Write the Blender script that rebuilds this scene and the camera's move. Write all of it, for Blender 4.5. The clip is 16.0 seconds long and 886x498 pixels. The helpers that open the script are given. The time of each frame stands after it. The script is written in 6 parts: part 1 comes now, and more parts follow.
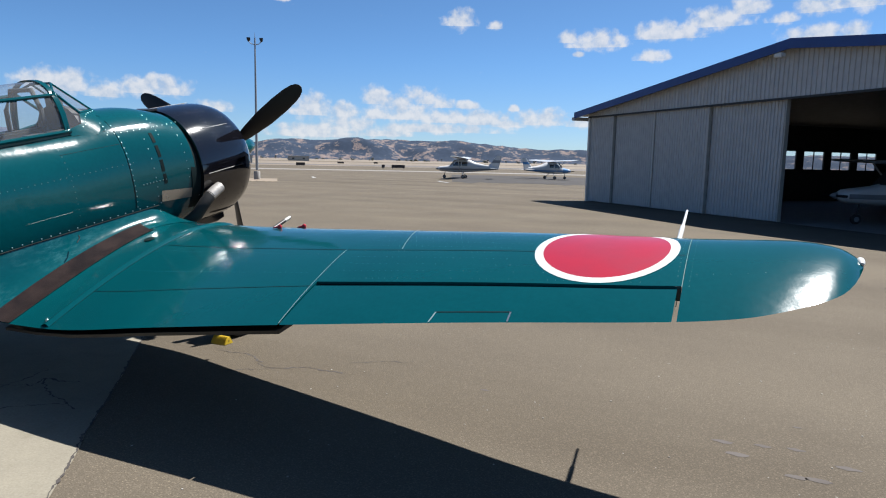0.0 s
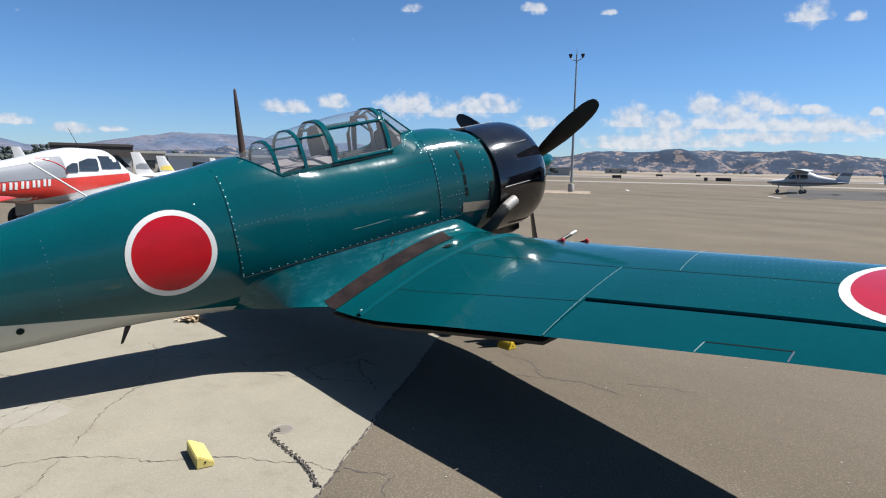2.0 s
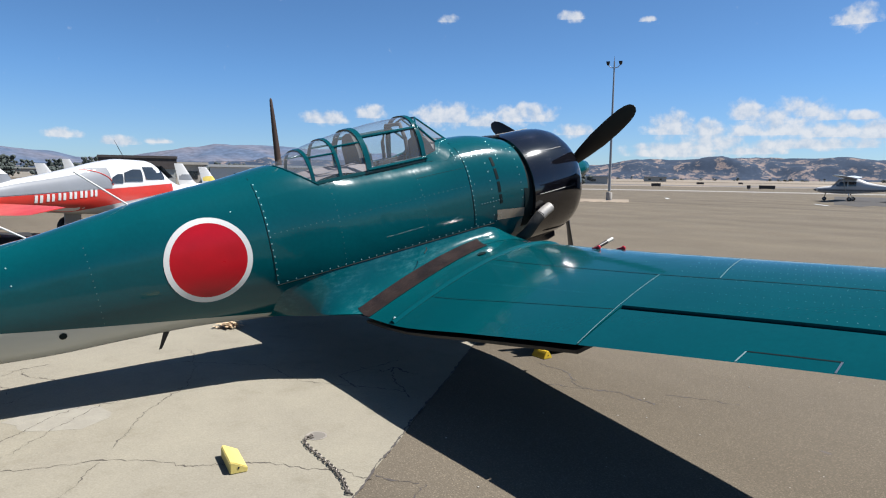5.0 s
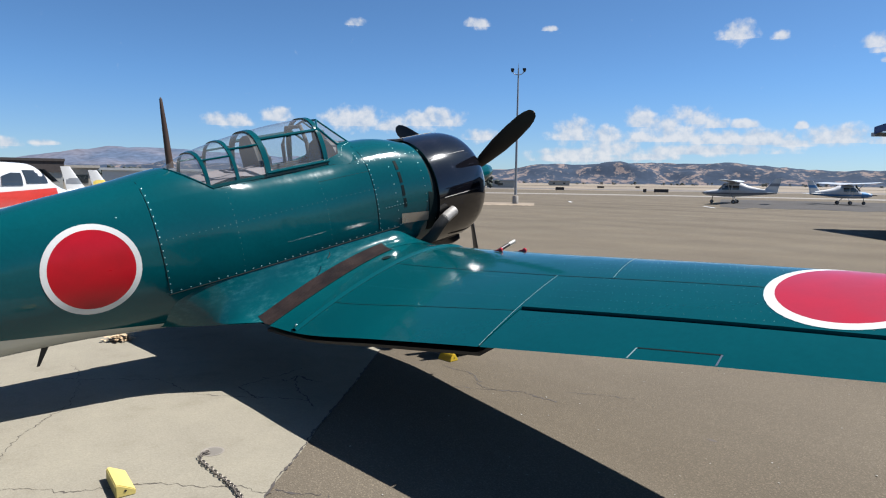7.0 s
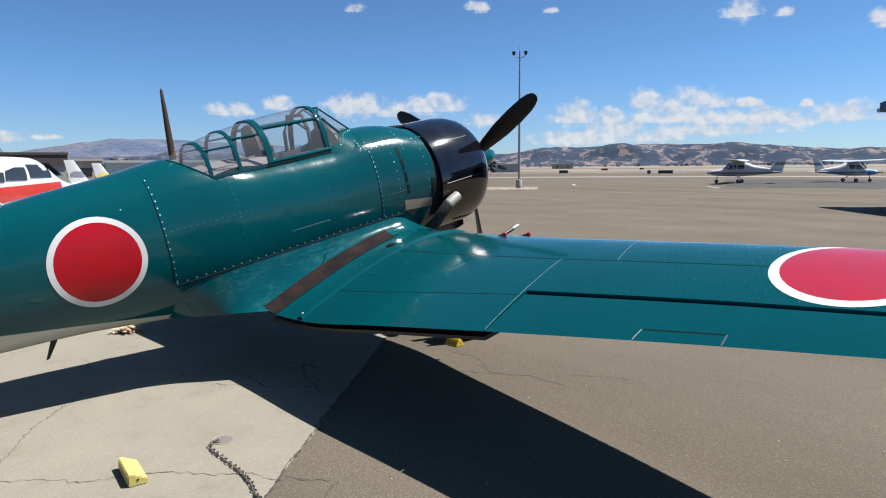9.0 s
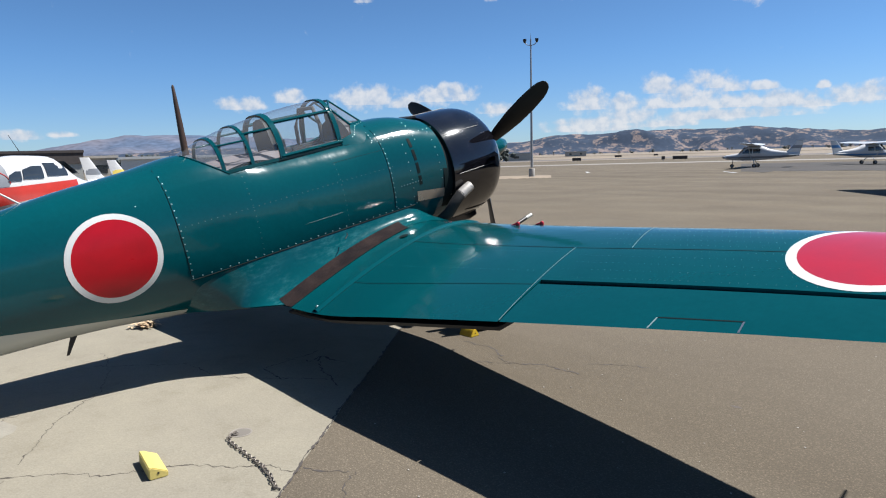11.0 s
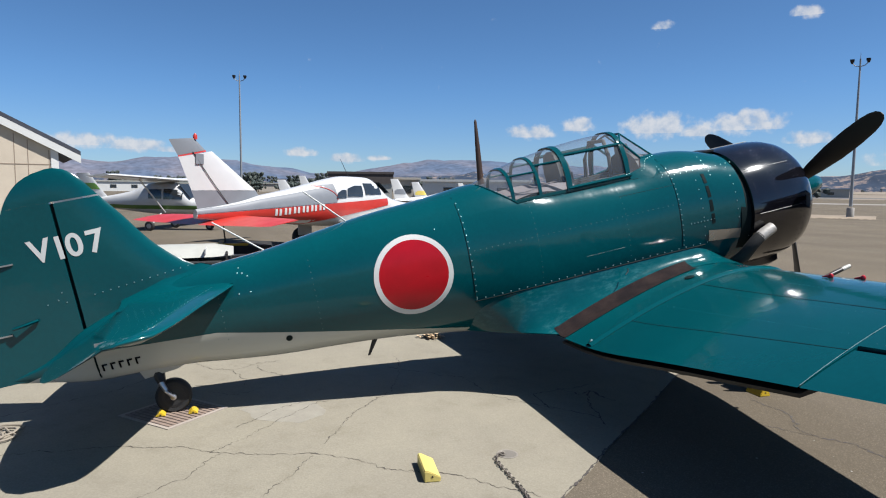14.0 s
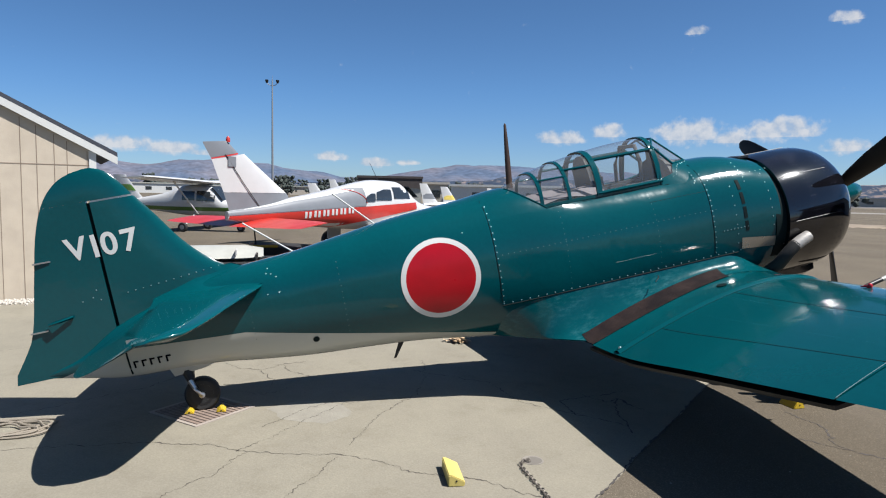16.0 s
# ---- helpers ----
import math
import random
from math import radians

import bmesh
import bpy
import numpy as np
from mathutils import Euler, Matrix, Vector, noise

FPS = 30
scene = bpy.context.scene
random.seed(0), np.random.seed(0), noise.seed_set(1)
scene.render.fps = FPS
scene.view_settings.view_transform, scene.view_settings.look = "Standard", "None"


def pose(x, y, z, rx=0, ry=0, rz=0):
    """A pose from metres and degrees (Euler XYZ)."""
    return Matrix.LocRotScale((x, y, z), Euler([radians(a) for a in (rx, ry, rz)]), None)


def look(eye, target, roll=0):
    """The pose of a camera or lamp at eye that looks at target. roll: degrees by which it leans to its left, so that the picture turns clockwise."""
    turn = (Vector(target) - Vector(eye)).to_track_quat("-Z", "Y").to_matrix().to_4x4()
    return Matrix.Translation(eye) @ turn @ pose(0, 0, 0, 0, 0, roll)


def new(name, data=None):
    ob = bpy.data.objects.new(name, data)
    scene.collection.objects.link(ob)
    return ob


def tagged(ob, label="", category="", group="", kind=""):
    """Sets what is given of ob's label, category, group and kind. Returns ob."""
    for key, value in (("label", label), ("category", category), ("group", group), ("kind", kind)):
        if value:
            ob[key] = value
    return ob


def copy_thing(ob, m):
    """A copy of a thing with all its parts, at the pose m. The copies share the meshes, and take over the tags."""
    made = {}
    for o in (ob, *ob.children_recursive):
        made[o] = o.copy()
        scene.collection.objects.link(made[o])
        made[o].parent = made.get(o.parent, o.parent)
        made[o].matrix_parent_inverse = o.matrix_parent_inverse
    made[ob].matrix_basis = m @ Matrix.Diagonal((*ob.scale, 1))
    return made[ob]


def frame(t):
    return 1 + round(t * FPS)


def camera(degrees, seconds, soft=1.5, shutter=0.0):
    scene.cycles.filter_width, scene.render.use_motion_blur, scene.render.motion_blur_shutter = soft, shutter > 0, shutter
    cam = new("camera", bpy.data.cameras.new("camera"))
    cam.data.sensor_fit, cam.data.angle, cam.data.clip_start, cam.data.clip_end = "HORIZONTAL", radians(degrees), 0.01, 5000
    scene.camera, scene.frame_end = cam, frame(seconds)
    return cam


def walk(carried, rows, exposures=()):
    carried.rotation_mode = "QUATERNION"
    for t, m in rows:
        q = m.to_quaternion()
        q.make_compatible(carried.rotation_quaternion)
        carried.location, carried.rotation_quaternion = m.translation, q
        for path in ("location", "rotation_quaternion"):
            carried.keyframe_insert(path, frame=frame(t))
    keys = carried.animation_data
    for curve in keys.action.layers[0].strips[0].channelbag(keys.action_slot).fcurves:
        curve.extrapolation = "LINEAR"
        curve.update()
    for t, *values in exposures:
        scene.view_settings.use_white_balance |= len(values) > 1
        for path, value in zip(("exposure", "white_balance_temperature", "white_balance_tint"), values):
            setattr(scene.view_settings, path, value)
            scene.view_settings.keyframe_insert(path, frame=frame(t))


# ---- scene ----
# ---- camera ----
def aim(x, y, z, yaw, pitch, roll):
    return Matrix.Translation((x, y, z)) @ pose(0, 0, 0, 90 + pitch, 0, yaw) @ pose(0, 0, 0, 0, 0, roll)


cam = camera(68.24, 16.0, soft=1.1)
PATH = [
    (0, 6.123, 0.274, 2.030, 23.96, -7.66, 1.23),
    (0.5, 6.172, 0.339, 2.043, 31.12, -6.80, 1.14),
    (1, 6.262, 0.385, 2.047, 39.36, -7.78, 0.79),
    (1.5, 6.313, 0.431, 2.054, 47.39, -7.82, 1.09),
    (2, 6.357, 0.440, 2.056, 51.08, -7.12, 1.09),
    (2.5, 6.349, 0.449, 2.047, 51.58, -7.27, 1.50),
    (3, 6.338, 0.455, 2.044, 51.14, -6.57, 0.29),
    (3.5, 6.341, 0.470, 2.040, 53.30, -6.71, -0.40),
    (6, 6.350, 0.508, 2.033, 54.20, -5.96, 1.03),
    (6.5, 6.356, 0.548, 2.032, 49.38, -5.76, 0.81),
    (7, 6.355, 0.561, 2.030, 46.45, -5.91, 0.74),
    (7.5, 6.367, 0.566, 2.031, 45.90, -6.42, 0.18),
    (8, 6.362, 0.566, 2.033, 45.86, -6.81, -0.22),
    (8.5, 6.363, 0.561, 2.029, 46.51, -6.97, -0.31),
    (11, 6.361, 0.573, 2.033, 48.10, -7.98, -1.62),
    (11.5, 6.363, 0.568, 2.033, 50.88, -7.43, -1.60),
    (12, 6.358, 0.552, 2.031, 53.67, -6.74, -0.76),
    (12.5, 6.352, 0.548, 2.034, 59.30, -7.39, -1.41),
    (13, 6.338, 0.558, 2.059, 64.63, -8.14, -2.35),
    (13.5, 6.342, 0.531, 2.087, 68.47, -6.37, -1.04),
    (14, 6.346, 0.537, 2.085, 72.05, -5.38, 0.53),
    (14.5, 6.337, 0.549, 2.078, 74.81, -5.86, 1.19),
    (15, 6.338, 0.548, 2.071, 76.26, -5.67, 1.28),
    (15.5, 6.340, 0.541, 2.064, 76.31, -4.68, 1.04),
    (16, 6.335, 0.544, 2.070, 74.51, -4.98, 1.12),
]
walk(cam, [(r[0], aim(*r[1:])) for r in PATH],
     [(0, 1.17), (0.5, 1.09), (1.5, 1.17), (3.5, 1.19), (8.5, 1.16), (12.5, 1.12), (14.0, 1.03), (16.0, 1.01)])

# ---- light ----
SUN_WAY = Vector((0.337, 0.518, 1.0)).normalized()
world = bpy.data.worlds.new("sky")
scene.world = world
world.use_nodes = True
wn, wl = world.node_tree.nodes, world.node_tree.links
wn.clear()
sky = wn.new("ShaderNodeTexSky")
sky.sky_type, sky.sun_disc = "NISHITA", False
sky.sun_elevation, sky.sun_rotation = math.asin(SUN_WAY.z), math.atan2(SUN_WAY.x, SUN_WAY.y)
sky.air_density, sky.dust_density, sky.ozone_density = 0.52, 0.35, 1.2
sky_bg = wn.new("ShaderNodeBackground")
sky_bg.inputs[1].default_value = 0.057
sky_out = wn.new("ShaderNodeOutputWorld")
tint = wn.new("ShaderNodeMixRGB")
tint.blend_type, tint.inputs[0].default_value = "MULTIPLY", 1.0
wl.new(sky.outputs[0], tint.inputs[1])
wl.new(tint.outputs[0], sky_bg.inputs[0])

# fair-weather cumulus: bearing to the left of +y, height, half width, half height, in degrees
CLOUDS_HIGH = [(22.9, 11.5, 1.5, 0.88), (20.0, 11.15, 0.66, 0.46), (13.8, 10.1, 1.0, 0.6), (11.5, 9.8, 2.5, 0.85), (5.9, 10.35, 2.9, 0.9), (2.4, 11.1, 2.6, 0.95), (0.0, 11.8, 1.5, 0.7), (7.0, 8.6, 1.4, 0.6), (-2.3, 11.0, 1.2, 0.5), (-4.3, 11.6, 1.5, 0.7), (-6.8, 11.8, 2.2, 0.9), (-5.2, 9.7, 3.2, 0.7), (54.2, 12.9, 0.8, 0.4), (43.7, 13.05, 1.05, 0.45), (37.7, 12.6, 0.6, 0.25), (12.9, 8.9, 0.5, 0.25)]
CLOUDS_LOW = [(64.5, 4.55, 2.1, 0.62), (60.5, 5.1, 1.5, 0.72), (54.5, 4.95, 2.9, 1.0), (51.0, 4.5, 1.6, 0.55), (47.8, 5.05, 3.0, 0.95), (43.5, 3.8, 1.7, 0.6), (35.6, 4.0, 2.0, 1.15), (32.6, 3.6, 1.5, 0.9), (30.1, 5.0, 1.4, 0.95), (28.2, 4.5, 1.5, 0.8), (26.0, 5.15, 1.9, 0.95), (24.2, 4.7, 1.0, 0.55), (22.2, 4.65, 1.0, 0.42), (18.1, 4.45, 0.5, 0.34), (28.0, 3.7, 4.4, 0.7), (20.5, 3.4, 2.6, 0.75), (15.8, 3.5, 2.7, 0.9), (12.6, 3.3, 1.4, 0.6), (34.0, 2.5, 5.0, 0.42), (25.5, 2.6, 6.0, 0.5), (84.3, 2.72, 1.4, 0.46), (80.4, 2.28, 1.5, 0.42), (77.7, 2.42, 1.0, 0.28), (100.5, 3.2, 2.8, 0.65), (97.3, 2.95, 2.6, 0.5), (94.5, 2.75, 1.4, 0.3)]


def vec(op, a, b=None):
    n = wn.new("ShaderNodeVectorMath")
    n.operation = op
    wl.new(a, n.inputs[0])
    if b is not None:
        n.inputs[1].default_value = b
    return n


def wmath(op, a, b=None, c=None):
    n = wn.new("ShaderNodeMath")
    n.operation = op
    for i, v in enumerate((a, b, c)):
        if isinstance(v, (int, float)):
            n.inputs[i].default_value = v
        elif v is not None:
            wl.new(v, n.inputs[i])
    return n.outputs[0]


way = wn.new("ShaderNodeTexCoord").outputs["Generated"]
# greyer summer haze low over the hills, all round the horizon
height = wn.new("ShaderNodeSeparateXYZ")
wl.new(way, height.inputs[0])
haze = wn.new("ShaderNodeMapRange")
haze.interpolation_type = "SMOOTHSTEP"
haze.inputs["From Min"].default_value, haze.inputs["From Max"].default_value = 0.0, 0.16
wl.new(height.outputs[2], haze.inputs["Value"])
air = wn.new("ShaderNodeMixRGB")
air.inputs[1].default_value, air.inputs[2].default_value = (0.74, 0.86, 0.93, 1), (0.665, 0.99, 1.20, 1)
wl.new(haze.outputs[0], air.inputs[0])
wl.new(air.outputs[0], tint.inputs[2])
puffs = None
# the joined bank under the hills' cumulus
CLOUDS_BANK = [(32.2, 2.9, 2.6, 0.6), (27.6, 4.2, 2.7, 0.8), (24.1, 3.5, 2.7, 0.72), (20.6, 3.5, 2.0, 0.7), (18.6, 3.15, 1.8, 0.5), (34.7, 2.0, 5.0, 0.5), (29.6, 2.15, 3.2, 0.42)]
for az, el, w, h in CLOUDS_HIGH + CLOUDS_LOW + CLOUDS_BANK:
    w, h = w * 1.06, h * 1.25
    a, e = radians(az), radians(el + 0.12 * h)
    right = Vector((math.cos(a), math.sin(a), 0)) / radians(w)
    up = Vector((math.sin(a) * math.sin(e), -math.cos(a) * math.sin(e), math.cos(e))) / radians(h)
    u, v = vec("DOT_PRODUCT", way, right).outputs["Value"], vec("DOT_PRODUCT", way, up).outputs["Value"]
    q = wmath("MULTIPLY_ADD", u, u, wmath("MULTIPLY", v, v))
    # flat underside
    q = wmath("ADD", q, wmath("MULTIPLY", wmath("LESS_THAN", v, -0.4), 0.45))
    one = wmath("MAXIMUM", wmath("SUBTRACT", 1.0, q), -1.0)
    puffs = one if puffs is None else wmath("SMOOTH_MAX", puffs, one, 0.35)


def billows(where):
    n = wn.new("ShaderNodeTexNoise")
    n.inputs["Scale"].default_value, n.inputs["Detail"].default_value, n.inputs["Roughness"].default_value = 52, 6, 0.55
    wl.new(where, n.inputs["Vector"])
    return n.outputs[0]


billow = billows(way)
above = billows(vec("ADD", way, (0.002, 0.003, 0.008)).outputs[0])
dense = wmath("ADD", puffs, wmath("MULTIPLY_ADD", billow, 3.0, -1.36))
cover = wn.new("ShaderNodeMapRange")
cover.interpolation_type = "SMOOTHSTEP"
cover.inputs["From Min"].default_value, cover.inputs["From Max"].default_value = -0.05, 1.1
cover.inputs["To Max"].default_value = 0.86
wl.new(dense, cover.inputs[0])
# sunlit tops, lavender-grey hollows
relief = wmath("MULTIPLY_ADD", wmath("SUBTRACT", billow, above), 2.6, 0.42)
lit = wmath("MULTIPLY_ADD", dense, 0.20, relief)
shade = wn.new("ShaderNodeMixRGB")
clip = wmath("MINIMUM", wmath("MAXIMUM", lit, 0.0), 1.0)
wl.new(clip, shade.inputs[0])
shade.inputs[1].default_value, shade.inputs[2].default_value = (0.225, 0.262, 0.32, 1), (0.35, 0.355, 0.37, 1)
cloud_bg = wn.new("ShaderNodeBackground")
wl.new(shade.outputs[0], cloud_bg.inputs[0])
both = wn.new("ShaderNodeMixShader")
wl.new(cover.outputs[0], both.inputs[0])
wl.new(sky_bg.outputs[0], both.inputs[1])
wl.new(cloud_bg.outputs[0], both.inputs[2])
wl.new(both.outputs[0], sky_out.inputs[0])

sun_data = bpy.data.lights.new("sun", "SUN")
sun_data.energy, sun_data.angle, sun_data.color = 5.0, radians(0.53), (1.0, 0.98, 0.955)
sun = new("sun", sun_data)
sun.matrix_world = look(SUN_WAY * 80, (0, 0, 0))


# ---- materials ----
def ramp(nt, fac, stops):
    node = nt.nodes.new("ShaderNodeValToRGB")
    els = node.color_ramp.elements
    while len(els) < len(stops):
        els.new(0.5)
    for el, (p, c) in zip(els, stops):
        el.position, el.color = p, (*c, 1)
    nt.links.new(fac, node.inputs[0])
    return node.outputs[0]


def material(name, colour, rough=0.5, metal=0.0, second=None, scale=3.0, mottle=0.12, fine=60.0, grain=0.06, bump=0.0, bump_scale=200.0,
             coat=0.0, spec=0.5):
    """A surface with broad mottling, fine grain and a little relief, at real size."""
    m = bpy.data.materials.new(name)
    m.use_nodes = True
    nt = m.node_tree
    b = nt.nodes["Principled BSDF"]
    at = nt.nodes.new("ShaderNodeTexCoord")
    big = nt.nodes.new("ShaderNodeTexNoise")
    big.inputs["Scale"].default_value, big.inputs["Detail"].default_value = scale, 6
    small = nt.nodes.new("ShaderNodeTexNoise")
    small.inputs["Scale"].default_value, small.inputs["Detail"].default_value = fine, 3
    for n in (big, small):
        nt.links.new(at.outputs["Object"], n.inputs["Vector"])
    c = Vector(colour)
    d = Vector(second) if second else c * (1 - mottle)
    base = ramp(nt, big.outputs[0], [(0.36, c), (0.66, d)])
    mix = nt.nodes.new("ShaderNodeMixRGB")
    mix.blend_type = "OVERLAY"
    mix.inputs[0].default_value = grain
    nt.links.new(base, mix.inputs[1])
    nt.links.new(small.outputs[0], mix.inputs[2])
    nt.links.new(mix.outputs[0], b.inputs["Base Color"])
    b.inputs["Metallic"].default_value = metal
    b.inputs["Coat Weight"].default_value = coat
    b.inputs["Coat Roughness"].default_value = 0.045
    b.inputs["Specular IOR Level"].default_value = spec
    rr = nt.nodes.new("ShaderNodeMapRange")
    rr.inputs["To Min"].default_value, rr.inputs["To Max"].default_value = rough * 0.75, min(rough * 1.25, 1)
    nt.links.new(big.outputs[0], rr.inputs[0])
    nt.links.new(rr.outputs[0], b.inputs["Roughness"])
    if bump:
        tex = nt.nodes.new("ShaderNodeTexNoise")
        tex.inputs["Scale"].default_value, tex.inputs["Detail"].default_value = bump_scale, 4
        nt.links.new(at.outputs["Object"], tex.inputs["Vector"])
        bp = nt.nodes.new("ShaderNodeBump")
        bp.inputs["Strength"].default_value, bp.inputs["Distance"].default_value = bump, 0.01
        nt.links.new(tex.outputs[0], bp.inputs["Height"])
        nt.links.new(bp.outputs[0], b.inputs["Normal"])
    return m


GREEN = material("green_paint", (0.0004, 0.052, 0.061), 0.14, 0.0, (0.0004, 0.046, 0.055), 0.9, fine=30, grain=0.10, bump=0.10, bump_scale=14, coat=0.27, spec=0.24)
nt = GREEN.node_tree
first_bump = [n for n in nt.nodes if n.type == "BUMP"][0]
dents, dent_bump = nt.nodes.new("ShaderNodeTexNoise"), nt.nodes.new("ShaderNodeBump")
dents.inputs["Scale"].default_value, dents.inputs["Detail"].default_value = 3.2, 2
dent_bump.inputs["Strength"].default_value, dent_bump.inputs["Distance"].default_value = 0.22, 0.02
nt.links.new([n for n in nt.nodes if n.type == "TEX_COORD"][0].outputs["Object"], dents.inputs["Vector"])
nt.links.new(dents.outputs[0], dent_bump.inputs["Height"])
nt.links.new(first_bump.outputs[0], dent_bump.inputs["Normal"])
for key in ("Normal", "Coat Normal"):
    nt.links.new(dent_bump.outputs[0], nt.nodes["Principled BSDF"].inputs[key])
BLACK_PAINT = material("black_paint", (0.004, 0.004, 0.006), 0.08, coat=0.5, bump=0.05, bump_scale=7, spec=0.5)
RED = material("red_paint", (0.33, 0.003, 0.009), 0.30, coat=0.1, spec=0.3, scale=6)
WHITE = material("white_paint", (0.52, 0.52, 0.50), 0.35, mottle=0.06, coat=0.2)
GREY_PAINT = material("pale_grey_paint", (0.33, 0.33, 0.30), 0.42, mottle=0.12)
WALKWAY = material("walkway_grit", (0.026, 0.018, 0.017), 0.95, second=(0.014, 0.011, 0.012), scale=5, spec=0.05, bump=0.5, bump_scale=400)
RUBBER = material("rubber", (0.012, 0.012, 0.012), 0.75, bump=0.2)
DARK = material("dark_metal", (0.015, 0.014, 0.014), 0.45, 0.3)
SILVER = material("bare_metal", (0.5005, 0.5005, 0.5082), 0.3, 0.9, mottle=0.2)
ASPHALT = material("old_asphalt", (0.117, 0.098, 0.073), 0.92, 0, (0.104, 0.087, 0.066), 0.35, fine=110, grain=0.5, bump=0.6, bump_scale=80, spec=0.1)
CONCRETE = material("concrete", (0.194, 0.176, 0.136), 0.88, 0, (0.178, 0.161, 0.126), 0.9, fine=75, grain=0.24, bump=0.25, bump_scale=70, spec=0.25)
DRY_GRASS = material("dry_grass", (0.205, 0.158, 0.108), 0.95, 0, (0.085, 0.074, 0.058), 0.035, fine=0.6, grain=0.5)
TAN_WALL = material("tan_siding", (0.44, 0.375, 0.295), 0.75, bump=0.15, bump_scale=40)
GALVANISED = material("pale_grey_sheet", (0.40, 0.40, 0.395), 0.5, 0.1, mottle=0.1)
BLUE_TRIM = material("blue_trim", (0.00616, 0.03465, 0.1694), 0.4)
YELLOW = material("yellow_paint", (0.45, 0.30, 0.014), 0.55, bump=0.2, bump_scale=30)
YELLOW_PALE = material("faded_yellow_paint", (0.46, 0.37, 0.11), 0.6, bump=0.2, bump_scale=30)


# ---- shapes ----
def obj(name, bm, mat, smooth=True):
    me = bpy.data.meshes.new(name)
    bmesh.ops.recalc_face_normals(bm, faces=bm.faces)
    bm.to_mesh(me)
    bm.free()
    if smooth:
        me.polygons.foreach_set("use_smooth", [True] * len(me.polygons))
        me.set_sharp_from_angle(angle=radians(38))
    for m in mat if isinstance(mat, (list, tuple)) else [mat]:
        me.materials.append(m)
    return new(name, me)


def part(name, bm, mat, parent, label="", smooth=True):
    ob = obj(name, bm, mat, smooth)
    ob.parent = parent
    if label:
        ob["label"] = label
    return ob


def thing(name, m, label, category, group="", kind=""):
    ob = new(name)
    ob.empty_display_size = 0.1
    ob.matrix_basis = m
    return tagged(ob, label, category, group, kind)


def box(bm, a, b, m=None, bevel=0.0):
    """A box between two corners."""
    a, b = Vector(a), Vector(b)
    r = bmesh.ops.create_cube(bm, size=1)
    vs = r["verts"]
    bmesh.ops.scale(bm, vec=b - a, verts=vs)
    bmesh.ops.translate(bm, vec=(a + b) / 2, verts=vs)
    if bevel:
        es = list({e for v in vs for e in v.link_edges})
        vs = [v for v in bmesh.ops.bevel(bm, geom=es, offset=bevel, segments=2, affect="EDGES")["verts"]]
    if m is not None:
        bmesh.ops.transform(bm, matrix=m, verts=vs)
    return bm


def boxes(*pairs, bevel=0.0):
    bm = bmesh.new()
    for a, b in pairs:
        box(bm, a, b, bevel=bevel)
    return bm


def loft(rings, closed=True, caps=True, bm=None):
    bm = bm or bmesh.new()
    rows = [[bm.verts.new(p) for p in r] for r in rings]
    n = len(rows[0])
    for a, b in zip(rows, rows[1:]):
        for i in range(n if closed else n - 1):
            j = (i + 1) % n
            bm.faces.new((a[i], a[j], b[j], b[i]))
    if caps:
        bm.faces.new(rows[0][::-1])
        bm.faces.new(rows[-1])
    return bm


def turned(profile, axis="y", n=32, bm=None, close=False):
    """A body of revolution; profile: (along, radius)."""
    rings = []
    for s, r in profile:
        ring = []
        for k in range(n):
            c, d = r * math.cos(2 * math.pi * k / n), r * math.sin(2 * math.pi * k / n)
            ring.append({"x": (s, c, d), "y": (c, s, d), "z": (c, d, s)}[axis])
        rings.append(ring)
    return loft(rings, caps=not close, bm=bm) if not close else loft(rings + rings[:1], caps=False, bm=bm)


def tube(points, radius, n=8, bm=None):
    """A round rod along points; radius one number or one for each point."""
    pts = [Vector(p) for p in points]
    rad = radius if isinstance(radius, (list, tuple)) else [radius] * len(pts)
    rings = []
    for i, p in enumerate(pts):
        way = (pts[min(i + 1, len(pts) - 1)] - pts[max(i - 1, 0)]).normalized()
        side = way.cross(Vector((0, 0, 1)) if abs(way.z) < 0.9 else Vector((1, 0, 0))).normalized()
        up = side.cross(way)
        rings.append([p + rad[i] * (side * math.cos(2 * math.pi * k / n) + up * math.sin(2 * math.pi * k / n)) for k in range(n)])
    return loft(rings, bm=bm)


def smooth_fn(xs, ys):
    """A smooth curve without overshoot through the given values."""
    xs, ys = np.array(xs, float), np.array(ys, float)
    h, d = np.diff(xs), np.diff(ys) / np.diff(xs)
    m = np.zeros(len(xs))
    m[0], m[-1] = d[0], d[-1]
    for i in range(1, len(xs) - 1):
        if d[i - 1] * d[i] > 0:
            a, b = 2 * h[i] + h[i - 1], h[i] + 2 * h[i - 1]
            m[i] = (a + b) / (a / d[i - 1] + b / d[i])

    def at(x):
        x = min(max(x, xs[0]), xs[-1])
        i = min(int(np.searchsorted(xs, x, "right")) - 1, len(xs) - 2)
        t = (x - xs[i]) / h[i]
        return float(ys[i] * (1 + 2 * t) * (1 - t) ** 2 + h[i] * m[i] * t * (1 - t) ** 2 + ys[i + 1] * t * t * (3 - 2 * t) + h[i] * m[i + 1] * t * t * (t - 1))
    return at



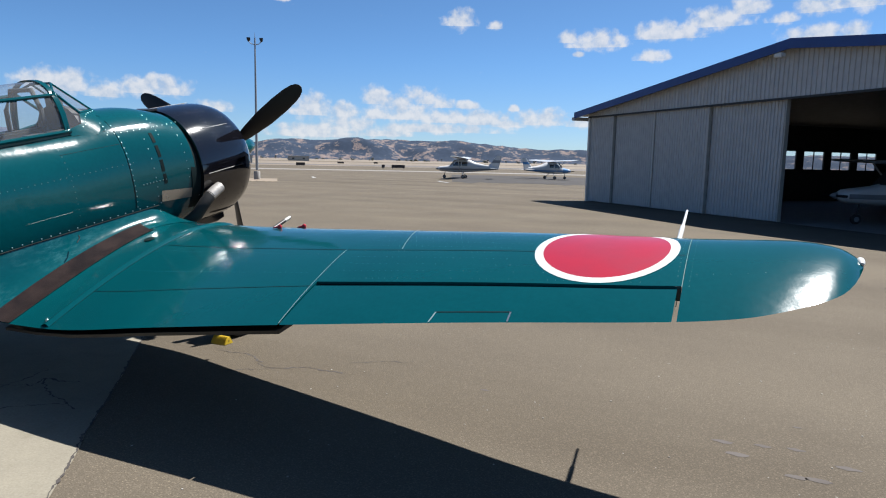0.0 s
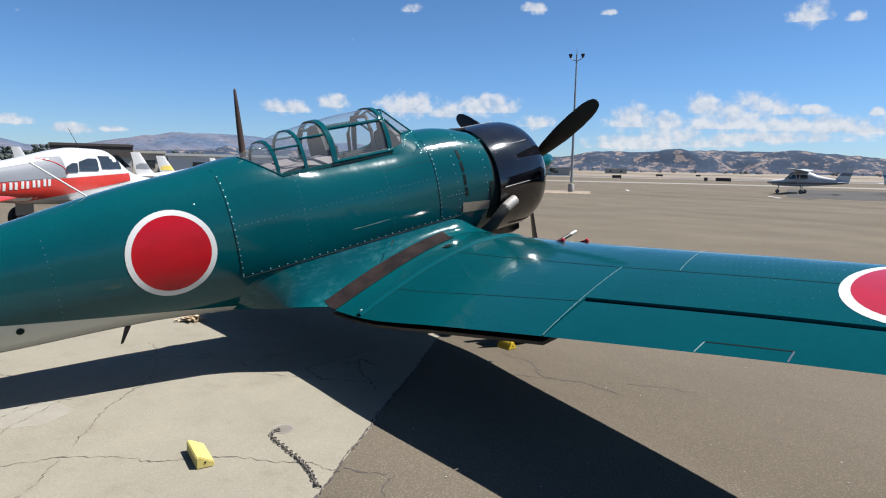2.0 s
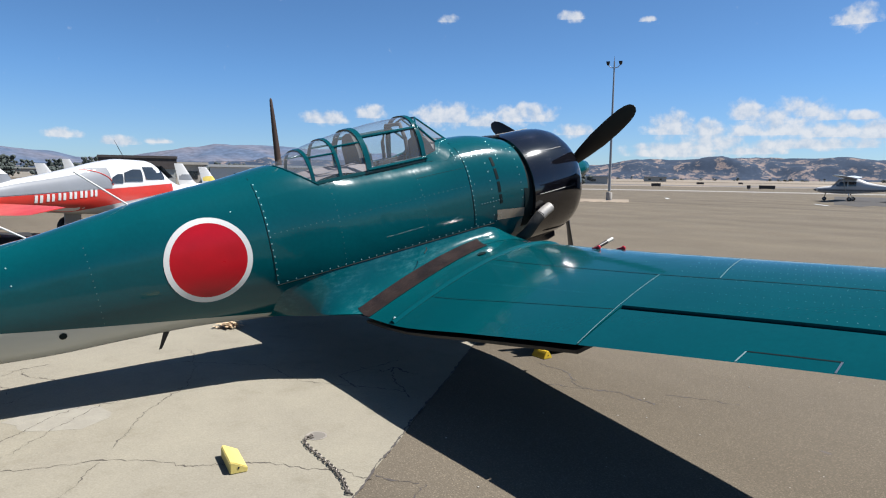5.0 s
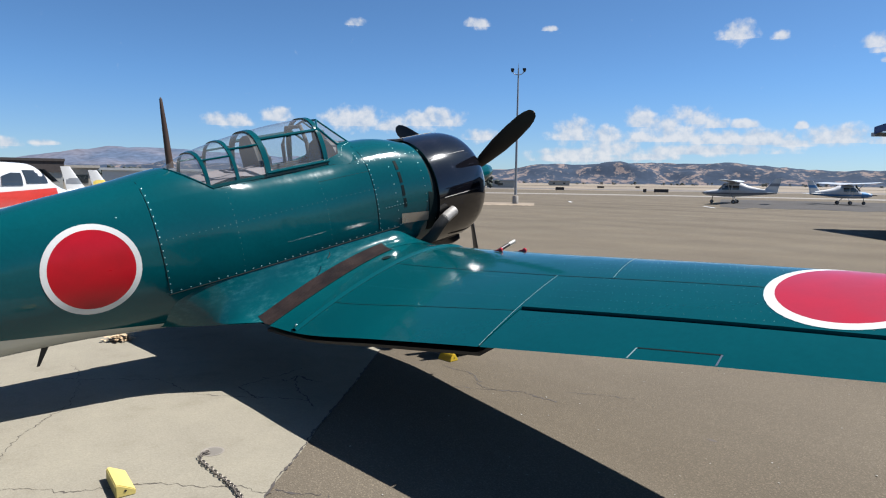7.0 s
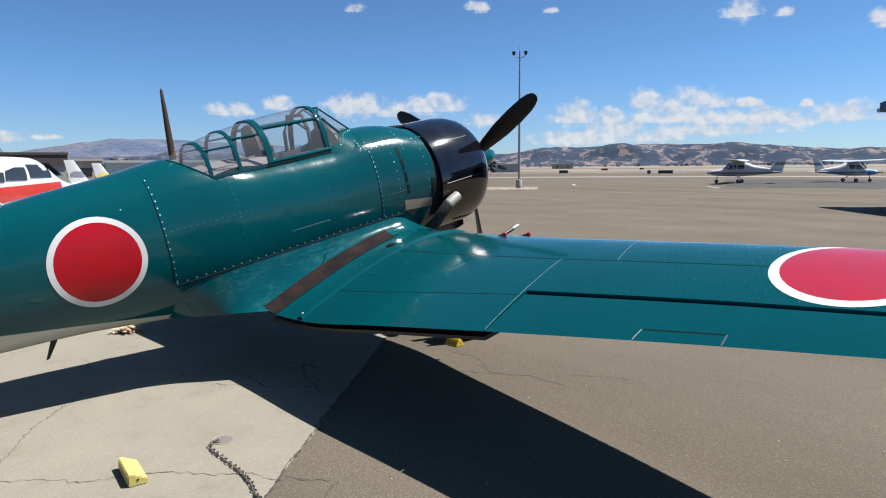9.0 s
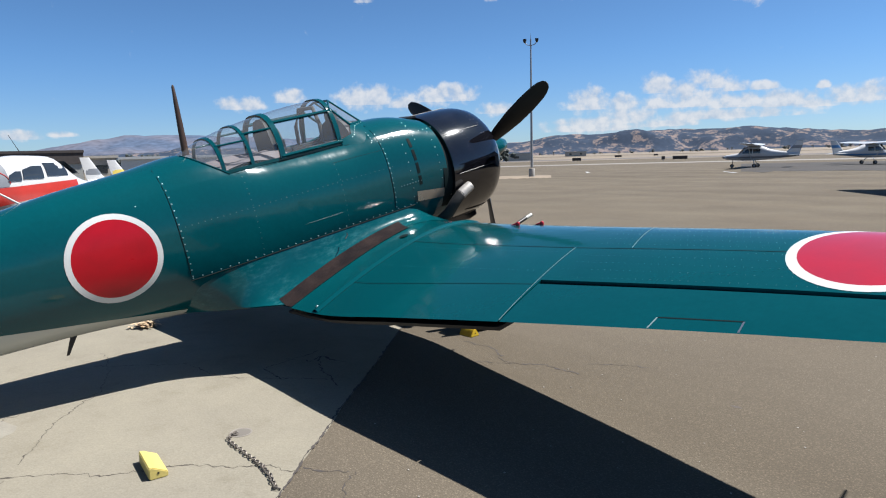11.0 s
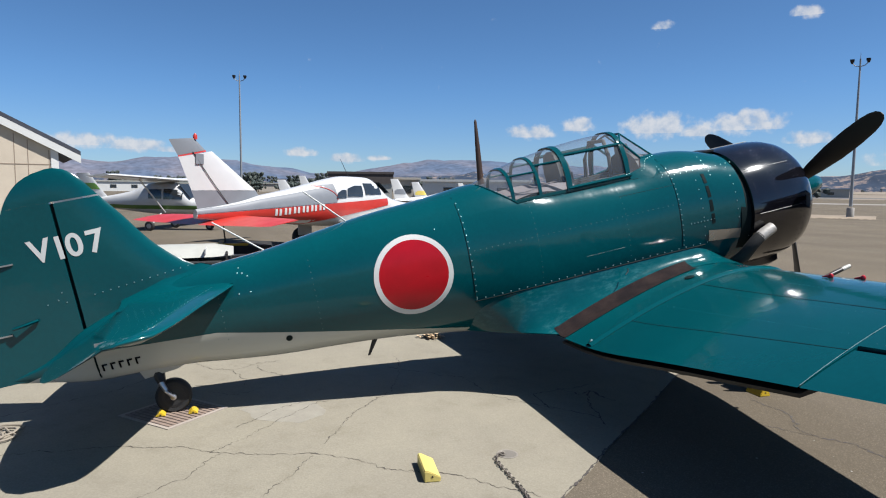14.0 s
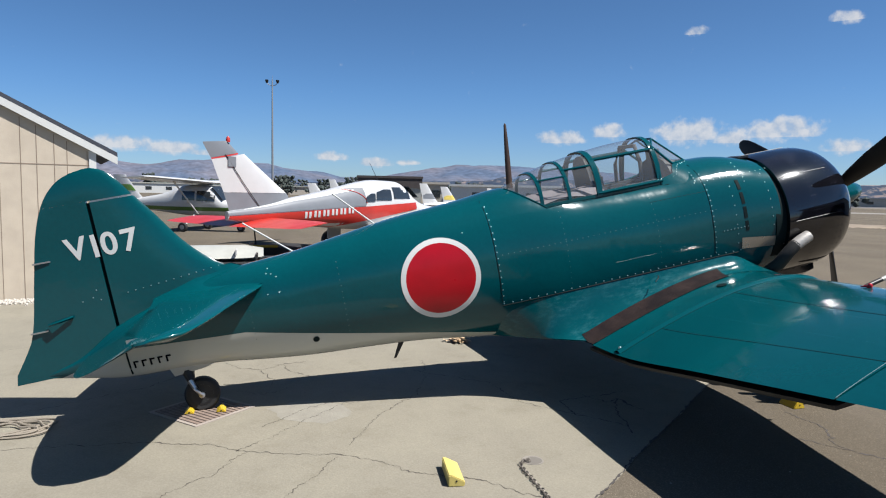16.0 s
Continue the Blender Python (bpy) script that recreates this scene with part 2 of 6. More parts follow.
# ---- the green fighter, in its own frame: y along the axis to the nose, z up, tail wheel's foot at the origin ----
PITCH = 11.5
fighter = thing("fighter_plane", pose(0, 0, 0, PITCH, 0, 0), "glossy green single-engine fighter plane with red discs and black cowling", "airplane")
FS = [-1.15, -0.9, -0.53, 0.0, 0.3, 0.58, 1.1, 1.56, 2.14, 2.74, 3.25, 3.5, 4.0, 4.85, 5.3, 5.6, 6.25]
f_top = smooth_fn(FS, [0.655, 0.73, 0.95, 1.13, 1.21, 1.255, 1.29, 1.35, 1.42, 1.46, 1.505, 1.475, 1.37, 1.355, 1.425, 1.42, 1.275])
f_bot = smooth_fn(FS, [0.61, 0.55, 0.465, 0.43, 0.40, 0.35, 0.27, 0.225, 0.158, 0.05, -0.05, -0.08, -0.09, -0.10, -0.08, -0.06, -0.03])
f_wid = smooth_fn(FS, [0.02, 0.055, 0.12, 0.20, 0.245, 0.28, 0.34, 0.385, 0.43, 0.47, 0.50, 0.515, 0.53, 0.56, 0.58, 0.60, 0.655])
f_mid = smooth_fn([-1.15, 0, 1.5, 3.3, 6.25], [0.64, 0.79, 0.81, 0.71, 0.68])
F_UP, F_LOW = 2.5, 2.05


def hull_x(y, z, out=0.0):
    """Half width of the fuselage at (y, z)."""
    zm = f_mid(y)
    span = (f_top(y) - zm) if z > zm else (zm - f_bot(y))
    s, p = min(abs(z - zm) / span, 0.9999), F_UP if z > zm else F_LOW
    return f_wid(y) * (1 - s ** p) ** (1 / p) + out


def hull_ring(y, n=48):
    zt, zb, w, zm = f_top(y), f_bot(y), f_wid(y), f_mid(y)
    ring = []
    for k in range(n):
        a = 2 * math.pi * k / n
        c, s = math.cos(a), math.sin(a)
        p = 2 / (F_UP if s > 0 else F_LOW)
        x = w * math.copysign(abs(c) ** p, c)
        z = zm + ((zt - zm) if s > 0 else (zm - zb)) * math.copysign(abs(s) ** p, s)
        ring.append((x, y, z))
    return ring


# paint of the fuselage: green above, pale grey belly below a line that falls towards the wing
SCUFFED = GREEN.copy()
SCUFFED.name = "scuffed_green_paint"
nt = SCUFFED.node_tree
at = [n for n in nt.nodes if n.type == "TEX_COORD"][0]
spread, scratch, squeeze = nt.nodes.new("ShaderNodeTexNoise"), nt.nodes.new("ShaderNodeTexNoise"), nt.nodes.new("ShaderNodeMapping")
spread.inputs["Scale"].default_value, spread.inputs["Detail"].default_value = 2.4, 3
scratch.inputs["Scale"].default_value, scratch.inputs["Detail"].default_value, scratch.inputs["Roughness"].default_value = 26, 6, 0.7
squeeze.inputs["Scale"].default_value = (1, 0.35, 1)
nt.links.new(at.outputs["Object"], squeeze.inputs[0])
nt.links.new(at.outputs["Object"], spread.inputs["Vector"])
nt.links.new(squeeze.outputs[0], scratch.inputs["Vector"])
where = nt.nodes.new("ShaderNodeMixRGB")
where.blend_type, where.inputs[0].default_value = "MULTIPLY", 1.0
nt.links.new(ramp(nt, spread.outputs[0], [(0.42, (0, 0, 0)), (0.66, (1, 1, 1))]), where.inputs[1])
nt.links.new(ramp(nt, scratch.outputs[0], [(0.46, (0, 0, 0)), (0.72, (0.5, 0.5, 0.5))]), where.inputs[2])
worn = nt.nodes.new("ShaderNodeMixRGB")
bsdf = nt.nodes["Principled BSDF"]
nt.links.new(where.outputs[0], worn.inputs[0])
nt.links.new(bsdf.inputs["Base Color"].links[0].from_socket, worn.inputs[1])
worn.inputs[2].default_value = (0.045, 0.155, 0.17, 1)
nt.links.new(worn.outputs[0], bsdf.inputs["Base Color"])
HULL = GREEN.copy()
HULL.name = "green_over_grey_paint"
nt = HULL.node_tree
at = [n for n in nt.nodes if n.type == "TEX_COORD"][0]
sep = nt.nodes.new("ShaderNodeSeparateXYZ")
nt.links.new(at.outputs["Object"], sep.inputs[0])


def calc(tree, op, a, b=None, c=None):
    n = tree.nodes.new("ShaderNodeMath")
    n.operation = op
    for i, v in enumerate((a, b, c)):
        if v is None:
            continue
        if isinstance(v, (int, float)):
            n.inputs[i].default_value = v
        else:
            tree.links.new(v, n.inputs[i])
    return n.outputs[0]


edge = calc(nt, "MINIMUM", calc(nt, "MULTIPLY_ADD", sep.outputs[1], -0.06, 0.712), calc(nt, "MULTIPLY_ADD", sep.outputs[1], -0.245, 0.812))
edge = calc(nt, "MINIMUM", edge, calc(nt, "MULTIPLY_ADD", sep.outputs[1], 0.24, 0.85))
below = calc(nt, "LESS_THAN", sep.outputs[2], edge)
behind = calc(nt, "LESS_THAN", sep.outputs[1], 3.35)
bsdf = nt.nodes["Principled BSDF"]
green_link = bsdf.inputs["Base Color"].links[0].from_socket
belly = nt.nodes.new("ShaderNodeMixRGB")
nt.links.new(calc(nt, "MULTIPLY", below, behind), belly.inputs[0])
nt.links.new(green_link, belly.inputs[1])
belly.inputs[2].default_value = (0.42, 0.42, 0.375, 1)
nt.links.new(belly.outputs[0], bsdf.inputs["Base Color"])

hull = loft([hull_ring(y) for y in np.linspace(-1.15, 6.075, 112)])
# opening under the canopy: its rear edge slants down from the spine, its sill runs level
SLANT = Vector((0, 0.78, 1.0)).normalized()
for co, no in (((0, 3.24, 1.503), SLANT), ((0, 0, 1.247), (0, 0, 1)), ((0, 5.06, 0), (0, 1, 0))):
    bmesh.ops.bisect_plane(hull, geom=hull.verts[:] + hull.edges[:] + hull.faces[:], plane_co=co, plane_no=no)
cut = []
for f in hull.faces:
    c = f.calc_center_median()
    if 3.2 < c.y < 5.06 and c.z > 1.247 and (c - Vector((0, 3.24, 1.503))).dot(SLANT) > 0:
        cut.append(f)
bmesh.ops.delete(hull, geom=cut, context="FACES")
part("fuselage", hull, HULL, fighter, "riveted green fuselage with a pale grey belly")

# wing: span stations, leading and trailing edge, thickness
w_le = smooth_fn([0, 1.2, 2.6, 4.3, 5.9, 6.3, 6.57, 6.73, 6.80, 6.83], [6.0, 5.94, 5.73, 5.468, 5.20, 5.17, 5.15, 5.09, 5.02, 4.92])
w_te = smooth_fn([0, 1.2, 3.5, 5.9, 6.2, 6.48, 6.68, 6.77, 6.83], [3.62, 3.62, 3.80, 4.04, 4.11, 4.27, 4.46, 4.66, 4.88])
w_zt = smooth_fn([0, 0.7, 1.2, 2.35, 3.5, 5.0, 5.9, 6.83], [-0.085, -0.075, -0.062, 0.068, 0.19, 0.345, 0.415, 0.50])
w_rise = smooth_fn([0, 1.2, 2.6, 4.3, 5.9, 6.4, 6.7, 6.83], [0.075, 0.075, 0.053, 0.054, 0.070, 0.066, 0.040, 0.006])
w_thick = smooth_fn([0, 1.2, 2.2, 5.9, 6.4, 6.7, 6.83], [0.40, 0.40, 0.335, 0.165, 0.14, 0.10, 0.03])


def foil(t):
    """Upper and lower height of the section over its thickness, t from nose to tail."""
    half = 5 * (0.2969 * math.sqrt(t) - 0.126 * t - 0.3516 * t * t + 0.2843 * t ** 3 - 0.1036 * t ** 4)
    camber = 0.16 * 4 * t * (1 - t) * (1.25 - 0.5 * t)
    return camber + half, camber - half


def wing_at(x, t, upper=True, out=0.0):
    a, b = w_le(abs(x)), w_te(abs(x))
    z = w_zt(abs(x)) + w_rise(abs(x)) * (1 - t)
    u, l = foil(t)
    return Vector((x, a + (b - a) * t, z + w_thick(abs(x)) * (u if upper else l) + (out if upper else -out)))


def chord_of(x, y):
    return (y - w_le(abs(x))) / (w_te(abs(x)) - w_le(abs(x)))


def wing_patch(x0, x1, t0, t1, nx=14, nt_=18):
    rings = []
    for x in np.linspace(x0, x1, nx):
        ts = [t0 + (t1 - t0) * (1 - math.cos(math.pi * k / nt_)) / 2 for k in range(nt_ + 1)]
        up = [wing_at(x, t) for t in ts]
        lo = [wing_at(x, t, False) for t in ts]
        rings.append(up + lo[::-1][0 if t1 < 1 else 1: (len(lo) if t0 > 0 else -1)])
    return loft(rings)


def wing_line(pts, width, out=0.0012):
    """A narrow strip laid on the wing's upper skin along (x, t) points."""
    bm = bmesh.new()
    n = 14
    rows = []
    for (xa, ta), (xb, tb) in zip(pts, pts[1:]):
        for k in range(n + 1):
            f = k / n
            x, t = xa + (xb - xa) * f, ta + (tb - ta) * f
            c = w_le(abs(x)) - w_te(abs(x))
            if abs(xb - xa) < 0.3:
                rows.append((wing_at(x - width / 2, t, out=out), wing_at(x + width / 2, t, out=out)))
            else:
                rows.append((wing_at(x, t - width / c / 2, out=out), wing_at(x, t + width / c / 2, out=out)))
    vs = [(bm.verts.new(a), bm.verts.new(b)) for a, b in rows]
    for a, b in zip(vs, vs[1:]):
        bm.faces.new((a[0], a[1], b[1], b[0]))
    return bm


def dots(points, size, bm=None):
    """Rivet heads: low domes at (place, normal)."""
    bm = bm or bmesh.new()
    for p, nrm in points:
        nrm = Vector(nrm).normalized()
        side = nrm.orthogonal().normalized()
        up = nrm.cross(side)
        ring = [bm.verts.new(Vector(p) + size * (side * math.cos(a) + up * math.sin(a))) for a in (0, 1.047, 2.094, 3.142, 4.189, 5.236)]
        top = bm.verts.new(Vector(p) + nrm * size * 0.55)
        for a, b in zip(ring, ring[1:] + ring[:1]):
            bm.faces.new((a, b, top))
    return bm


def disc_on(place, r0, r1, rings=6, n=48):
    """A round patch between two radii on a curved skin; place(u, v) gives the point."""
    bm = bmesh.new()
    rows = []
    for i in range(rings + 1):
        r = r0 + (r1 - r0) * i / rings
        rows.append([bm.verts.new(place(r * math.cos(2 * math.pi * k / n), r * math.sin(2 * math.pi * k / n))) for k in range(n)])
    for a, b in zip(rows, rows[1:]):
        for k in range(n):
            bm.faces.new((a[k], a[(k + 1) % n], b[(k + 1) % n], b[k]))
    return bm


SCRIBE = material("worn_panel_joint", (0.231, 0.3234, 0.3234), 0.45, 0.4)
PALE_SEAM = material("pale_seam", (0.0462, 0.1232, 0.1232), 0.5)
DARK_LINE = material("panel_gap", (0.003, 0.010, 0.011), 0.7, spec=0.1)
RIVET = material("rivet_heads", (0.1925, 0.3234, 0.3234), 0.3, 0.6)
WING_RED = material("faded_red_paint", (0.33, 0.012, 0.026), 0.30, coat=0.3, second=(0.28, 0.013, 0.029), scale=4)

def fillet_row(y):
    """Section of the wing root fillet at y: its foot on the hull, a control point, its edge on the wing."""
    zi = 0.395 - 0.31 * (max(y - 5.42, 0) / 0.54) ** 1.5
    inner = Vector((hull_x(y, zi, 0.003), y, zi))
    if y > 3.64:
        f = max(y - 5.3, 0) / 0.66
        xo = 0.72 + 0.10 * f * f
        end = wing_at(xo, max(chord_of(xo, y), 0.0), out=0.003)
        ctl = Vector((inner.x + 0.035 + 0.06 * f, y, end.z + 0.03 + 0.02 * f))
    else:
        f = (y - 2.84) / 0.80
        end = Vector((hull_x(2.84, 0.08) + (0.72 - hull_x(2.84, 0.08)) * f ** 0.9, y, 0.08 - 0.14 * f))
        ctl = Vector((hull_x(y, 0.25, 0.012), y, 0.22)).lerp(Vector((inner.x + 0.035, y, end.z + 0.03)), f ** 0.7)
        for p in (inner, ctl, end):
            p.x -= 0.035 * (1 - f) ** 2
    return inner, ctl, end


def wing_skin(x, y):
    """Height of the upper skin near the root, fillet included."""
    z = wing_at(x, min(max(chord_of(x, y), 0.0), 1.0)).z
    inner, ctl, end = fillet_row(y)
    if inner.x < x < end.x:
        lo, hi = 0.0, 1.0
        for _ in range(24):
            u = (lo + hi) / 2
            if inner.x * (1 - u) ** 2 + ctl.x * 2 * u * (1 - u) + end.x * u * u < x:
                lo = u
            else:
                hi = u
        z = max(z, inner.z * (1 - u) ** 2 + ctl.z * 2 * u * (1 - u) + end.z * u * u)
    return z


for s in (1, -1):
    part("wing_root", wing_patch(s * 0.0, s * 1.2, 0, 1), GREEN, fighter)
    part("wing_panel", wing_patch(s * 1.2, s * 3.42, 0, 1), GREEN, fighter)
    part("wing_outer_panel", wing_patch(s * 3.42, s * 5.88, 0, 0.728), GREEN, fighter)
    ail = part("aileron", wing_patch(s * 3.435, s * 5.86, 0.757, 1), GREEN, fighter)
    part("wingtip", wing_patch(s * 5.885, s * 6.829, 0, 1, 28), GREEN, fighter)
    # strip behind the hinge gap, near black so the gap looks shaded
    part("aileron_gap_shade", wing_patch(s * 3.44, s * 5.86, 0.72, 0.765, 10, 4), DARK_LINE, fighter).location = (0, 0, -0.02)
    # trim tab outline on the aileron
    part("trim_tab", wing_line([(s * 4.50, 0.935), (s * 4.97, 0.935)], 0.009), DARK_LINE, ail)
    part("tab_edge", wing_line([(s * 4.50, 0.935), (s * 4.49, 0.995)], 0.010), SCRIBE, ail)
    part("tab_edge", wing_line([(s * 4.97, 0.935), (s * 4.975, 0.995)], 0.010), SILVER, ail)
    # raised cover over the joint of centre section and outer panel
    rows = []
    for k in range(31):
        t = 0.02 + 0.97 * k / 30
        rows.append([wing_at(s * (1.25 + dx), t, out=h) for dx, h in ((-0.07, -0.003), (-0.045, 0.006), (-0.02, 0.018), (0.0, 0.024), (0.018, 0.019), (0.034, 0.006), (0.045, -0.003))])
    part("joint_cover", loft(rows, closed=False, caps=False), GREEN, fighter)
    # dark line added along the cover as its shadow edge
    part("joint_cover_shade", wing_line([(s * 1.299, 0.03), (s * 1.299, 0.985)], 0.005, 0.0025), DARK_LINE, fighter)
    bolt = turned([(0, 0.014), (0.012, 0.013), (0.018, 0.006)], "z", 8)
    bmesh.ops.translate(bolt, vec=wing_at(s * 1.20, 0.965), verts=bolt.verts)
    part("joint_bolt", bolt, SILVER, fighter)
    # panel joints
    for name, pts, wd, mt in (("panel_joint", [(s * 3.37, 0.455), (s * 3.42, 0.99)], 0.006, SCRIBE), ("panel_joint", [(s * 3.68, 0.04), (s * 3.86, 0.44)], 0.005, SCRIBE),
                              ("panel_joint", [(s * 1.26, 0.455), (s * 3.36, 0.455)], 0.006, DARK_LINE),
                              ("panel_joint", [(s * 3.38, 0.455), (s * 5.87, 0.42)], 0.006, DARK_LINE), ("panel_joint", [(s * 1.26, 0.80), (s * 3.40, 0.76)], 0.005, DARK_LINE),
                              ("panel_joint", [(s * 5.882, 0.05), (s * 5.882, 0.74)], 0.004, PALE_SEAM)):
        part(name, wing_line(pts, wd), mt, fighter)
    # rivet rows
    pts = []
    for t in (0.14, 0.21, 0.28, 0.34, 0.40, 0.46, 0.52, 0.58, 0.64, 0.70):
        pts += [(wing_at(s * x, t), (0, 0.1, 1)) for x in np.arange(3.50, 5.85, 0.05)]
    for t in (0.20, 0.32, 0.50, 0.66):
        pts += [(wing_at(s * x, t), (0, 0.1, 1)) for x in np.arange(1.30, 3.3, 0.05)]
    for t in np.arange(0.1, 0.74, 0.045):
        pts += [(wing_at(s * 5.85, t), (0, 0.1, 1)), (wing_at(s * 5.92, t), (0, 0.1, 1))]
    for x in np.arange(5.95, 6.6, 0.09):
        pts += [(wing_at(s * x, 0.62), (0, 0.1, 1))]
    tagged(part("wing_rivets", dots(pts, 0.0024), RIVET, fighter), kind="stuff")
    # insignia on the wing
    cx, cy = s * 5.37, 4.80
    spot = lambda u, v: wing_at(cx + u, chord_of(cx + u, cy + v), out=0.0018)
    disc = part("wing_insignia", disc_on(spot, 0.0, 0.405), WING_RED, fighter, "faded red disc with a white ring")
    part("white_ring", disc_on(spot, 0.405, 0.462, 2), WHITE, disc)
    # flap hanging a little under the trailing edge; its dark colour is the shade there
    rows = []
    for x in np.linspace(0.75, 3.42, 8):
        a, b = wing_at(s * x, 0.80, False), wing_at(s * x, 0.995, False)
        rows.append([a + Vector((0, 0, -0.004)), b + Vector((0, 0, -0.045)), b + Vector((0, 0, -0.07)), a + Vector((0, 0, -0.05))])
    part("flap", loft(rows), DARK, fighter, "lowered split flap, coloured dark for the shade under the wing")
    lamp = turned([(-0.05, 0.012), (-0.02, 0.022), (0.02, 0.022), (0.06, 0.008)], n=12)
    bmesh.ops.translate(lamp, vec=wing_at(s * 6.81, 0.3) + Vector((s * 0.01, 0, -0.01)), verts=lamp.verts)
    part("wingtip_light", lamp, WHITE, fighter, "small clear wingtip light")
    # wing root fillet: hollow from the hull's rivet line down to the wing, running out at the leading edge
    rows = []
    for k in range(44):
        inner, ctl, end = fillet_row(2.84 + (5.965 - 2.84) * k / 43)
        y = inner.y
        row = []
        for j in range(11):
            u = j / 10
            p = inner * (1 - u) ** 2 + ctl * 2 * u * (1 - u) + end * u * u
            row.append((s * p.x, p.y, p.z))
        row += [(s * (end.x - 0.01), end.y, end.z - 0.012), (s * inner.x * 0.35, y, max(end.z - 0.012, f_bot(y) + 0.16))]
        rows.append(row)
    part("wing_fillet", loft(rows), SCUFFED, fighter, "worn green fairing between wing and fuselage")
    # walkway
    bm = bmesh.new()
    grid = []
    for k in range(33):
        f = k / 32
        y = 3.625 + 1.62 * f
        xa, xb = 0.625 - 0.02 * f, 0.835 + 0.12 * f - 0.17 * f * f
        grid.append([bm.verts.new((s * (xa + (xb - xa) * i / 6), y, wing_skin(xa + (xb - xa) * i / 6, y) + 0.005)) for i in range(7)])
    for a, b in zip(grid, grid[1:]):
        for i in range(6):
            bm.faces.new((a[i], a[i + 1], b[i + 1], b[i]))
    part("walkway_strip", bm, WALKWAY, fighter, "dark worn anti-slip walkway strip")
    # edge of the fillet and its fastener row
    rr = [(s * (hull_x(y, 0.40) + 0.003), y, 0.402) for y in np.linspace(2.93, 5.56, 24)]
    part("fillet_edge", tube(rr, 0.006, 5), DARK_LINE, fighter)
    tagged(part("fillet_rivets", dots([((s * (hull_x(y, 0.422) + 0.001), y, 0.422), (s, 0, 0.1)) for y in np.arange(2.95, 5.6, 0.088)], 0.0075), RIVET, fighter), kind="stuff")
    # insignia on the fuselage
    skin = lambda u, v: (s * hull_x(2.374 + u, 0.80 + v, 0.0022), 2.374 + u, 0.80 + v)
    disc = part("fuselage_insignia", disc_on(skin, 0.0, 0.336), RED, fighter, "bright red disc with a white ring")
    part("white_ring", disc_on(skin, 0.336, 0.384, 2), WHITE, disc)
    # frame seams and rivets round the fuselage
    pts = []
    for y0, zs in ((2.95, np.arange(0.44, 1.40, 0.062)), (5.30, np.arange(0.45, 1.30, 0.055)), (5.22, np.arange(1.22, 1.38, 0.03)), (5.56, np.arange(0.5, 1.2, 0.1)), (5.75, np.arange(1.12, 1.33, 0.04)), (5.98, np.arange(0.62, 1.25, 0.09))):
        pts += [((s * hull_x(y0, z, 0.0005), y0, z), (s, 0, (z - 0.7) * 0.9)) for z in zs]
    for y in np.arange(3.55, 6.15, 0.075):
        pts += [((s * hull_x(y, 1.20, 0.0005), y, 1.20), (s, 0, 0.7))] if y > 5.2 else []
    for y in np.arange(5.4, 5.72, 0.04):
        pts += [((s * hull_x(y, 0.66, 0.0005), y, 0.66), (s, 0, 0))]
    for y in np.arange(0.1, 2.8, 0.16):
        pts += [((s * hull_x(y, 1.18, 0.0005), y, 1.18), (s, 0, 0.7))] if y > 2.5 else []
    pts += [((s * hull_x(y, z, 0.0005), y, z), (s, 0, 0.5)) for y, z in ((0.82, 1.16), (0.86, 1.15), (0.84, 1.2), (0.9, 1.12), (0.8, 0.98), (0.9, 0.98))]
    fine = [((s * hull_x(y0, z, 0.0004), y0, z), (s, 0, (z - 0.7) * 0.9)) for y0 in (3.66, 4.66, 1.45, 0.62) for z in np.arange(max(f_bot(y0) + 0.25, 0.48), f_top(y0) - 0.14, 0.055)]
    fine += [((s * hull_x(y, 0.90, 0.0004), y, 0.90), (s, 0, 0.2)) for y in np.arange(3.0, 5.35, 0.06)]
    tagged(part("fine_rivets", dots(fine, 0.0042), PALE_SEAM, fighter), kind="stuff")
    tagged(part("hull_rivets", dots(pts, 0.0075), RIVET, fighter), kind="stuff")
    for y0, za, zb in ((5.285, 0.44, 1.38), (2.935, 0.44, 1.43), (5.20, 1.24, 1.36)):
        rr = [(s * hull_x(y0, z, 0.0), y0, z) for z in np.linspace(za, zb, 14)]
        part("skin_seam", tube(rr, 0.0035 if y0 in (5.285, 2.935) else 0.0009, 4), DARK_LINE, fighter)
    for ya, yb, z in ((4.15, 4.6, 0.585), (4.65, 5.3, 1.10), (3.62, 5.35, 1.235)):
        rr = [(s * hull_x(y, z, -0.001), y, z) for y in np.linspace(ya, yb, 12)]
        part("skin_seam", tube(rr, 0.0018, 4), PALE_SEAM if z < 1 else DARK_LINE, fighter)
    # cooling slots
    for za, zb in ((1.05, 1.15), (0.90, 1.02), (0.75, 0.87), (0.62, 0.72)):
        rows = [[(s * hull_x(5.665 + dy, z, o), 5.665 + dy + 0.03 * (0.9 - z), z) for dy, o in ((-0.018, 0.003), (0.018, 0.003), (0.018, -0.02), (-0.018, -0.02))] for z in np.linspace(za, zb, 5)]
        part("cooling_slot", loft(rows), DARK_LINE, fighter)
    # pale heat shield behind the exhaust
    rows = [[(s * hull_x(y, z, 0.006), y, z) for z in np.linspace(0.43 - 0.10 * (y - 5.6), 0.55 - 0.14 * (y - 5.6), 5)] for y in np.linspace(5.6, 6.18, 8)]
    part("heat_shield", loft(rows, closed=False, caps=False), material("bare_heat_shield", (0.4235, 0.385, 0.3388), 0.28, 0.75, mottle=0.2), fighter, "pale bare heat shield plate")

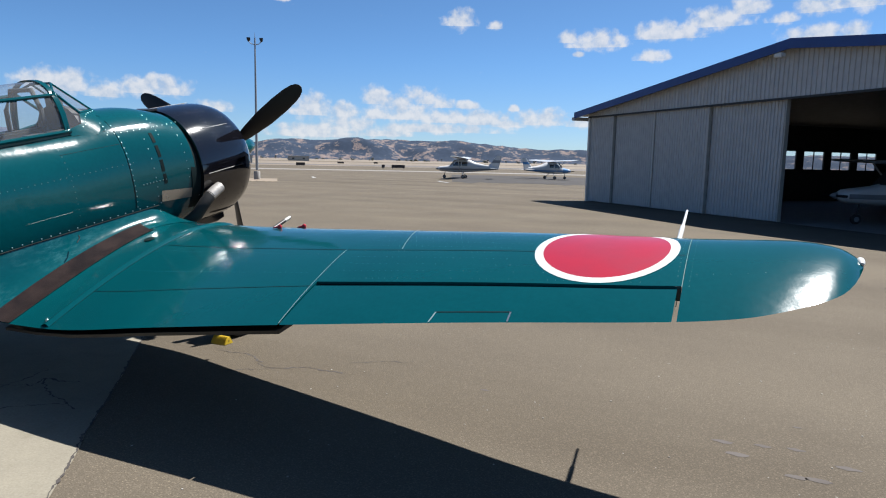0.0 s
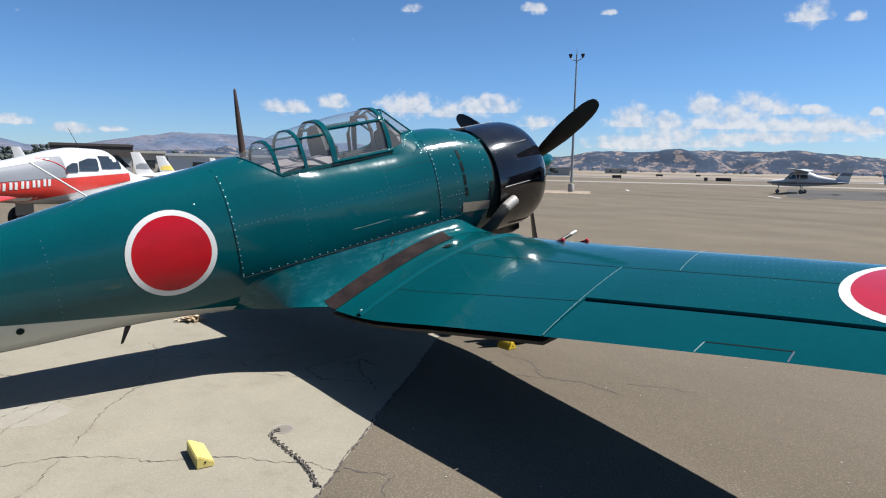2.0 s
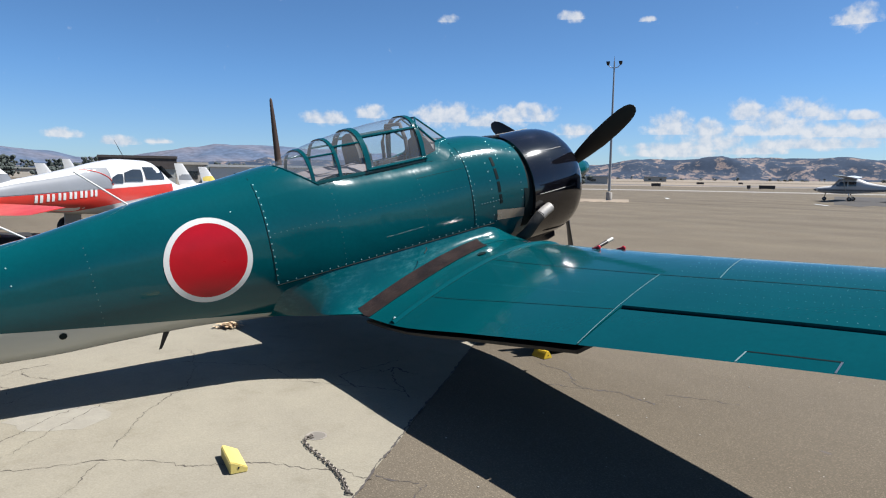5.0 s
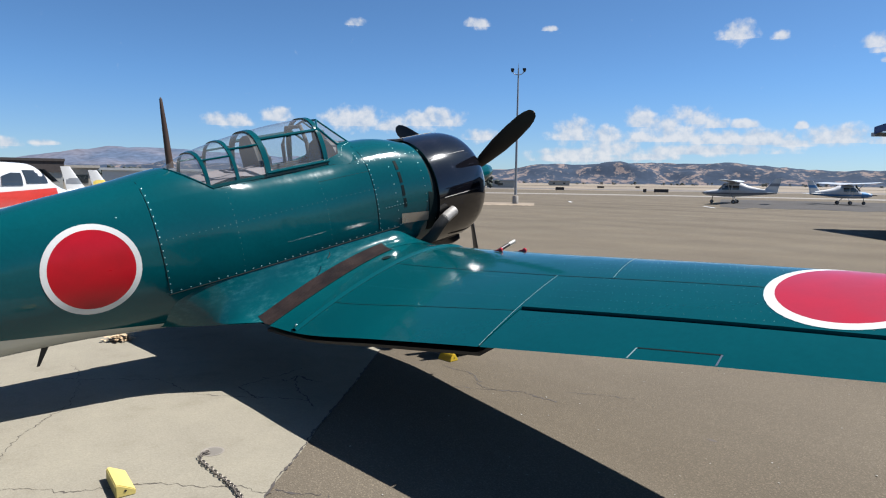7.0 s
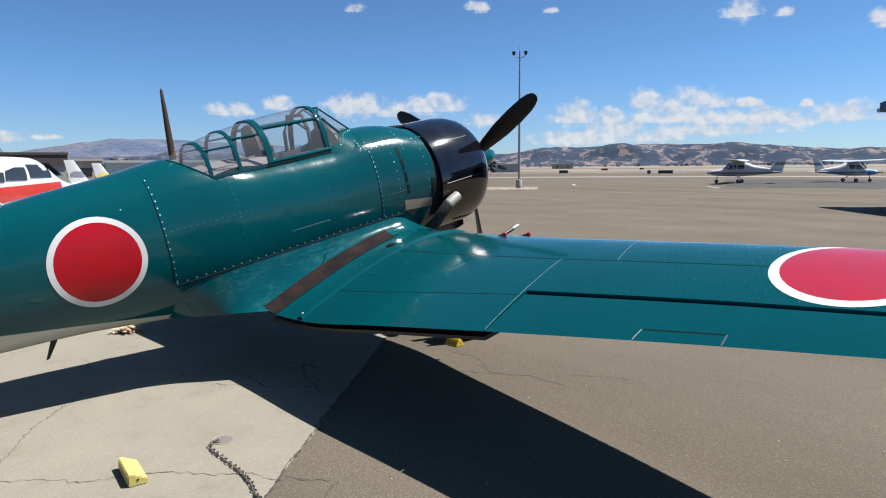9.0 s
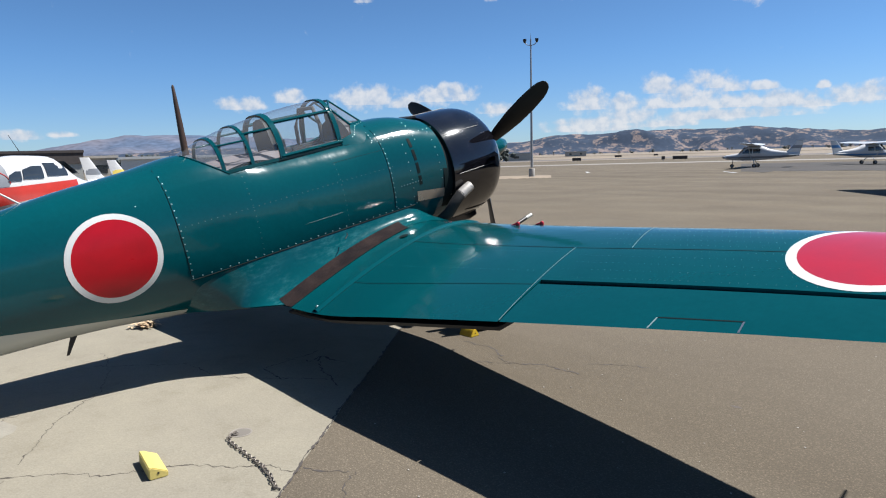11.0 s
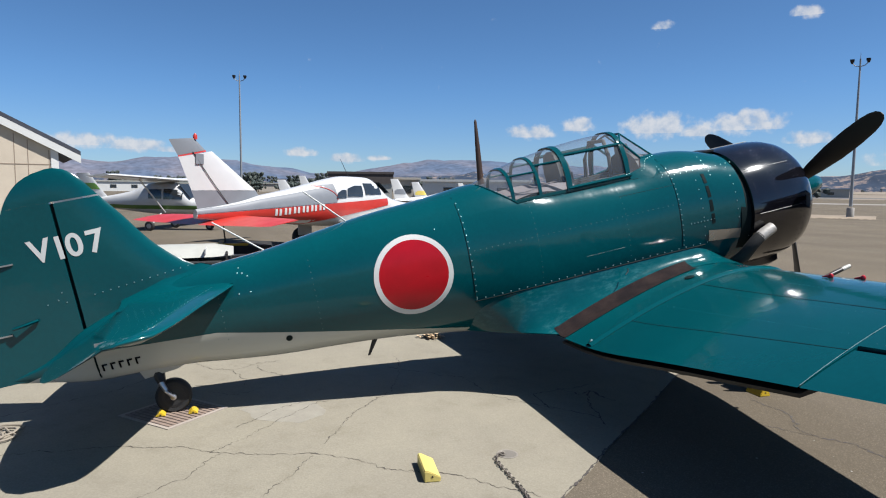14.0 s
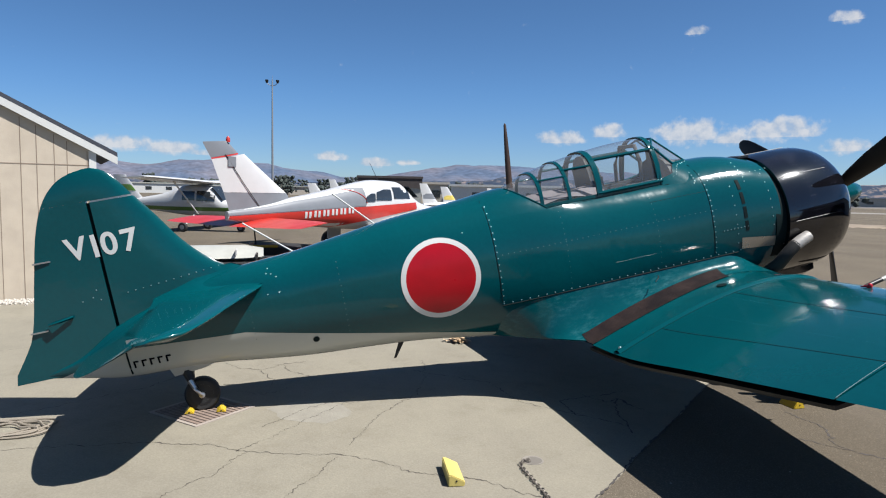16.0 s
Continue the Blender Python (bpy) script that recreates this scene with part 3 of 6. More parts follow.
# small things on the right wing
pin_mat = material("red_pin_paint", (0.4235, 0.0077, 0.0231), 0.4)
for x, y in ((2.20, 5.44), (2.36, 5.60)):
    p = wing_at(x, chord_of(x, y))
    b = turned([(0, 0.018), (0.012, 0.022), (0.03, 0.018), (0.04, 0.006)], "z", 10)
    bmesh.ops.transform(b, matrix=Matrix.Translation(p) @ Matrix.Rotation(radians(25), 4, "Y"), verts=b.verts)
    pin = part("gear_pin", b, pin_mat, fighter, "red landing gear indicator pin")
    tail_pts = [p + Vector((-0.06, -0.02, 0.006)), p + Vector((0, 0, 0.014))]
    part("pin_flag", tube(tail_pts, [0.004, 0.014], 6), pin_mat, pin)
part("gun_barrel", tube([(1.87, 5.72, 0.17), (1.87, 5.94, 0.20)], 0.019, 12), DARK, fighter, "dark gun barrel over the leading edge")
part("gun_sleeve", tube([(1.87, 5.94, 0.20), (1.87, 6.03, 0.211)], 0.0195, 12), GREY_PAINT, fighter)
b = disc_on(lambda u, v: wing_at(1.0 + u, chord_of(1.0 + u, 4.98 + v), out=0.008), 0, 0.048, 2, 20)
part("filler_hole", b, DARK_LINE, fighter)
p0 = wing_at(5.79, 0.02)
part("pitot_tube", tube([p0 + Vector((0, -0.1, -0.02)), p0 + Vector((0, 0.3, 0.0)), p0 + Vector((0, 0.35, 0)), p0 + Vector((0, 0.68, 0.02))], [0.017, 0.017, 0.011, 0.009], 10), WHITE, fighter, "white pitot tube")
b = wing_line([(1.02, 0.17), (1.12, 0.15)], 0.02)
part("red_stencil", b, pin_mat, fighter)
part("step_handle", tube([(0.61, 4.55, 0.375), (0.645, 4.53, 0.36), (0.665, 4.48, 0.335)], 0.005, 6), DARK, fighter)

# tail surfaces
def fin_half(t):
    u, l = foil(t)
    return (u - l) / 2


def fin_ring(z, y0, y1, th, t0=0.0, t1=1.0):
    ts = [t0 + (t1 - t0) * f for f in (0, .06, .15, .3, .5, .75, 1)]
    right = [(th * fin_half(t), y0 + (y1 - y0) * (t - t0) / (t1 - t0), z) for t in ts]
    left = [(-x, y, z_) for x, y, z_ in right]
    return right + left[::-1][(1 if t1 == 1 else 0):(-1 if t0 == 0 else None)]


fin_le = smooth_fn([0.95, 1.25, 1.35, 1.564, 1.895, 2.097, 2.25, 2.33, 2.357], [0.80, 0.54, 0.40, 0.186, -0.033, -0.175, -0.28, -0.37, -0.45])
fin_te = smooth_fn([0.67, 0.8, 0.98, 1.467, 1.855, 2.08, 2.25, 2.33, 2.357], [-1.42, -1.33, -1.22, -1.09, -0.99, -0.90, -0.77, -0.63, -0.5])
fin_wide = lambda z: 0.175 - 0.05 * z
fin_cut = lambda y, z: (y - fin_le(z)) / (fin_te(z) - fin_le(z))
part("fin", loft([fin_ring(z, fin_le(z), -0.505, fin_wide(z), 0, fin_cut(-0.505, z)) for z in np.linspace(0.95, 2.06, 18)]), GREEN, fighter)
rud = part("rudder", loft([fin_ring(z, -0.535, fin_te(z), fin_wide(z), fin_cut(-0.535, z), 1) for z in np.linspace(0.61, 2.0752, 18)]), GREEN, fighter)
part("rudder_horn", loft([fin_ring(z, fin_le(z), fin_te(z), fin_wide(2.07) * (1 - 0.9 * ((z - 2.075) / 0.285) ** 3)) for z in np.linspace(2.0755, 2.356, 14)]), GREEN, rud)


def fin_x(y, z):
    """Half thickness of fin or rudder at (y, z)."""
    return fin_wide(z) * fin_half(min(max(fin_cut(y, z), 0.0), 1.0))


# dark filler between fin and rudder, painted as the gap's shadow
part("rudder_gap_shade", boxes(((-0.012, -0.536, 0.9), (0.012, -0.504, 2.06))), DARK_LINE, fighter)
part("horn_edge", boxes(((-0.030, -0.50, 2.060), (0.031, -0.27, 2.0745)), bevel=0.003), SILVER, rud)
for z in (1.62, 1.03):
    part("tab_gap", boxes(((-0.02, fin_te(z) - 0.012, z - 0.006), (0.02, fin_te(z) + 0.13, z + 0.006))), SILVER, rud)
part("trim_horn", tube([(0.035, -1.05, 1.08), (0.06, -0.98, 1.09), (0.035, -0.85, 1.11)], 0.014, 6), GREEN, rud)
t_le = smooth_fn([0, 0.11, 0.92, 1.55, 1.68, 1.76, 1.80], [0.86, 0.826, 0.549, 0.335, 0.27, 0.18, 0.05])
HINGE = -0.06
e_te = smooth_fn([0.1, 0.9, 1.4, 1.62, 1.74, 1.80], [-0.86, -0.74, -0.56, -0.42, -0.28, -0.12])


def tail_patch(x0, x1, nx=22):
    """Fixed tailplane from the leading edge to the hinge."""
    rings = []
    for x in np.linspace(x0, x1, nx):
        a, ax = t_le(abs(x)), abs(x)
        th = 0.058 * (1 - 0.45 * ax / 1.8) * (1 if ax < 1.7 else max(1 - ((ax - 1.7) / 0.105) ** 2, 0.1) ** 0.5)
        mid = 1.10 - 0.012 * ax - th * 0.5
        fs = [0, 0.02, 0.06, 0.12, 0.2, 0.32, 0.5, 0.7, 0.85, 1]
        h = lambda f: th * min((f / 0.32) ** 0.5, 1) * (1 - 0.22 * max(f - 0.32, 0) / 0.68)
        up = [(x, a + (HINGE - a) * f, mid + h(f)) for f in fs]
        lo = [(x, a + (HINGE - a) * f, mid - h(f)) for f in fs]
        rings.append(up + lo[:0:-1])
    return loft(rings)


def elevator_patch(x0, x1, droop, nx=22):
    """Elevator hanging by droop degrees from the hinge."""
    rings = []
    c, d = math.cos(radians(droop)), math.sin(radians(droop))
    for x in np.linspace(x0, x1, nx):
        ax = abs(x)
        th = 0.042 * (1 - 0.45 * ax / 1.8) * (1 if ax < 1.7 else max(1 - ((ax - 1.7) / 0.105) ** 2, 0.1) ** 0.5)
        mid = 1.10 - 0.012 * ax - 0.029 * (1 - 0.45 * ax / 1.8)
        chord = -(e_te(ax) - HINGE)
        prof = [(-0.03, 0.0), (-0.022, 0.7), (0.0, 1.0), (0.2, 0.86), (0.5, 0.55), (0.8, 0.26), (1.0, 0.07)]
        pts = [(u * chord if u > 0 else u, h * th) for u, h in prof] + [(u * chord if u > 0 else u, -h * th) for u, h in prof[:0:-1]]
        rings.append([(x, HINGE - 0.016 - u * c + w * -d, mid - u * d + w * c) for u, w in pts])
    return loft(rings)


for s in (1, -1):
    part("tailplane", tail_patch(s * 0.0, s * 1.80), GREEN, fighter)
    ele = part("elevator", elevator_patch(s * 0.13, s * 1.80, 24), GREEN, fighter, "drooping green elevator")
    part("hinge_bracket", boxes(((s * 1.66 - 0.008, HINGE - 0.06, 1.05), (s * 1.66 + 0.008, HINGE + 0.05, 1.09))), SILVER, ele)
    tagged(part("elevator_rivets", dots([((s * x, t_le(x) - 0.14, 1.10 - 0.012 * x + 0.058 * (1 - 0.45 * x / 1.8) * (min((0.14 / (t_le(x) - HINGE) / 0.32) ** 0.5, 1) - 0.5)), (0, 0.1, 1)) for x in np.arange(0.4, 1.6, 0.06)], 0.004), RIVET, fighter), kind="stuff")
    # fairing between fin and tailplane with its fasteners
    rows = []
    for k in range(18):
        y = 0.92 - 1.10 * k / 17
        w, h = 0.06 + 0.40 * min(k / 6, 1) ** 0.7, 0.20 * (0.1 + 0.9 * min(k / 6, 1)) * (1 - 0.8 * max(k - 11, 0) / 6)
        rows.append([(s * (0.02 + (w - 0.02) * u ** 1.4), y, 1.098 - 0.01 * u + h * (1 - u) ** 2.3) for u in np.linspace(0, 1, 10)])
    part("tail_fairing", loft(rows, closed=False, caps=False), GREEN, fighter)
    pts = [((s * (fin_x(y, z) + 0.0005), y, z), (s, 0, 0.1)) for y, z in [(0.42 - 0.066 * k, 1.30 - 0.006 * k) for k in range(13)] + [(-0.62, 1.30), (-0.66, 1.24), (-0.75, 1.22), (-0.60, 1.21)]]
    tagged(part("tail_rivets", dots(pts, 0.0065), RIVET, fighter), kind="stuff")
# tail code
def lettering(text, size, m, mat, parent, name):
    cu = bpy.data.curves.new(name, "FONT")
    cu.body, cu.size, cu.extrude, cu.offset = text, size, 0.0008, 0.006
    tmp = bpy.data.objects.new(name, cu)
    scene.collection.objects.link(tmp)
    me = bpy.data.meshes.new_from_object(tmp.evaluated_get(bpy.context.evaluated_depsgraph_get()))
    bpy.data.objects.remove(tmp)
    me.transform(m)
    me.materials.clear()
    me.materials.append(mat)
    for v in me.vertices:
        v.co.x = fin_x(v.co.y, v.co.z) + (0.0022 if v.co.x > m.translation.x else 0.0008)
    ob = new(name, me)
    ob.parent = parent
    return ob


side_on = Matrix(((0, 0, 1, 0), (1, 0, 0, 0), (0, 1, 0, 0), (0, 0, 0, 1)))
for txt, y, t, par in (("V", -0.775, 0.66, rud), ("I", -0.575, 0.60, rud), ("0", -0.492, 0.46, fighter), ("7", -0.325, 0.34, fighter)):
    lettering(txt, 0.275, Matrix.Translation((fin_wide(1.68) * fin_half(t) + 0.0035, y, 1.588)) @ side_on @ Matrix.Rotation(radians(3), 4, "Z"), WHITE, par, "tail_letter")
# registration as plain bars
for k in range(5):
    y = -0.455 + k * 0.069
    rows = [[(hull_x(y + dy, z, 0.003), y + dy, z) for dy in (0, 0.016)] for z in np.linspace(0.553, 0.62, 3)]
    part("marking_bar", loft(rows, closed=False, caps=False), BLACK_PAINT, fighter)
    rows = [[(hull_x(y + dy, z, 0.003), y + dy, z) for dy in (0.016, 0.045)] for z in np.linspace(0.603, 0.62, 2)]
    part("marking_bar", loft(rows, closed=False, caps=False), BLACK_PAINT, fighter)
rr = [(hull_x(-0.49, z, 0.001), -0.49, z) for z in np.linspace(0.5, 0.73, 8)]
part("tail_cone_seam", tube(rr, 0.008, 5), DARK_LINE, fighter)
b = disc_on(lambda u, v: (hull_x(1.14 + u, 0.47 + v, 0.003), 1.14 + u, 0.47 + v), 0, 0.03, 2, 16)
part("drain_hole", b, DARK_LINE, fighter)
part("belly_fin", loft([[(-0.004, 2.02, 0.22), (0.004, 2.02, 0.22), (0.004, 1.95, 0.22), (-0.004, 1.95, 0.22)], [(-0.003, 1.88, 0.03), (0.003, 1.88, 0.03), (0.003, 1.855, 0.03), (-0.003, 1.855, 0.03)]]), DARK, fighter)
# aerial mast
part("aerial_mast", loft([[(0.022 * f * math.cos(a), 3.36 + 0.09 * h + 0.035 * f * math.sin(a), 1.48 + h) for a in np.linspace(0, 2 * math.pi, 10, endpoint=False)] for h, f in ((0, 1), (0.3, 0.8), (0.5, 0.6), (0.64, 0.4), (0.66, 0.15))]),
     material("dark_wood_mast", (0.035, 0.016, 0.008), 0.5), fighter, "dark wooden aerial mast")
# white stays with foot plates on the spine
for y, z, h, dy in ((1.13, 1.235, 0.40, -0.43), (1.955, 1.335, 0.42, -0.38)):
    rod = part("white_stay", tube([(-0.06, y, z + 0.02), (-0.06 - 0.02, y + dy, z + h)], 0.0075, 8), WHITE, fighter, "thin white stay rod with foot plate")
    part("foot_plate", boxes(((-0.11, y - 0.02, z - 0.02), (-0.01, y + 0.10, z + 0.03)), bevel=0.006), WHITE, rod)

# tail wheel
tw = part("tail_wheel", turned([(-0.05, 0.10), (-0.055, 0.135), (-0.03, 0.158), (0.03, 0.158), (0.055, 0.135), (0.05, 0.10)], "x", 36), RUBBER, fighter, "black rubber tail wheel")
tw.matrix_basis = pose(0, 0.032, 0.154)
part("rim", turned([(-0.045, 0.02), (-0.052, 0.10), (0.052, 0.10), (0.045, 0.02)], "x", 24), DARK, tw)
part("hub_cap", turned([(0.04, 0.03), (0.075, 0.026), (0.08, 0.01)], "x", 16), SILVER, tw)
part("tail_strut", tube([(0.085, 0.035, 0.15), (0.09, -0.01, 0.24), (0.07, -0.04, 0.32)], [0.018, 0.022, 0.028], 10), SILVER, fighter, "bright metal tail strut")
part("tail_fork", tube([(0.07, -0.03, 0.31), (0.0, -0.05, 0.40), (0.0, -0.03, 0.5)], [0.035, 0.06, 0.07], 10), DARK, fighter)
part("strut_fairing", loft([[(0.07, 0.26, 0.45), (0.07, -0.20, 0.50), (-0.07, -0.20, 0.50), (-0.07, 0.26, 0.45)], [(0.05, 0.12, 0.40), (0.045, -0.16, 0.38), (-0.045, -0.16, 0.38), (-0.05, 0.12, 0.40)]]), GREY_PAINT, fighter)
# main wheels
for s in (1, -1):
    c = pose(0, 0, 0, PITCH).inverted() @ Vector((s * 1.02, 6.02, 0.336))
    mw = part("main_wheel", turned([(-0.09, 0.18), (-0.11, 0.27), (-0.07, 0.335), (0.07, 0.335), (0.11, 0.27), (0.09, 0.18)], "x", 40), RUBBER, fighter, "black main wheel")
    mw.matrix_basis = Matrix.Translation(c)
    part("wheel_hub", turned([(-0.10, 0.05), (-0.10, 0.18), (0.10, 0.18), (0.10, 0.05)], "x", 24), GREY_PAINT, mw)
    part("gear_leg", tube([c + Vector((-s * 0.14, 0, 0)), c + Vector((-s * 0.12, -0.1, 0.45))], 0.045, 12), GREY_PAINT, fighter)
    part("gear_door", boxes(((c.x + s * 0.13, c.y - 0.2, c.z - 0.1), (c.x + s * 0.15, c.y + 0.2, c.z + 0.42)), bevel=0.004), GREY_PAINT, fighter)

# cowling, propeller, exhaust
AX = 0.66
CX = AX - 0.024
cowl = turned([(6.13, 0.64), (6.14, 0.684), (6.3, 0.698), (6.5, 0.703), (6.7, 0.700), (6.84, 0.686), (6.95, 0.655), (7.03, 0.60), (7.08, 0.535), (7.095, 0.48), (7.07, 0.44), (7.0, 0.42), (6.8, 0.41), (6.5, 0.41)], n=72)
for v in cowl.verts:
    if v.co.y < 6.2:
        v.co.y += 0.05 * v.co.z / 0.7
bmesh.ops.translate(cowl, vec=(0, 0, CX), verts=cowl.verts)
# solid black ring that gives the air gap its shade
ring = turned([(6.0, 0.60), (6.01, 0.64), (6.28, 0.655), (6.30, 0.60)], n=72)
for v in ring.verts:
    v.co.y += 0.05 * v.co.z / 0.7
bmesh.ops.translate(ring, vec=(0, 0, CX), verts=ring.verts)
part("cowling_gap_shade", ring, DARK_LINE, fighter, "black ring for the shaded gap behind the cowling")
cowling = part("cowling", cowl, BLACK_PAINT, fighter, "gloss black engine cowling")
pts = []
for y, r in ((6.46, 0.7025), (6.50, 0.7032), (6.76, 0.6955), (6.82, 0.689), (6.22, 0.692)):
    for a in np.arange(-80, 260, 4.2 if y < 6.7 else 6.5):
        pts.append(((r * math.cos(radians(a)), y, CX + r * math.sin(radians(a))), (math.cos(radians(a)), 0, math.sin(radians(a)))))
for a in (10, 40, 62, 66, 118):
    pts += [((0.702 * math.cos(radians(a)), y, CX + 0.702 * math.sin(radians(a))), (math.cos(radians(a)), 0, math.sin(radians(a)))) for y in np.arange(6.26, 6.7, 0.05)]
for a in (-2, 40, 92):
    part("cowling_seam", tube([(0.7022 * math.cos(radians(a)), y, CX + 0.7022 * math.sin(radians(a))) for y in np.linspace(6.2, 6.78, 9)], 0.003, 4), DARK, cowling)
tagged(part("cowling_rivets", dots(pts, 0.0065), material("dark_rivets", (0.06, 0.06, 0.075), 0.22, 0.8), cowling), kind="stuff")
crank = turned([(6.48, 0.02), (6.5, 0.405), (6.8, 0.36), (6.95, 0.16), (7.2, 0.12)], n=28)
bmesh.ops.translate(crank, vec=(0, 0, AX), verts=crank.verts)
part("engine", crank, DARK, fighter)
spin = turned([(7.12, 0.13), (7.16, 0.165), (7.35, 0.165), (7.6, 0.14), (7.76, 0.08), (7.82, 0.005)], n=32)
bmesh.ops.translate(spin, vec=(0, 0, AX), verts=spin.verts)
part("spinner", spin, GREEN, fighter, "small green propeller spinner")
for ang in (31.5, 151.0, 271.5):
    rings = []
    for r, c, tw_, th in [(0.1, .09, 70, .08), (.25, .12, 60, .07), (.5, .19, 46, .05), (.8, .23, 34, .036), (1.1, .23, 27, .026), (1.32, .205, 23, .02), (1.42, .17, 21, .016), (1.49, .115, 20, .012), (1.52, .04, 20, .008)]:
        q = []
        for k in range(14):
            a = 2 * math.pi * k / 14
            u, w = c / 2 * math.cos(a), th / 2 * math.sin(a)
            tr = radians(tw_)
            q.append((u * math.cos(tr) - w * math.sin(tr), u * math.sin(tr) + w * math.cos(tr), r))
        rings.append(q)
    b = loft(rings)
    bmesh.ops.transform(b, matrix=Matrix.Translation((0, 7.29, AX)) @ Matrix.Rotation(radians(90 - ang), 4, "Y"), verts=b.verts)
    part("propeller_blade", b, DARK, fighter, "dark matt propeller blade")
part("exhaust_pipe", tube([(0.50, 5.90, 0.08), (0.66, 5.96, 0.20), (0.72, 6.05, 0.32), (0.735, 6.14, 0.385)], [0.062, 0.066, 0.064, 0.062], 16), RUBBER, fighter, "sooty black exhaust pipe")
part("exhaust_stack", tube([(0.732, 6.12, 0.372), (0.742, 6.20, 0.412), (0.748, 6.29, 0.445)], [0.062, 0.063, 0.060], 18), material("weathered_exhaust", (0.385, 0.3619, 0.3311), 0.5, 0.3, bump=0.3, bump_scale=30), fighter, "pale weathered exhaust stack")
part("air_scoop", loft([[(x * w, y, z0 + (z1 - z0) * q) for x, q in ((-1, 1), (-1, 0.2), (-0.7, 0), (0.7, 0), (1, 0.2), (1, 1))] for y, w, z0, z1 in ((6.0, 0.18, 0.0, 0.15), (6.25, 0.24, -0.13, 0.1), (6.68, 0.24, -0.15, 0.1), (6.82, 0.22, -0.12, 0.05))]), BLACK_PAINT, fighter, "black air scoop under the cowling")
part("top_intake", boxes(((-0.15, 6.02, 1.318), (0.15, 6.17, 1.345)), bevel=0.01), DARK, fighter)

# canopy: width and crest along the axis
c_top = smooth_fn([3.24, 3.49, 3.70, 4.12, 4.60, 4.87, 5.05], [1.495, 1.585, 1.64, 1.708, 1.752, 1.757, 1.74])
c_wid = smooth_fn([3.24, 3.55, 4.3, 5.05], [0.16, 0.335, 0.375, 0.36])
C_BASE = 1.265


def hoop(y, k0=0, k1=24, n=24, grow=0.0):
    w, h = c_wid(y) + grow, c_top(y) - C_BASE + grow
    pts = []
    for k in range(k0, k1 + 1):
        a = math.pi * k / n
        pts.append((w * math.copysign(abs(math.cos(a)) ** 0.8, math.cos(a)), y, C_BASE + h * math.sin(a) ** 0.85))
    return pts


glass = bpy.data.materials.new("canopy_glass")
glass.use_nodes = True
gt = glass.node_tree
gt.nodes.remove(gt.nodes["Principled BSDF"])
clear, shine, fres, mixs = (gt.nodes.new("ShaderNode" + n) for n in ("BsdfTransparent", "BsdfGlossy", "LayerWeight", "MixShader"))
clear.inputs[0].default_value = (0.86, 0.88, 0.90, 1)
shine.inputs["Roughness"].default_value = 0.06
fres.inputs[0].default_value = 0.5
gt.links.new(calc(gt, "MULTIPLY_ADD", calc(gt, "POWER", fres.outputs["Facing"], 4.5), 0.85, 0.045), mixs.inputs[0])
gt.links.new(clear.outputs[0], mixs.inputs[1])
gt.links.new(shine.outputs[0], mixs.inputs[2])
dust, film_mix = gt.nodes.new("ShaderNodeBsdfDiffuse"), gt.nodes.new("ShaderNodeMixShader")
dust.inputs[0].default_value = (0.75, 0.75, 0.75, 1)
film_mix.inputs[0].default_value = 0.05
gt.links.new(mixs.outputs[0], film_mix.inputs[1])
gt.links.new(dust.outputs[0], film_mix.inputs[2])
gt.links.new(film_mix.outputs[0], gt.nodes["Material Output"].inputs[0])
canopy = part("canopy_rail", boxes(((0.325, 3.5, 1.245), (0.375, 5.25, 1.280)), ((-0.375, 3.5, 1.245), (-0.325, 5.25, 1.280)), bevel=0.006), GREEN, fighter, "green canopy frame rail")
for name, ya, yb in (("rear_glass", 3.25, 3.55), ("rear_glass", 3.55, 3.84), ("rear_glass", 3.84, 4.17), ("sliding_glass", 4.17, 4.88)):
    part(name, loft([hoop(y, grow=-0.006) for y in np.linspace(ya, yb, 7)], closed=False, caps=False), glass, canopy, "clear canopy pane").visible_shadow = False


def band(y, wide, thick, k0=0, k1=24):
    ins, out = (lambda yy: hoop(yy, k0, k1, grow=-0.008)), (lambda yy: hoop(yy, k0, k1, grow=thick))
    a, b, c, d = ins(y - wide / 2), out(y - wide / 2), out(y + wide / 2), ins(y + wide / 2)
    return loft([[p, q, r, s_] for p, q, r, s_ in zip(a, b, c, d)])


for y, wide, thick in ((3.55, 0.034, 0.006), (3.84, 0.034, 0.006), (4.165, 0.058, 0.014), (4.865, 0.05, 0.010)):
    part("canopy_hoop", band(y, wide, thick), GREEN, canopy)


# level bars: a flat strip on each side of the sliding hood, slimmer ones on the rear glazing
def side_bar(s, y0, y1, z, r):
    rows = []
    for y in np.linspace(y0, y1, 9):
        h = c_top(y) - C_BASE
        x = c_wid(y) * max(1 - min(max((z - C_BASE) / h, 0), 1) ** (2 / 0.85), 0.0) ** 0.4
        rows.append((s * x, y, z))
    return tube(rows, r, 8)


for s in (1, -1):
    for y0, y1, z, r in ((4.17, 4.865, 1.622, 0.017), (3.84, 4.165, 1.575, 0.011), (3.55, 3.84, 1.515, 0.010)):
        part("canopy_bar", side_bar(s, y0, y1, z, r), GREEN, canopy)
    part("hood_edge", tube([(s * 0.375, y, 1.285) for y in (4.15, 4.4, 4.65, 4.89)], 0.019, 8), GREEN, canopy)
    part("opening_trim", tube([(s * (hull_x(y, 1.503 - 0.78 * (y - 3.24)) + 0.002), y, 1.503 - 0.78 * (y - 3.24)) for y in np.linspace(3.25, 3.565, 12)], 0.008, 6), GREEN, canopy)
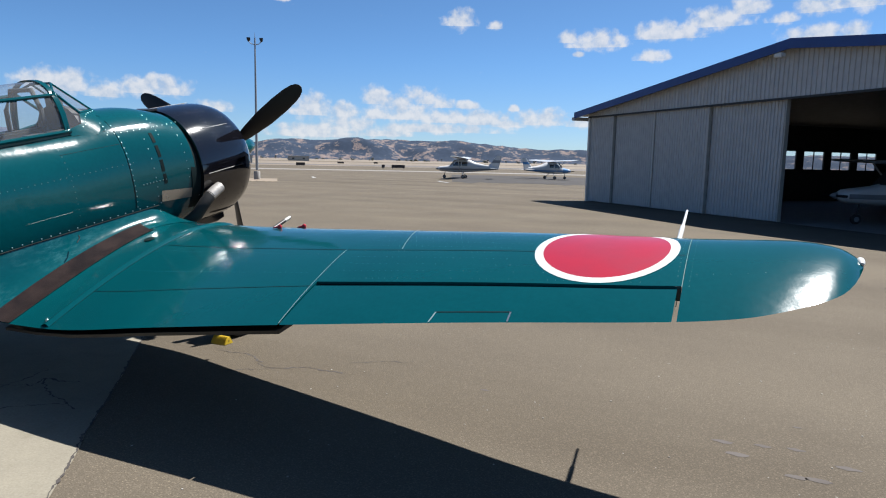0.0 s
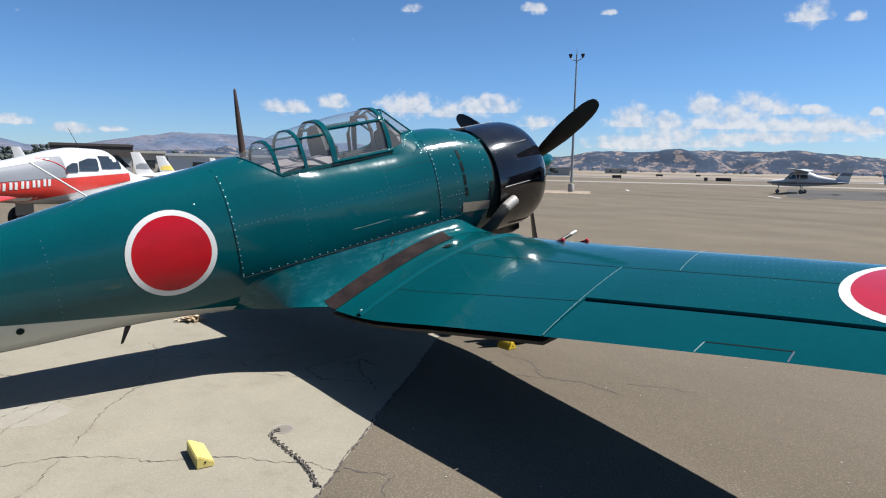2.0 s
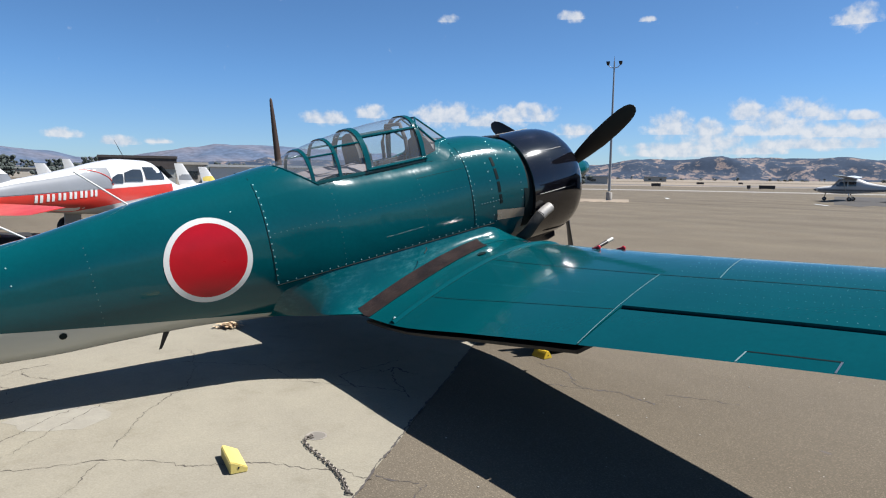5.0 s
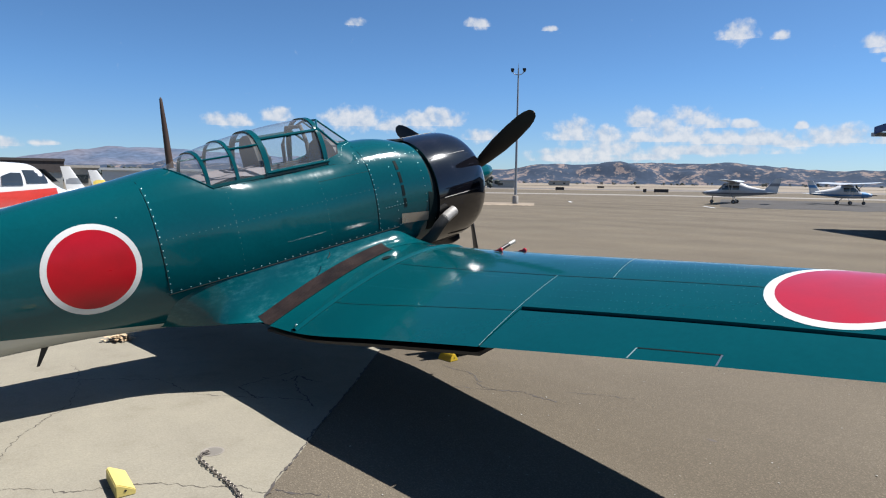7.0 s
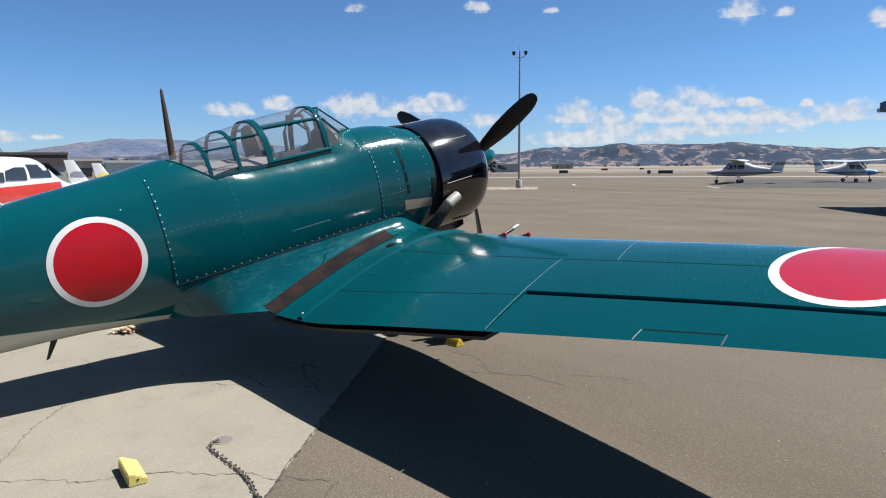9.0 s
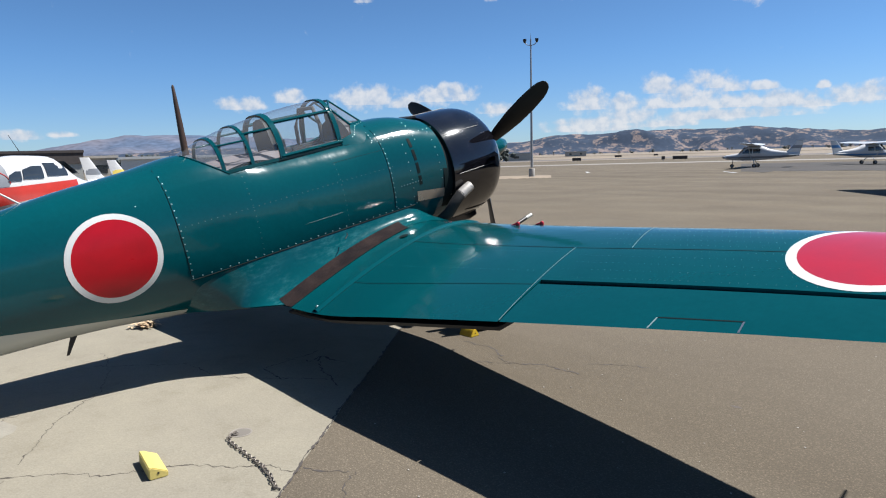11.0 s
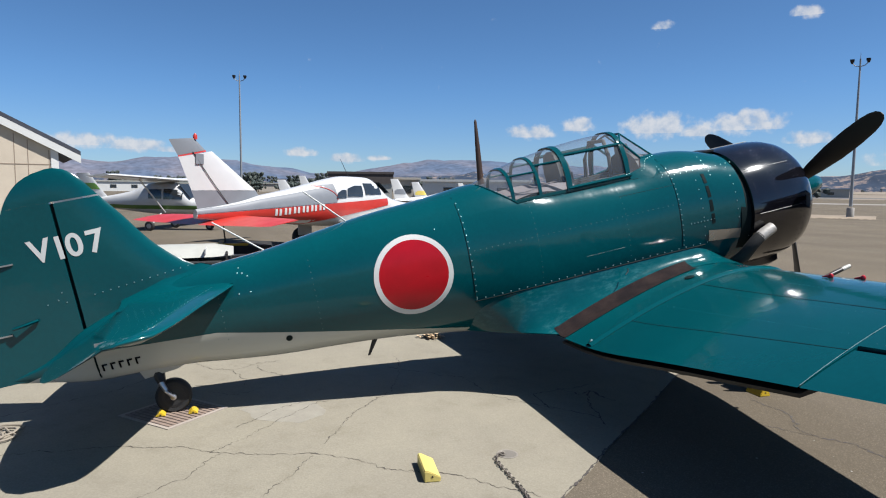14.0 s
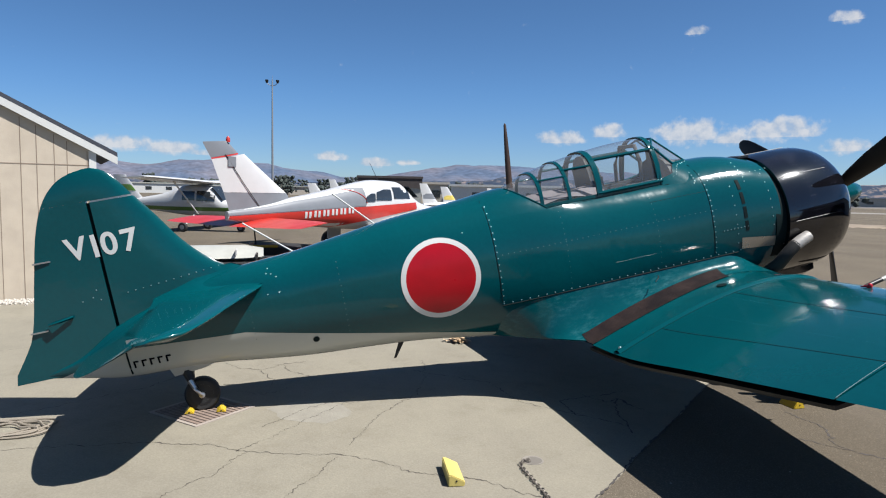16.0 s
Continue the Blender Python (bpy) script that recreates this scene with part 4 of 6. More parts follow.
# windscreen: a flat front pane between slanted facets and low side panes
W_TOP, W_FOOT, W_SHOULDER, W_KNEE, W_SILL, W_HEEL = (0.14, 4.97, 1.722), (0.165, 5.32, 1.432), (0.275, 4.875, 1.645), (0.255, 5.11, 1.43), (0.335, 5.05, 1.335), (0.365, 4.875, 1.30)
flip = lambda p, s: (s * p[0], p[1], p[2])
wind = part("windscreen", loft([[flip(W_TOP, -1), W_TOP], [flip(W_FOOT, -1), W_FOOT]], closed=False, caps=False), glass, canopy, "clear flat windscreen pane")
wind.visible_shadow = False
part("windscreen_top", tube([flip(W_SHOULDER, -1), flip(W_TOP, -1), W_TOP, W_SHOULDER], 0.012, 8), GREEN, canopy)
part("windscreen_foot", tube([flip(W_KNEE, -1), flip(W_FOOT, -1), W_FOOT, W_KNEE], 0.013, 8), GREEN, canopy)
for s in (1, -1):
    top_, foot, shoulder, knee, sill, heel = (flip(p, s) for p in (W_TOP, W_FOOT, W_SHOULDER, W_KNEE, W_SILL, W_HEEL))
    for ring in ([[top_, foot], [shoulder, knee]], [[shoulder, knee], [heel, sill]]):
        q = part("quarter_pane", loft(ring, closed=False, caps=False), glass, canopy, "clear quarter pane")
        q.visible_shadow = False
    part("windscreen_post", tube([top_, foot], 0.010, 6), GREEN, canopy)
    part("windscreen_post", tube([shoulder, knee], 0.014, 6), GREEN, canopy)
    part("windscreen_post", tube([shoulder, (s * 0.345, 4.885, 1.45), heel, (s * 0.372, 4.88, 1.25)], 0.017, 6), GREEN, canopy)
    # green skirt from the panes down to the hull
    rim = [heel, sill, knee, foot]
    low_ = [(s * 0.385, 4.87, 1.20), (s * (hull_x(5.12, 1.22) + 0.004), 5.12, 1.22), (s * (hull_x(5.26, 1.32) + 0.004), 5.26, 1.32), (s * 0.17, 5.40, f_top(5.40) - 0.02)]
    back_ = [(x - s * 0.02, y, z - 0.01) for x, y, z in rim]
    part("windscreen_skirt", loft([[a, b, c] for a, b, c in zip(rim, low_, back_)]), GREEN, canopy)
    tagged(part("skirt_rivets", dots([(Vector(rim[i]).lerp(Vector(low_[i]), 0.25).lerp(Vector(rim[i + 1]).lerp(Vector(low_[i + 1]), 0.25), f) + Vector((s * 0.002, 0, 0.001)), (s, 0.2, 0.5)) for i in range(3) for f in (0.1, 0.35, 0.6, 0.85)], 0.006), RIVET, canopy), kind="stuff")
# cockpit
COCKPIT = material("cockpit_dark", (0.035, 0.037, 0.035), 0.7)
CLOTH = material("grey_deck_cloth", (0.1463, 0.127, 0.127), 0.9, bump=0.6, bump_scale=9)
part("cockpit_tub", loft([[(-0.33, 4.25, 1.27), (0.33, 4.25, 1.27), (0.33, 5.25, 1.27), (-0.33, 5.25, 1.27)], [(-0.33, 4.25, 0.7), (0.33, 4.25, 0.7), (0.33, 5.25, 0.7), (-0.33, 5.25, 0.7)]], caps=False), COCKPIT, fighter)
part("cockpit_floor", boxes(((-0.33, 4.25, 0.68), (0.33, 5.25, 0.70))), COCKPIT, fighter)
deck = loft([[(w * u, y, 1.29 + 0.07 * (1 - u * u) + 0.02 * math.sin(9 * y + 5 * u)) for u in np.linspace(-1, 1, 11)] for y, w in [(yy, min(0.33, 0.17 + 0.55 * (yy - 3.30))) for yy in np.linspace(3.30, 4.28, 14)]], closed=False, caps=False)
part("rear_deck_cover", deck, CLOTH, fighter, "crumpled grey cover on the rear deck")
part("seat_back", boxes(((-0.2, 4.27, 0.8), (0.2, 4.33, 1.45)), bevel=0.02), COCKPIT, fighter)
part("headrest", loft([[(-0.19, 4.20, 1.25), (0.19, 4.20, 1.25), (0.19, 4.34, 1.25), (-0.19, 4.34, 1.25)], [(-0.17, 4.17, 1.52), (0.17, 4.17, 1.52), (0.17, 4.30, 1.52), (-0.17, 4.30, 1.52)], [(-0.11, 4.17, 1.64), (0.11, 4.17, 1.64), (0.11, 4.26, 1.64), (-0.11, 4.26, 1.64)], [(-0.04, 4.18, 1.67), (0.04, 4.18, 1.67), (0.04, 4.24, 1.67), (-0.04, 4.24, 1.67)]]), COCKPIT, fighter, "dark pilot headrest")
part("instrument_panel", loft([[(0.31 * math.cos(a), y, 1.28 + h * math.sin(a)) for a in np.linspace(0, math.pi, 11)] for y, h in ((5.05, 0.24), (5.20, 0.20), (5.36, 0.10))]), COCKPIT, fighter, "dark instrument panel hood")
part("roll_hoop", tube([(-0.27, 4.72, 1.0), (-0.25, 4.74, 1.5), (-0.15, 4.76, 1.68), (0.15, 4.76, 1.68), (0.25, 4.74, 1.5), (0.27, 4.72, 1.0)], 0.022, 8), COCKPIT, fighter)
part("gun_sight", boxes(((-0.05, 5.0, 1.5), (0.05, 5.12, 1.60)), bevel=0.01), COCKPIT, fighter)
for s in (1, -1):
    part("side_console", boxes(((s * 0.265 - 0.065, 4.5, 1.0), (s * 0.265 + 0.065, 5.1, 1.3)), bevel=0.02), COCKPIT, fighter)

# ---- ground ----
def toward(yaw, d, z=0.0):
    """A place d metres off in the bearing yaw, to the left of +y."""
    return (6.3 - d * math.sin(radians(yaw)), 0.5 + d * math.cos(radians(yaw)), z)


# apron: mottled, with grit, tyre streaks and oil spots
nt = ASPHALT.node_tree
b = nt.nodes["Principled BSDF"]
base_in = b.inputs["Base Color"].links[0].from_socket
at = [n for n in nt.nodes if n.type == "TEX_COORD"][0]
turn = nt.nodes.new("ShaderNodeMapping")
turn.inputs["Rotation"].default_value, turn.inputs["Scale"].default_value = (0, 0, radians(-40)), (0.03, 0.35, 1)
nt.links.new(at.outputs["Object"], turn.inputs[0])
streak = nt.nodes.new("ShaderNodeTexNoise")
streak.inputs["Scale"].default_value, streak.inputs["Detail"].default_value = 1.0, 5
nt.links.new(turn.outputs[0], streak.inputs["Vector"])
tone = ramp(nt, streak.outputs[0], [(0.33, (0.80, 0.79, 0.78)), (0.50, (1, 1, 1)), (0.7, (1.08, 1.07, 1.05))])
mul = nt.nodes.new("ShaderNodeMixRGB")
mul.blend_type = "MULTIPLY"
mul.inputs[0].default_value = 1
nt.links.new(base_in, mul.inputs[1])
nt.links.new(tone, mul.inputs[2])
spots = nt.nodes.new("ShaderNodeTexVoronoi")
spots.inputs["Scale"].default_value = 55
nt.links.new(at.outputs["Object"], spots.inputs["Vector"])
grit = ramp(nt, spots.outputs["Distance"], [(0.06, (1.75, 1.7, 1.62)), (0.21, (1.04, 1.04, 1.04)), (0.55, (0.83, 0.83, 0.83))])
mul2 = nt.nodes.new("ShaderNodeMixRGB")
mul2.blend_type = "MULTIPLY"
mul2.inputs[0].default_value = 1.0
nt.links.new(mul.outputs[0], mul2.inputs[1])
nt.links.new(grit, mul2.inputs[2])
nt.links.new(mul2.outputs[0], b.inputs["Base Color"])


nt = CONCRETE.node_tree
b = nt.nodes["Principled BSDF"]
base_in = b.inputs["Base Color"].links[0].from_socket
at = [n for n in nt.nodes if n.type == "TEX_COORD"][0]
stain = nt.nodes.new("ShaderNodeTexNoise")
stain.inputs["Scale"].default_value, stain.inputs["Detail"].default_value, stain.inputs["Roughness"].default_value = 2.6, 9, 0.7
nt.links.new(at.outputs["Object"], stain.inputs["Vector"])
dirt = ramp(nt, stain.outputs[0], [(0.34, (0.88, 0.87, 0.85)), (0.46, (0.98, 0.98, 0.98)), (0.72, (1.06, 1.06, 1.05))])
mul = nt.nodes.new("ShaderNodeMixRGB")
mul.blend_type = "MULTIPLY"
mul.inputs[0].default_value = 1
nt.links.new(base_in, mul.inputs[1])
nt.links.new(dirt, mul.inputs[2])
nt.links.new(mul.outputs[0], b.inputs["Base Color"])


def flat(name, pts, mat, label, category, z=0.0):
    bm = bmesh.new()
    bm.faces.new([bm.verts.new((p[0], p[1], z)) for p in pts])
    return tagged(obj(name, bm, mat, False), label, category, kind="structure")


flat("ground", [(-4500, -4500), (4500, -4500), (4500, 4500), (-4500, 4500)], ASPHALT, "worn grey-brown asphalt apron reaching to the horizon", "ground")
# concrete pad under the tail; its edge runs from the tie-down ring to the main wheel
EDGE, ALONG = Vector((0.76, 0.65, 0)), Vector((-0.65, 0.76, 0))
NEAR = EDGE * 3.665
pad = bmesh.new()
edge_pts = []
for k in range(61):
    s = -9 + 16 * k / 60
    edge_pts.append(NEAR + ALONG * s + EDGE * (0.03 * noise.noise((s * 1.7, 2, 0)) + 0.012 * noise.noise((s * 9, 5, 0))))
edge_pts += [NEAR + ALONG * 7 - EDGE * 11, NEAR - ALONG * 9 - EDGE * 11]
low = [pad.verts.new((p.x, p.y, -0.02)) for p in edge_pts]
top = [pad.verts.new((p.x, p.y, 0.006)) for p in edge_pts]
pad.faces.new(top)
for i in range(len(top)):
    j = (i + 1) % len(top)
    pad.faces.new((low[i], low[j], top[j], top[i]))
pad_ob = tagged(obj("concrete_pad", pad, CONCRETE, False), "pale cracked concrete parking pad beside the asphalt", "pavement", kind="structure")

CRACK = material("crack_shadow", (0.06, 0.05, 0.04), 0.95)
TAR = material("tar_filled_crack", (0.0462, 0.0385, 0.03465), 0.9)


def crack(pts, width, z, jag=0.05, step=0.02):
    """A wandering crack along plan points, as a narrow uneven strip."""
    bm = bmesh.new()
    line = []
    for a, c in zip(pts, pts[1:]):
        a, c = Vector((*a, 0)), Vector((*c, 0))
        n = max(int((c - a).length / step), 1)
        side = Vector((-(c - a).y, (c - a).x, 0)).normalized()
        for k in range(n):
            p = a + (c - a) * k / n
            line.append((p + side * jag * (noise.noise(p * 2.3) + 0.6 * noise.noise(p * 9) + 0.5 * noise.noise(p * 24) + 0.35 * noise.noise(p * 70)), side))
    rows = []
    for p, side in line:
        w = width * 0.62 * (0.15 + 2.4 * abs(noise.noise(p * 13 + Vector((7, 0, 0)))))
        rows.append((bm.verts.new((p.x - side.x * w, p.y - side.y * w, z)), bm.verts.new((p.x + side.x * w, p.y + side.y * w, z))))
    for a, c in zip(rows, rows[1:]):
        bm.faces.new((a[0], a[1], c[1], c[0]))
    return bm


for pts, w in (([(0.70, -1.42), (0.74, -0.37), (0.93, 0.12), (1.12, 0.35), (1.365, 1.11), (1.63, 1.485)], 0.008),
               ([(1.12, 0.35), (0.80, 0.65), (0.11, 1.31), (0.02, 2.0)], 0.006),
               ([(1.18, 1.22), (0.6, 1.5), (0.02, 2.0), (-0.6, 2.3), (-1.4, 2.4)], 0.006),
               ([(0.9, 3.4), (0.4, 3.0), (-0.3, 2.9), (-0.9, 2.2)], 0.009), ([(0.35, 4.2), (0.5, 3.4), (0.9, 3.4), (1.3, 3.7)], 0.012), ([(-2.0, 0.2), (-0.8, -0.6), (0.3, -2.4), (0.9, -4)], 0.006),
               ([(-5, 1), (-3.5, -1.2), (-2.6, -3)], 0.006), ([(1.95, -0.23), (1.72, -0.05), (1.53, 0.16), (1.40, 0.26), (1.22, 0.34), (1.147, 0.445)], 0.007), ([(1.63, 1.485), (1.786, 1.64), (1.88, 1.80), (1.99, 1.97), (2.18, 2.19), (2.29, 2.29), (2.41, 2.43), (2.52, 2.49), (2.62, 2.52), (2.67, 2.60)], 0.010), ([(2.2, 0.5), (1.7, 0.9), (1.365, 1.11)], 0.005),
               ([(-1.66, 0.11), (-1.36, 0.31), (-1.27, 0.54), (-1.48, 0.78), (-1.51, 1.07)], 0.009), ([(-1.28, 0.50), (-0.84, 0.63), (-0.60, 0.65)], 0.008), ([(-0.89, 1.03), (-1.14, 0.82), (-1.42, 0.76)], 0.009),
               ([(-0.5, 0.84), (-0.33, 0.54), (-0.52, 0.26)], 0.008), ([(0.05, 1.2), (0.19, 0.92), (0.49, 0.69), (0.63, 0.54)], 0.008),
               ([(0.34, 3.74), (0.63, 3.85), (0.54, 4.01), (0.93, 4.08)], 0.014), ([(0.54, 4.01), (1.02, 3.74), (1.47, 3.65)], 0.014)):
    part("crack", crack(pts, w, 0.0078), CRACK, pad_ob, smooth=False)
PATCH = material("pale_cement_patch", (0.205, 0.19, 0.155), 0.9, second=(0.18, 0.165, 0.135), scale=7, bump=0.3, bump_scale=60)
bm = bmesh.new()
bm.faces.new([bm.verts.new((0.28 + 0.30 * (1 + 0.3 * noise.noise((k * 0.5, 1, 0))) * math.cos(k * 0.2618) + 0.08 * math.sin(k * 0.2618), 0.98 + 0.36 * (1 + 0.3 * noise.noise((k * 0.5, 7, 0))) * math.sin(k * 0.2618), 0.0072)) for k in range(24)])
part("cement_patch", bm, PATCH, pad_ob, "pale cement repair on the concrete", smooth=False)
part("pad_joint", crack([tuple(p[:2]) for p in edge_pts[0:61:4]], 0.016, 0.0085, 0.02), TAR, pad_ob, smooth=False)
apron_cracks = thing("asphalt_crack", pose(0, 0, 0), "tar-dark wandering crack in the old asphalt", "crack", kind="structure")
for pts, w in (([(1.25, 5.48), (1.65, 5.46), (2.02, 5.23), (2.19, 5.24), (2.42, 5.39), (2.84, 5.37)], 0.018), ([(1.78, 5.00), (2.01, 5.12), (2.19, 5.24)], 0.012), ([(2.71, 5.69), (3.04, 5.92), (3.3, 6.0)], 0.008), ([(2.62, 2.62), (2.81, 2.69), (2.91, 2.81)], 0.012), ([(2.91, 2.81), (3.07, 2.63), (3.4, 2.5)], 0.008), ([(2.9, 2.35), (3.0, 2.1), (3.3, 1.9)], 0.006),
               ([(-2, 16), (4, 14.2), (10, 13.4), (18, 11)], 0.02), ([(-10, 27), (-2, 26), (8, 21)], 0.03), ([(-16, 20), (-12, 32), (-10, 45)], 0.03)):
    part("crack_run", crack(pts, w, 0.002), TAR, apron_cracks, smooth=False)
# oil marks
OIL = material("oil_stain", (0.077, 0.06545, 0.05775), 0.8, spec=0.3)
for x, y, r in ((6.17, 5.38, 0.05), (6.27, 5.19, 0.055), (6.44, 5.43, 0.04), (6.66, 5.47, 0.04), (6.63, 4.99, 0.05), (6.76, 5.0, 0.055), (6.96, 5.29, 0.05), (6.70, 5.94, 0.022), (4.9, 3.9, 0.02), (4.2, 5.6, 0.03)):
    bm = bmesh.new()
    bm.faces.new([bm.verts.new((x + r * (1 + 0.5 * noise.noise((x + k, y, 0))) * 1.6 * math.cos(k * 0.524), y + r * 0.6 * (1 + 0.5 * noise.noise((y + k, x, 3))) * math.sin(k * 0.524), 0.002)) for k in range(12)])
    tagged(obj("oil_spot", bm, OIL, False), "small dark oil spot on the asphalt apron", "stain", "oil spots on the apron", "structure")

# far field: taxiway, dry grass, dark resurfaced parking
def sector(y0, y1, d0, d1, z, wob=0.0, n=24):
    pts = [toward(y0 + (y1 - y0) * k / n, d0 * (1 + wob * noise.noise((k * 0.7, d0, 0)))) for k in range(n + 1)]
    return pts + [toward(y1 - (y1 - y0) * k / n, d1) for k in range(n + 1)]


flat("grass_field", sector(-5, 66, 190, 430, 0, 0.08), DRY_GRASS, "dry tan grass between runway and apron", "grass", 0.02)
flat("far_field", sector(-20, 120, 520, 2600, 0), DRY_GRASS, "dry tan fields at the foot of the hills", "field", 0.03)
flat("taxiway", sector(-5, 68, 118, 128, 0), material("pale_taxiway", (0.19, 0.175, 0.155), 0.9), "pale concrete taxiway across the airfield", "taxiway", 0.012)
flat("runway", sector(-5, 68, 205, 240, 0), material("runway_asphalt", (0.075, 0.070, 0.066), 0.95, scale=0.1), "dark asphalt runway crossing the dry grass", "runway", 0.03)
flat("dark_parking", sector(4, 23.5, 64, 100, 0, 0.1), material("new_asphalt", (0.062, 0.058, 0.055), 0.95, grain=0.4, spec=0.1, scale=0.3), "dark resurfaced aircraft parking", "pavement", 0.012)
flat("grass_patch", sector(38.5, 43, 58, 66, 0, 0.05), DRY_GRASS, "dry weeds at the foot of the light pole", "grass", 0.010)
for yaw, d in ((35.5, 70), (24, 62)):
    a = Vector(toward(yaw, d))
    flat("paint_mark", [a, a + Vector((0.25, 0.2, 0)), a + Vector((-2.2, 3.2, 0)), a + Vector((-2.4, 3.0, 0))], WHITE, "faded white paint line on the apron", "marking", 0.02)

# ---- hills ----
HILL = bpy.data.materials.new("hazed_hill_scrub")
HILL.use_nodes = True
nt = HILL.node_tree
b = nt.nodes["Principled BSDF"]
at = nt.nodes.new("ShaderNodeTexCoord")
n1, n2 = nt.nodes.new("ShaderNodeTexNoise"), nt.nodes.new("ShaderNodeTexNoise")
n1.inputs["Scale"].default_value, n1.inputs["Detail"].default_value, n1.inputs["Roughness"].default_value = 0.017, 9, 0.76
n2.inputs["Scale"].default_value, n2.inputs["Detail"].default_value = 0.05, 4
for n in (n1, n2):
    nt.links.new(at.outputs["Object"], n.inputs["Vector"])
# scrub and dry grass, both shifted blue and pink to carry the haze
trees = ramp(nt, n1.outputs[0], [(0.505, (0.036, 0.052, 0.082)), (0.54, (0.060, 0.074, 0.098)), (0.565, (0.185, 0.150, 0.145)), (0.70, (0.235, 0.186, 0.172))])
mx = nt.nodes.new("ShaderNodeMixRGB")
mx.blend_type = "MULTIPLY"
mx.inputs[0].default_value = 0.4
nt.links.new(trees, mx.inputs[1])
nt.links.new(n2.outputs[0], mx.inputs[2])
nt.links.new(mx.outputs[0], b.inputs["Base Color"])
b.inputs["Roughness"].default_value, b.inputs["Specular IOR Level"].default_value = 1.0, 0.1
# distance haze is mixed into this blue, not the rock's own colour
FAR_HILL = material("hazed_far_range", (0.062, 0.085, 0.130), 1.0, second=(0.105, 0.105, 0.130), scale=0.0032, fine=0.03, grain=0.6, spec=0.1)


def ridge(name, rise, d0, d1, rough, mat, label, y0=-25, y1=125, nx=300, nr=14):
    bm = bmesh.new()
    rows = []
    for i in range(nx + 1):
        yaw = y0 + (y1 - y0) * i / nx
        col = []
        for j in range(nr + 1):
            f = j / nr
            d = d0 + (d1 - d0) * f
            x, y, _ = toward(yaw, d)
            p = Vector((x, y, 0)) * 0.0045
            h = d1 * math.tan(radians(rise(yaw)))
            bump = noise.fractal(p, 0.9, 2.1, 6)
            z = h * (math.sin(f * math.pi / 2) ** 1.2 * (1 + 0.18 * rough * bump) + 0.35 * rough * bump * math.sin(f * math.pi) ** 1.0)
            col.append(bm.verts.new((x, y, max(z, 0) - 2 * (1 - f))))
        rows.append(col)
    for a, c in zip(rows, rows[1:]):
        for j in range(nr):
            bm.faces.new((a[j], a[j + 1], c[j + 1], c[j]))
    return tagged(obj(name, bm, mat), label, "hills", kind="structure")


ridge("backdrop_hills", smooth_fn([-25, 0, 12, 20, 26, 30, 36, 42, 50, 58, 66, 72, 78, 90, 125], [1.0, 1.0, 1.08, 1.38, 1.72, 1.76, 1.62, 1.1, 1.2, 1.2, 1.25, 1.1, 0.8, 0.6, 0.5]), 2990, 3300, 0.8, HILL, "dry golden hills dotted with dark oak scrub, tinted with haze")
ridge("backdrop_mountains", smooth_fn([-25, 45, 52, 58, 64, 68, 72, 74, 78, 81, 83, 85, 88, 92, 96, 99, 102, 125], [0.5, 0.7, 1.2, 1.8, 2.1, 2.2, 2.36, 2.25, 1.65, 1.15, 1.1, 1.5, 1.7, 2.25, 2.2, 1.75, 2.0, 1.6]), 3400, 4300, 0.35, FAR_HILL, "distant mountain range with blue haze in its colour")

# ---- tree belts ----
LEAF = material("far_foliage", (0.042, 0.053, 0.045), 0.9, second=(0.024, 0.033, 0.031), scale=0.4, fine=4, grain=0.3)
TRUNK = material("bark", (0.0924, 0.0693, 0.0539), 0.9)


def clumps(rng, spread, height, n):
    bm = bmesh.new()
    for _ in range(n):
        u = rng.random()
        c = Vector((rng.gauss(0, spread * (1.05 - 0.6 * u)), rng.gauss(0, spread * (1.05 - 0.6 * u)), height * (0.25 + 0.75 * u)))
        r = spread * rng.uniform(0.25, 0.5)
        g = bmesh.ops.create_icosphere(bm, subdivisions=1, radius=r)["verts"]
        for v in g:
            v.co = v.co * (1 + 0.45 * noise.noise(v.co * 3 + c)) + c
    return bm


rng = random.Random(4)


def tree_kind(spread, height):
    t = thing("tree", pose(0, 0, 0), "dark green leafy tree at the airfield edge", "tree", "trees along the airfield edge")
    part("trunk", tube([(0, 0, -0.1), (0.1, 0, height * 0.3), (0, 0.1, height * 0.6)], [0.3, 0.22, 0.1], 7), TRUNK, t)
    part("crown", clumps(rng, spread, height, 26), LEAF, t, smooth=False)
    return t


kinds = [tree_kind(2.6, 6.5), tree_kind(2.0, 8.5), tree_kind(3.2, 5.5)]
spots = [(rng.uniform(71, 99), rng.uniform(235, 330)) for _ in range(150)] + [(rng.uniform(52, 66), rng.uniform(300, 420)) for _ in range(22)] + [(rng.uniform(4, 46), rng.uniform(900, 1500)) for _ in range(60)] + [(43.4, 210), (43.1, 215)]
for i, (yaw, d) in enumerate(spots):
    m = Matrix.Translation(toward(yaw, d)) @ Matrix.Rotation(rng.uniform(0, 6.3), 4, "Z") @ Matrix.Scale(rng.uniform(0.45, 0.8) if yaw > 66 else rng.uniform(0.4, 0.72), 4)
    if i < 3:
        kinds[i].matrix_basis = m
    else:
        copy_thing(kinds[i % 3], Matrix.LocRotScale(m.translation, m.to_quaternion(), None)).scale = m.to_scale()


# ---- light poles ----
POLE = material("galvanised_pole", (0.2772, 0.2849, 0.2926), 0.5, 0.5)
CONC2 = material("pole_footing", (0.2695, 0.2541, 0.231), 0.9)


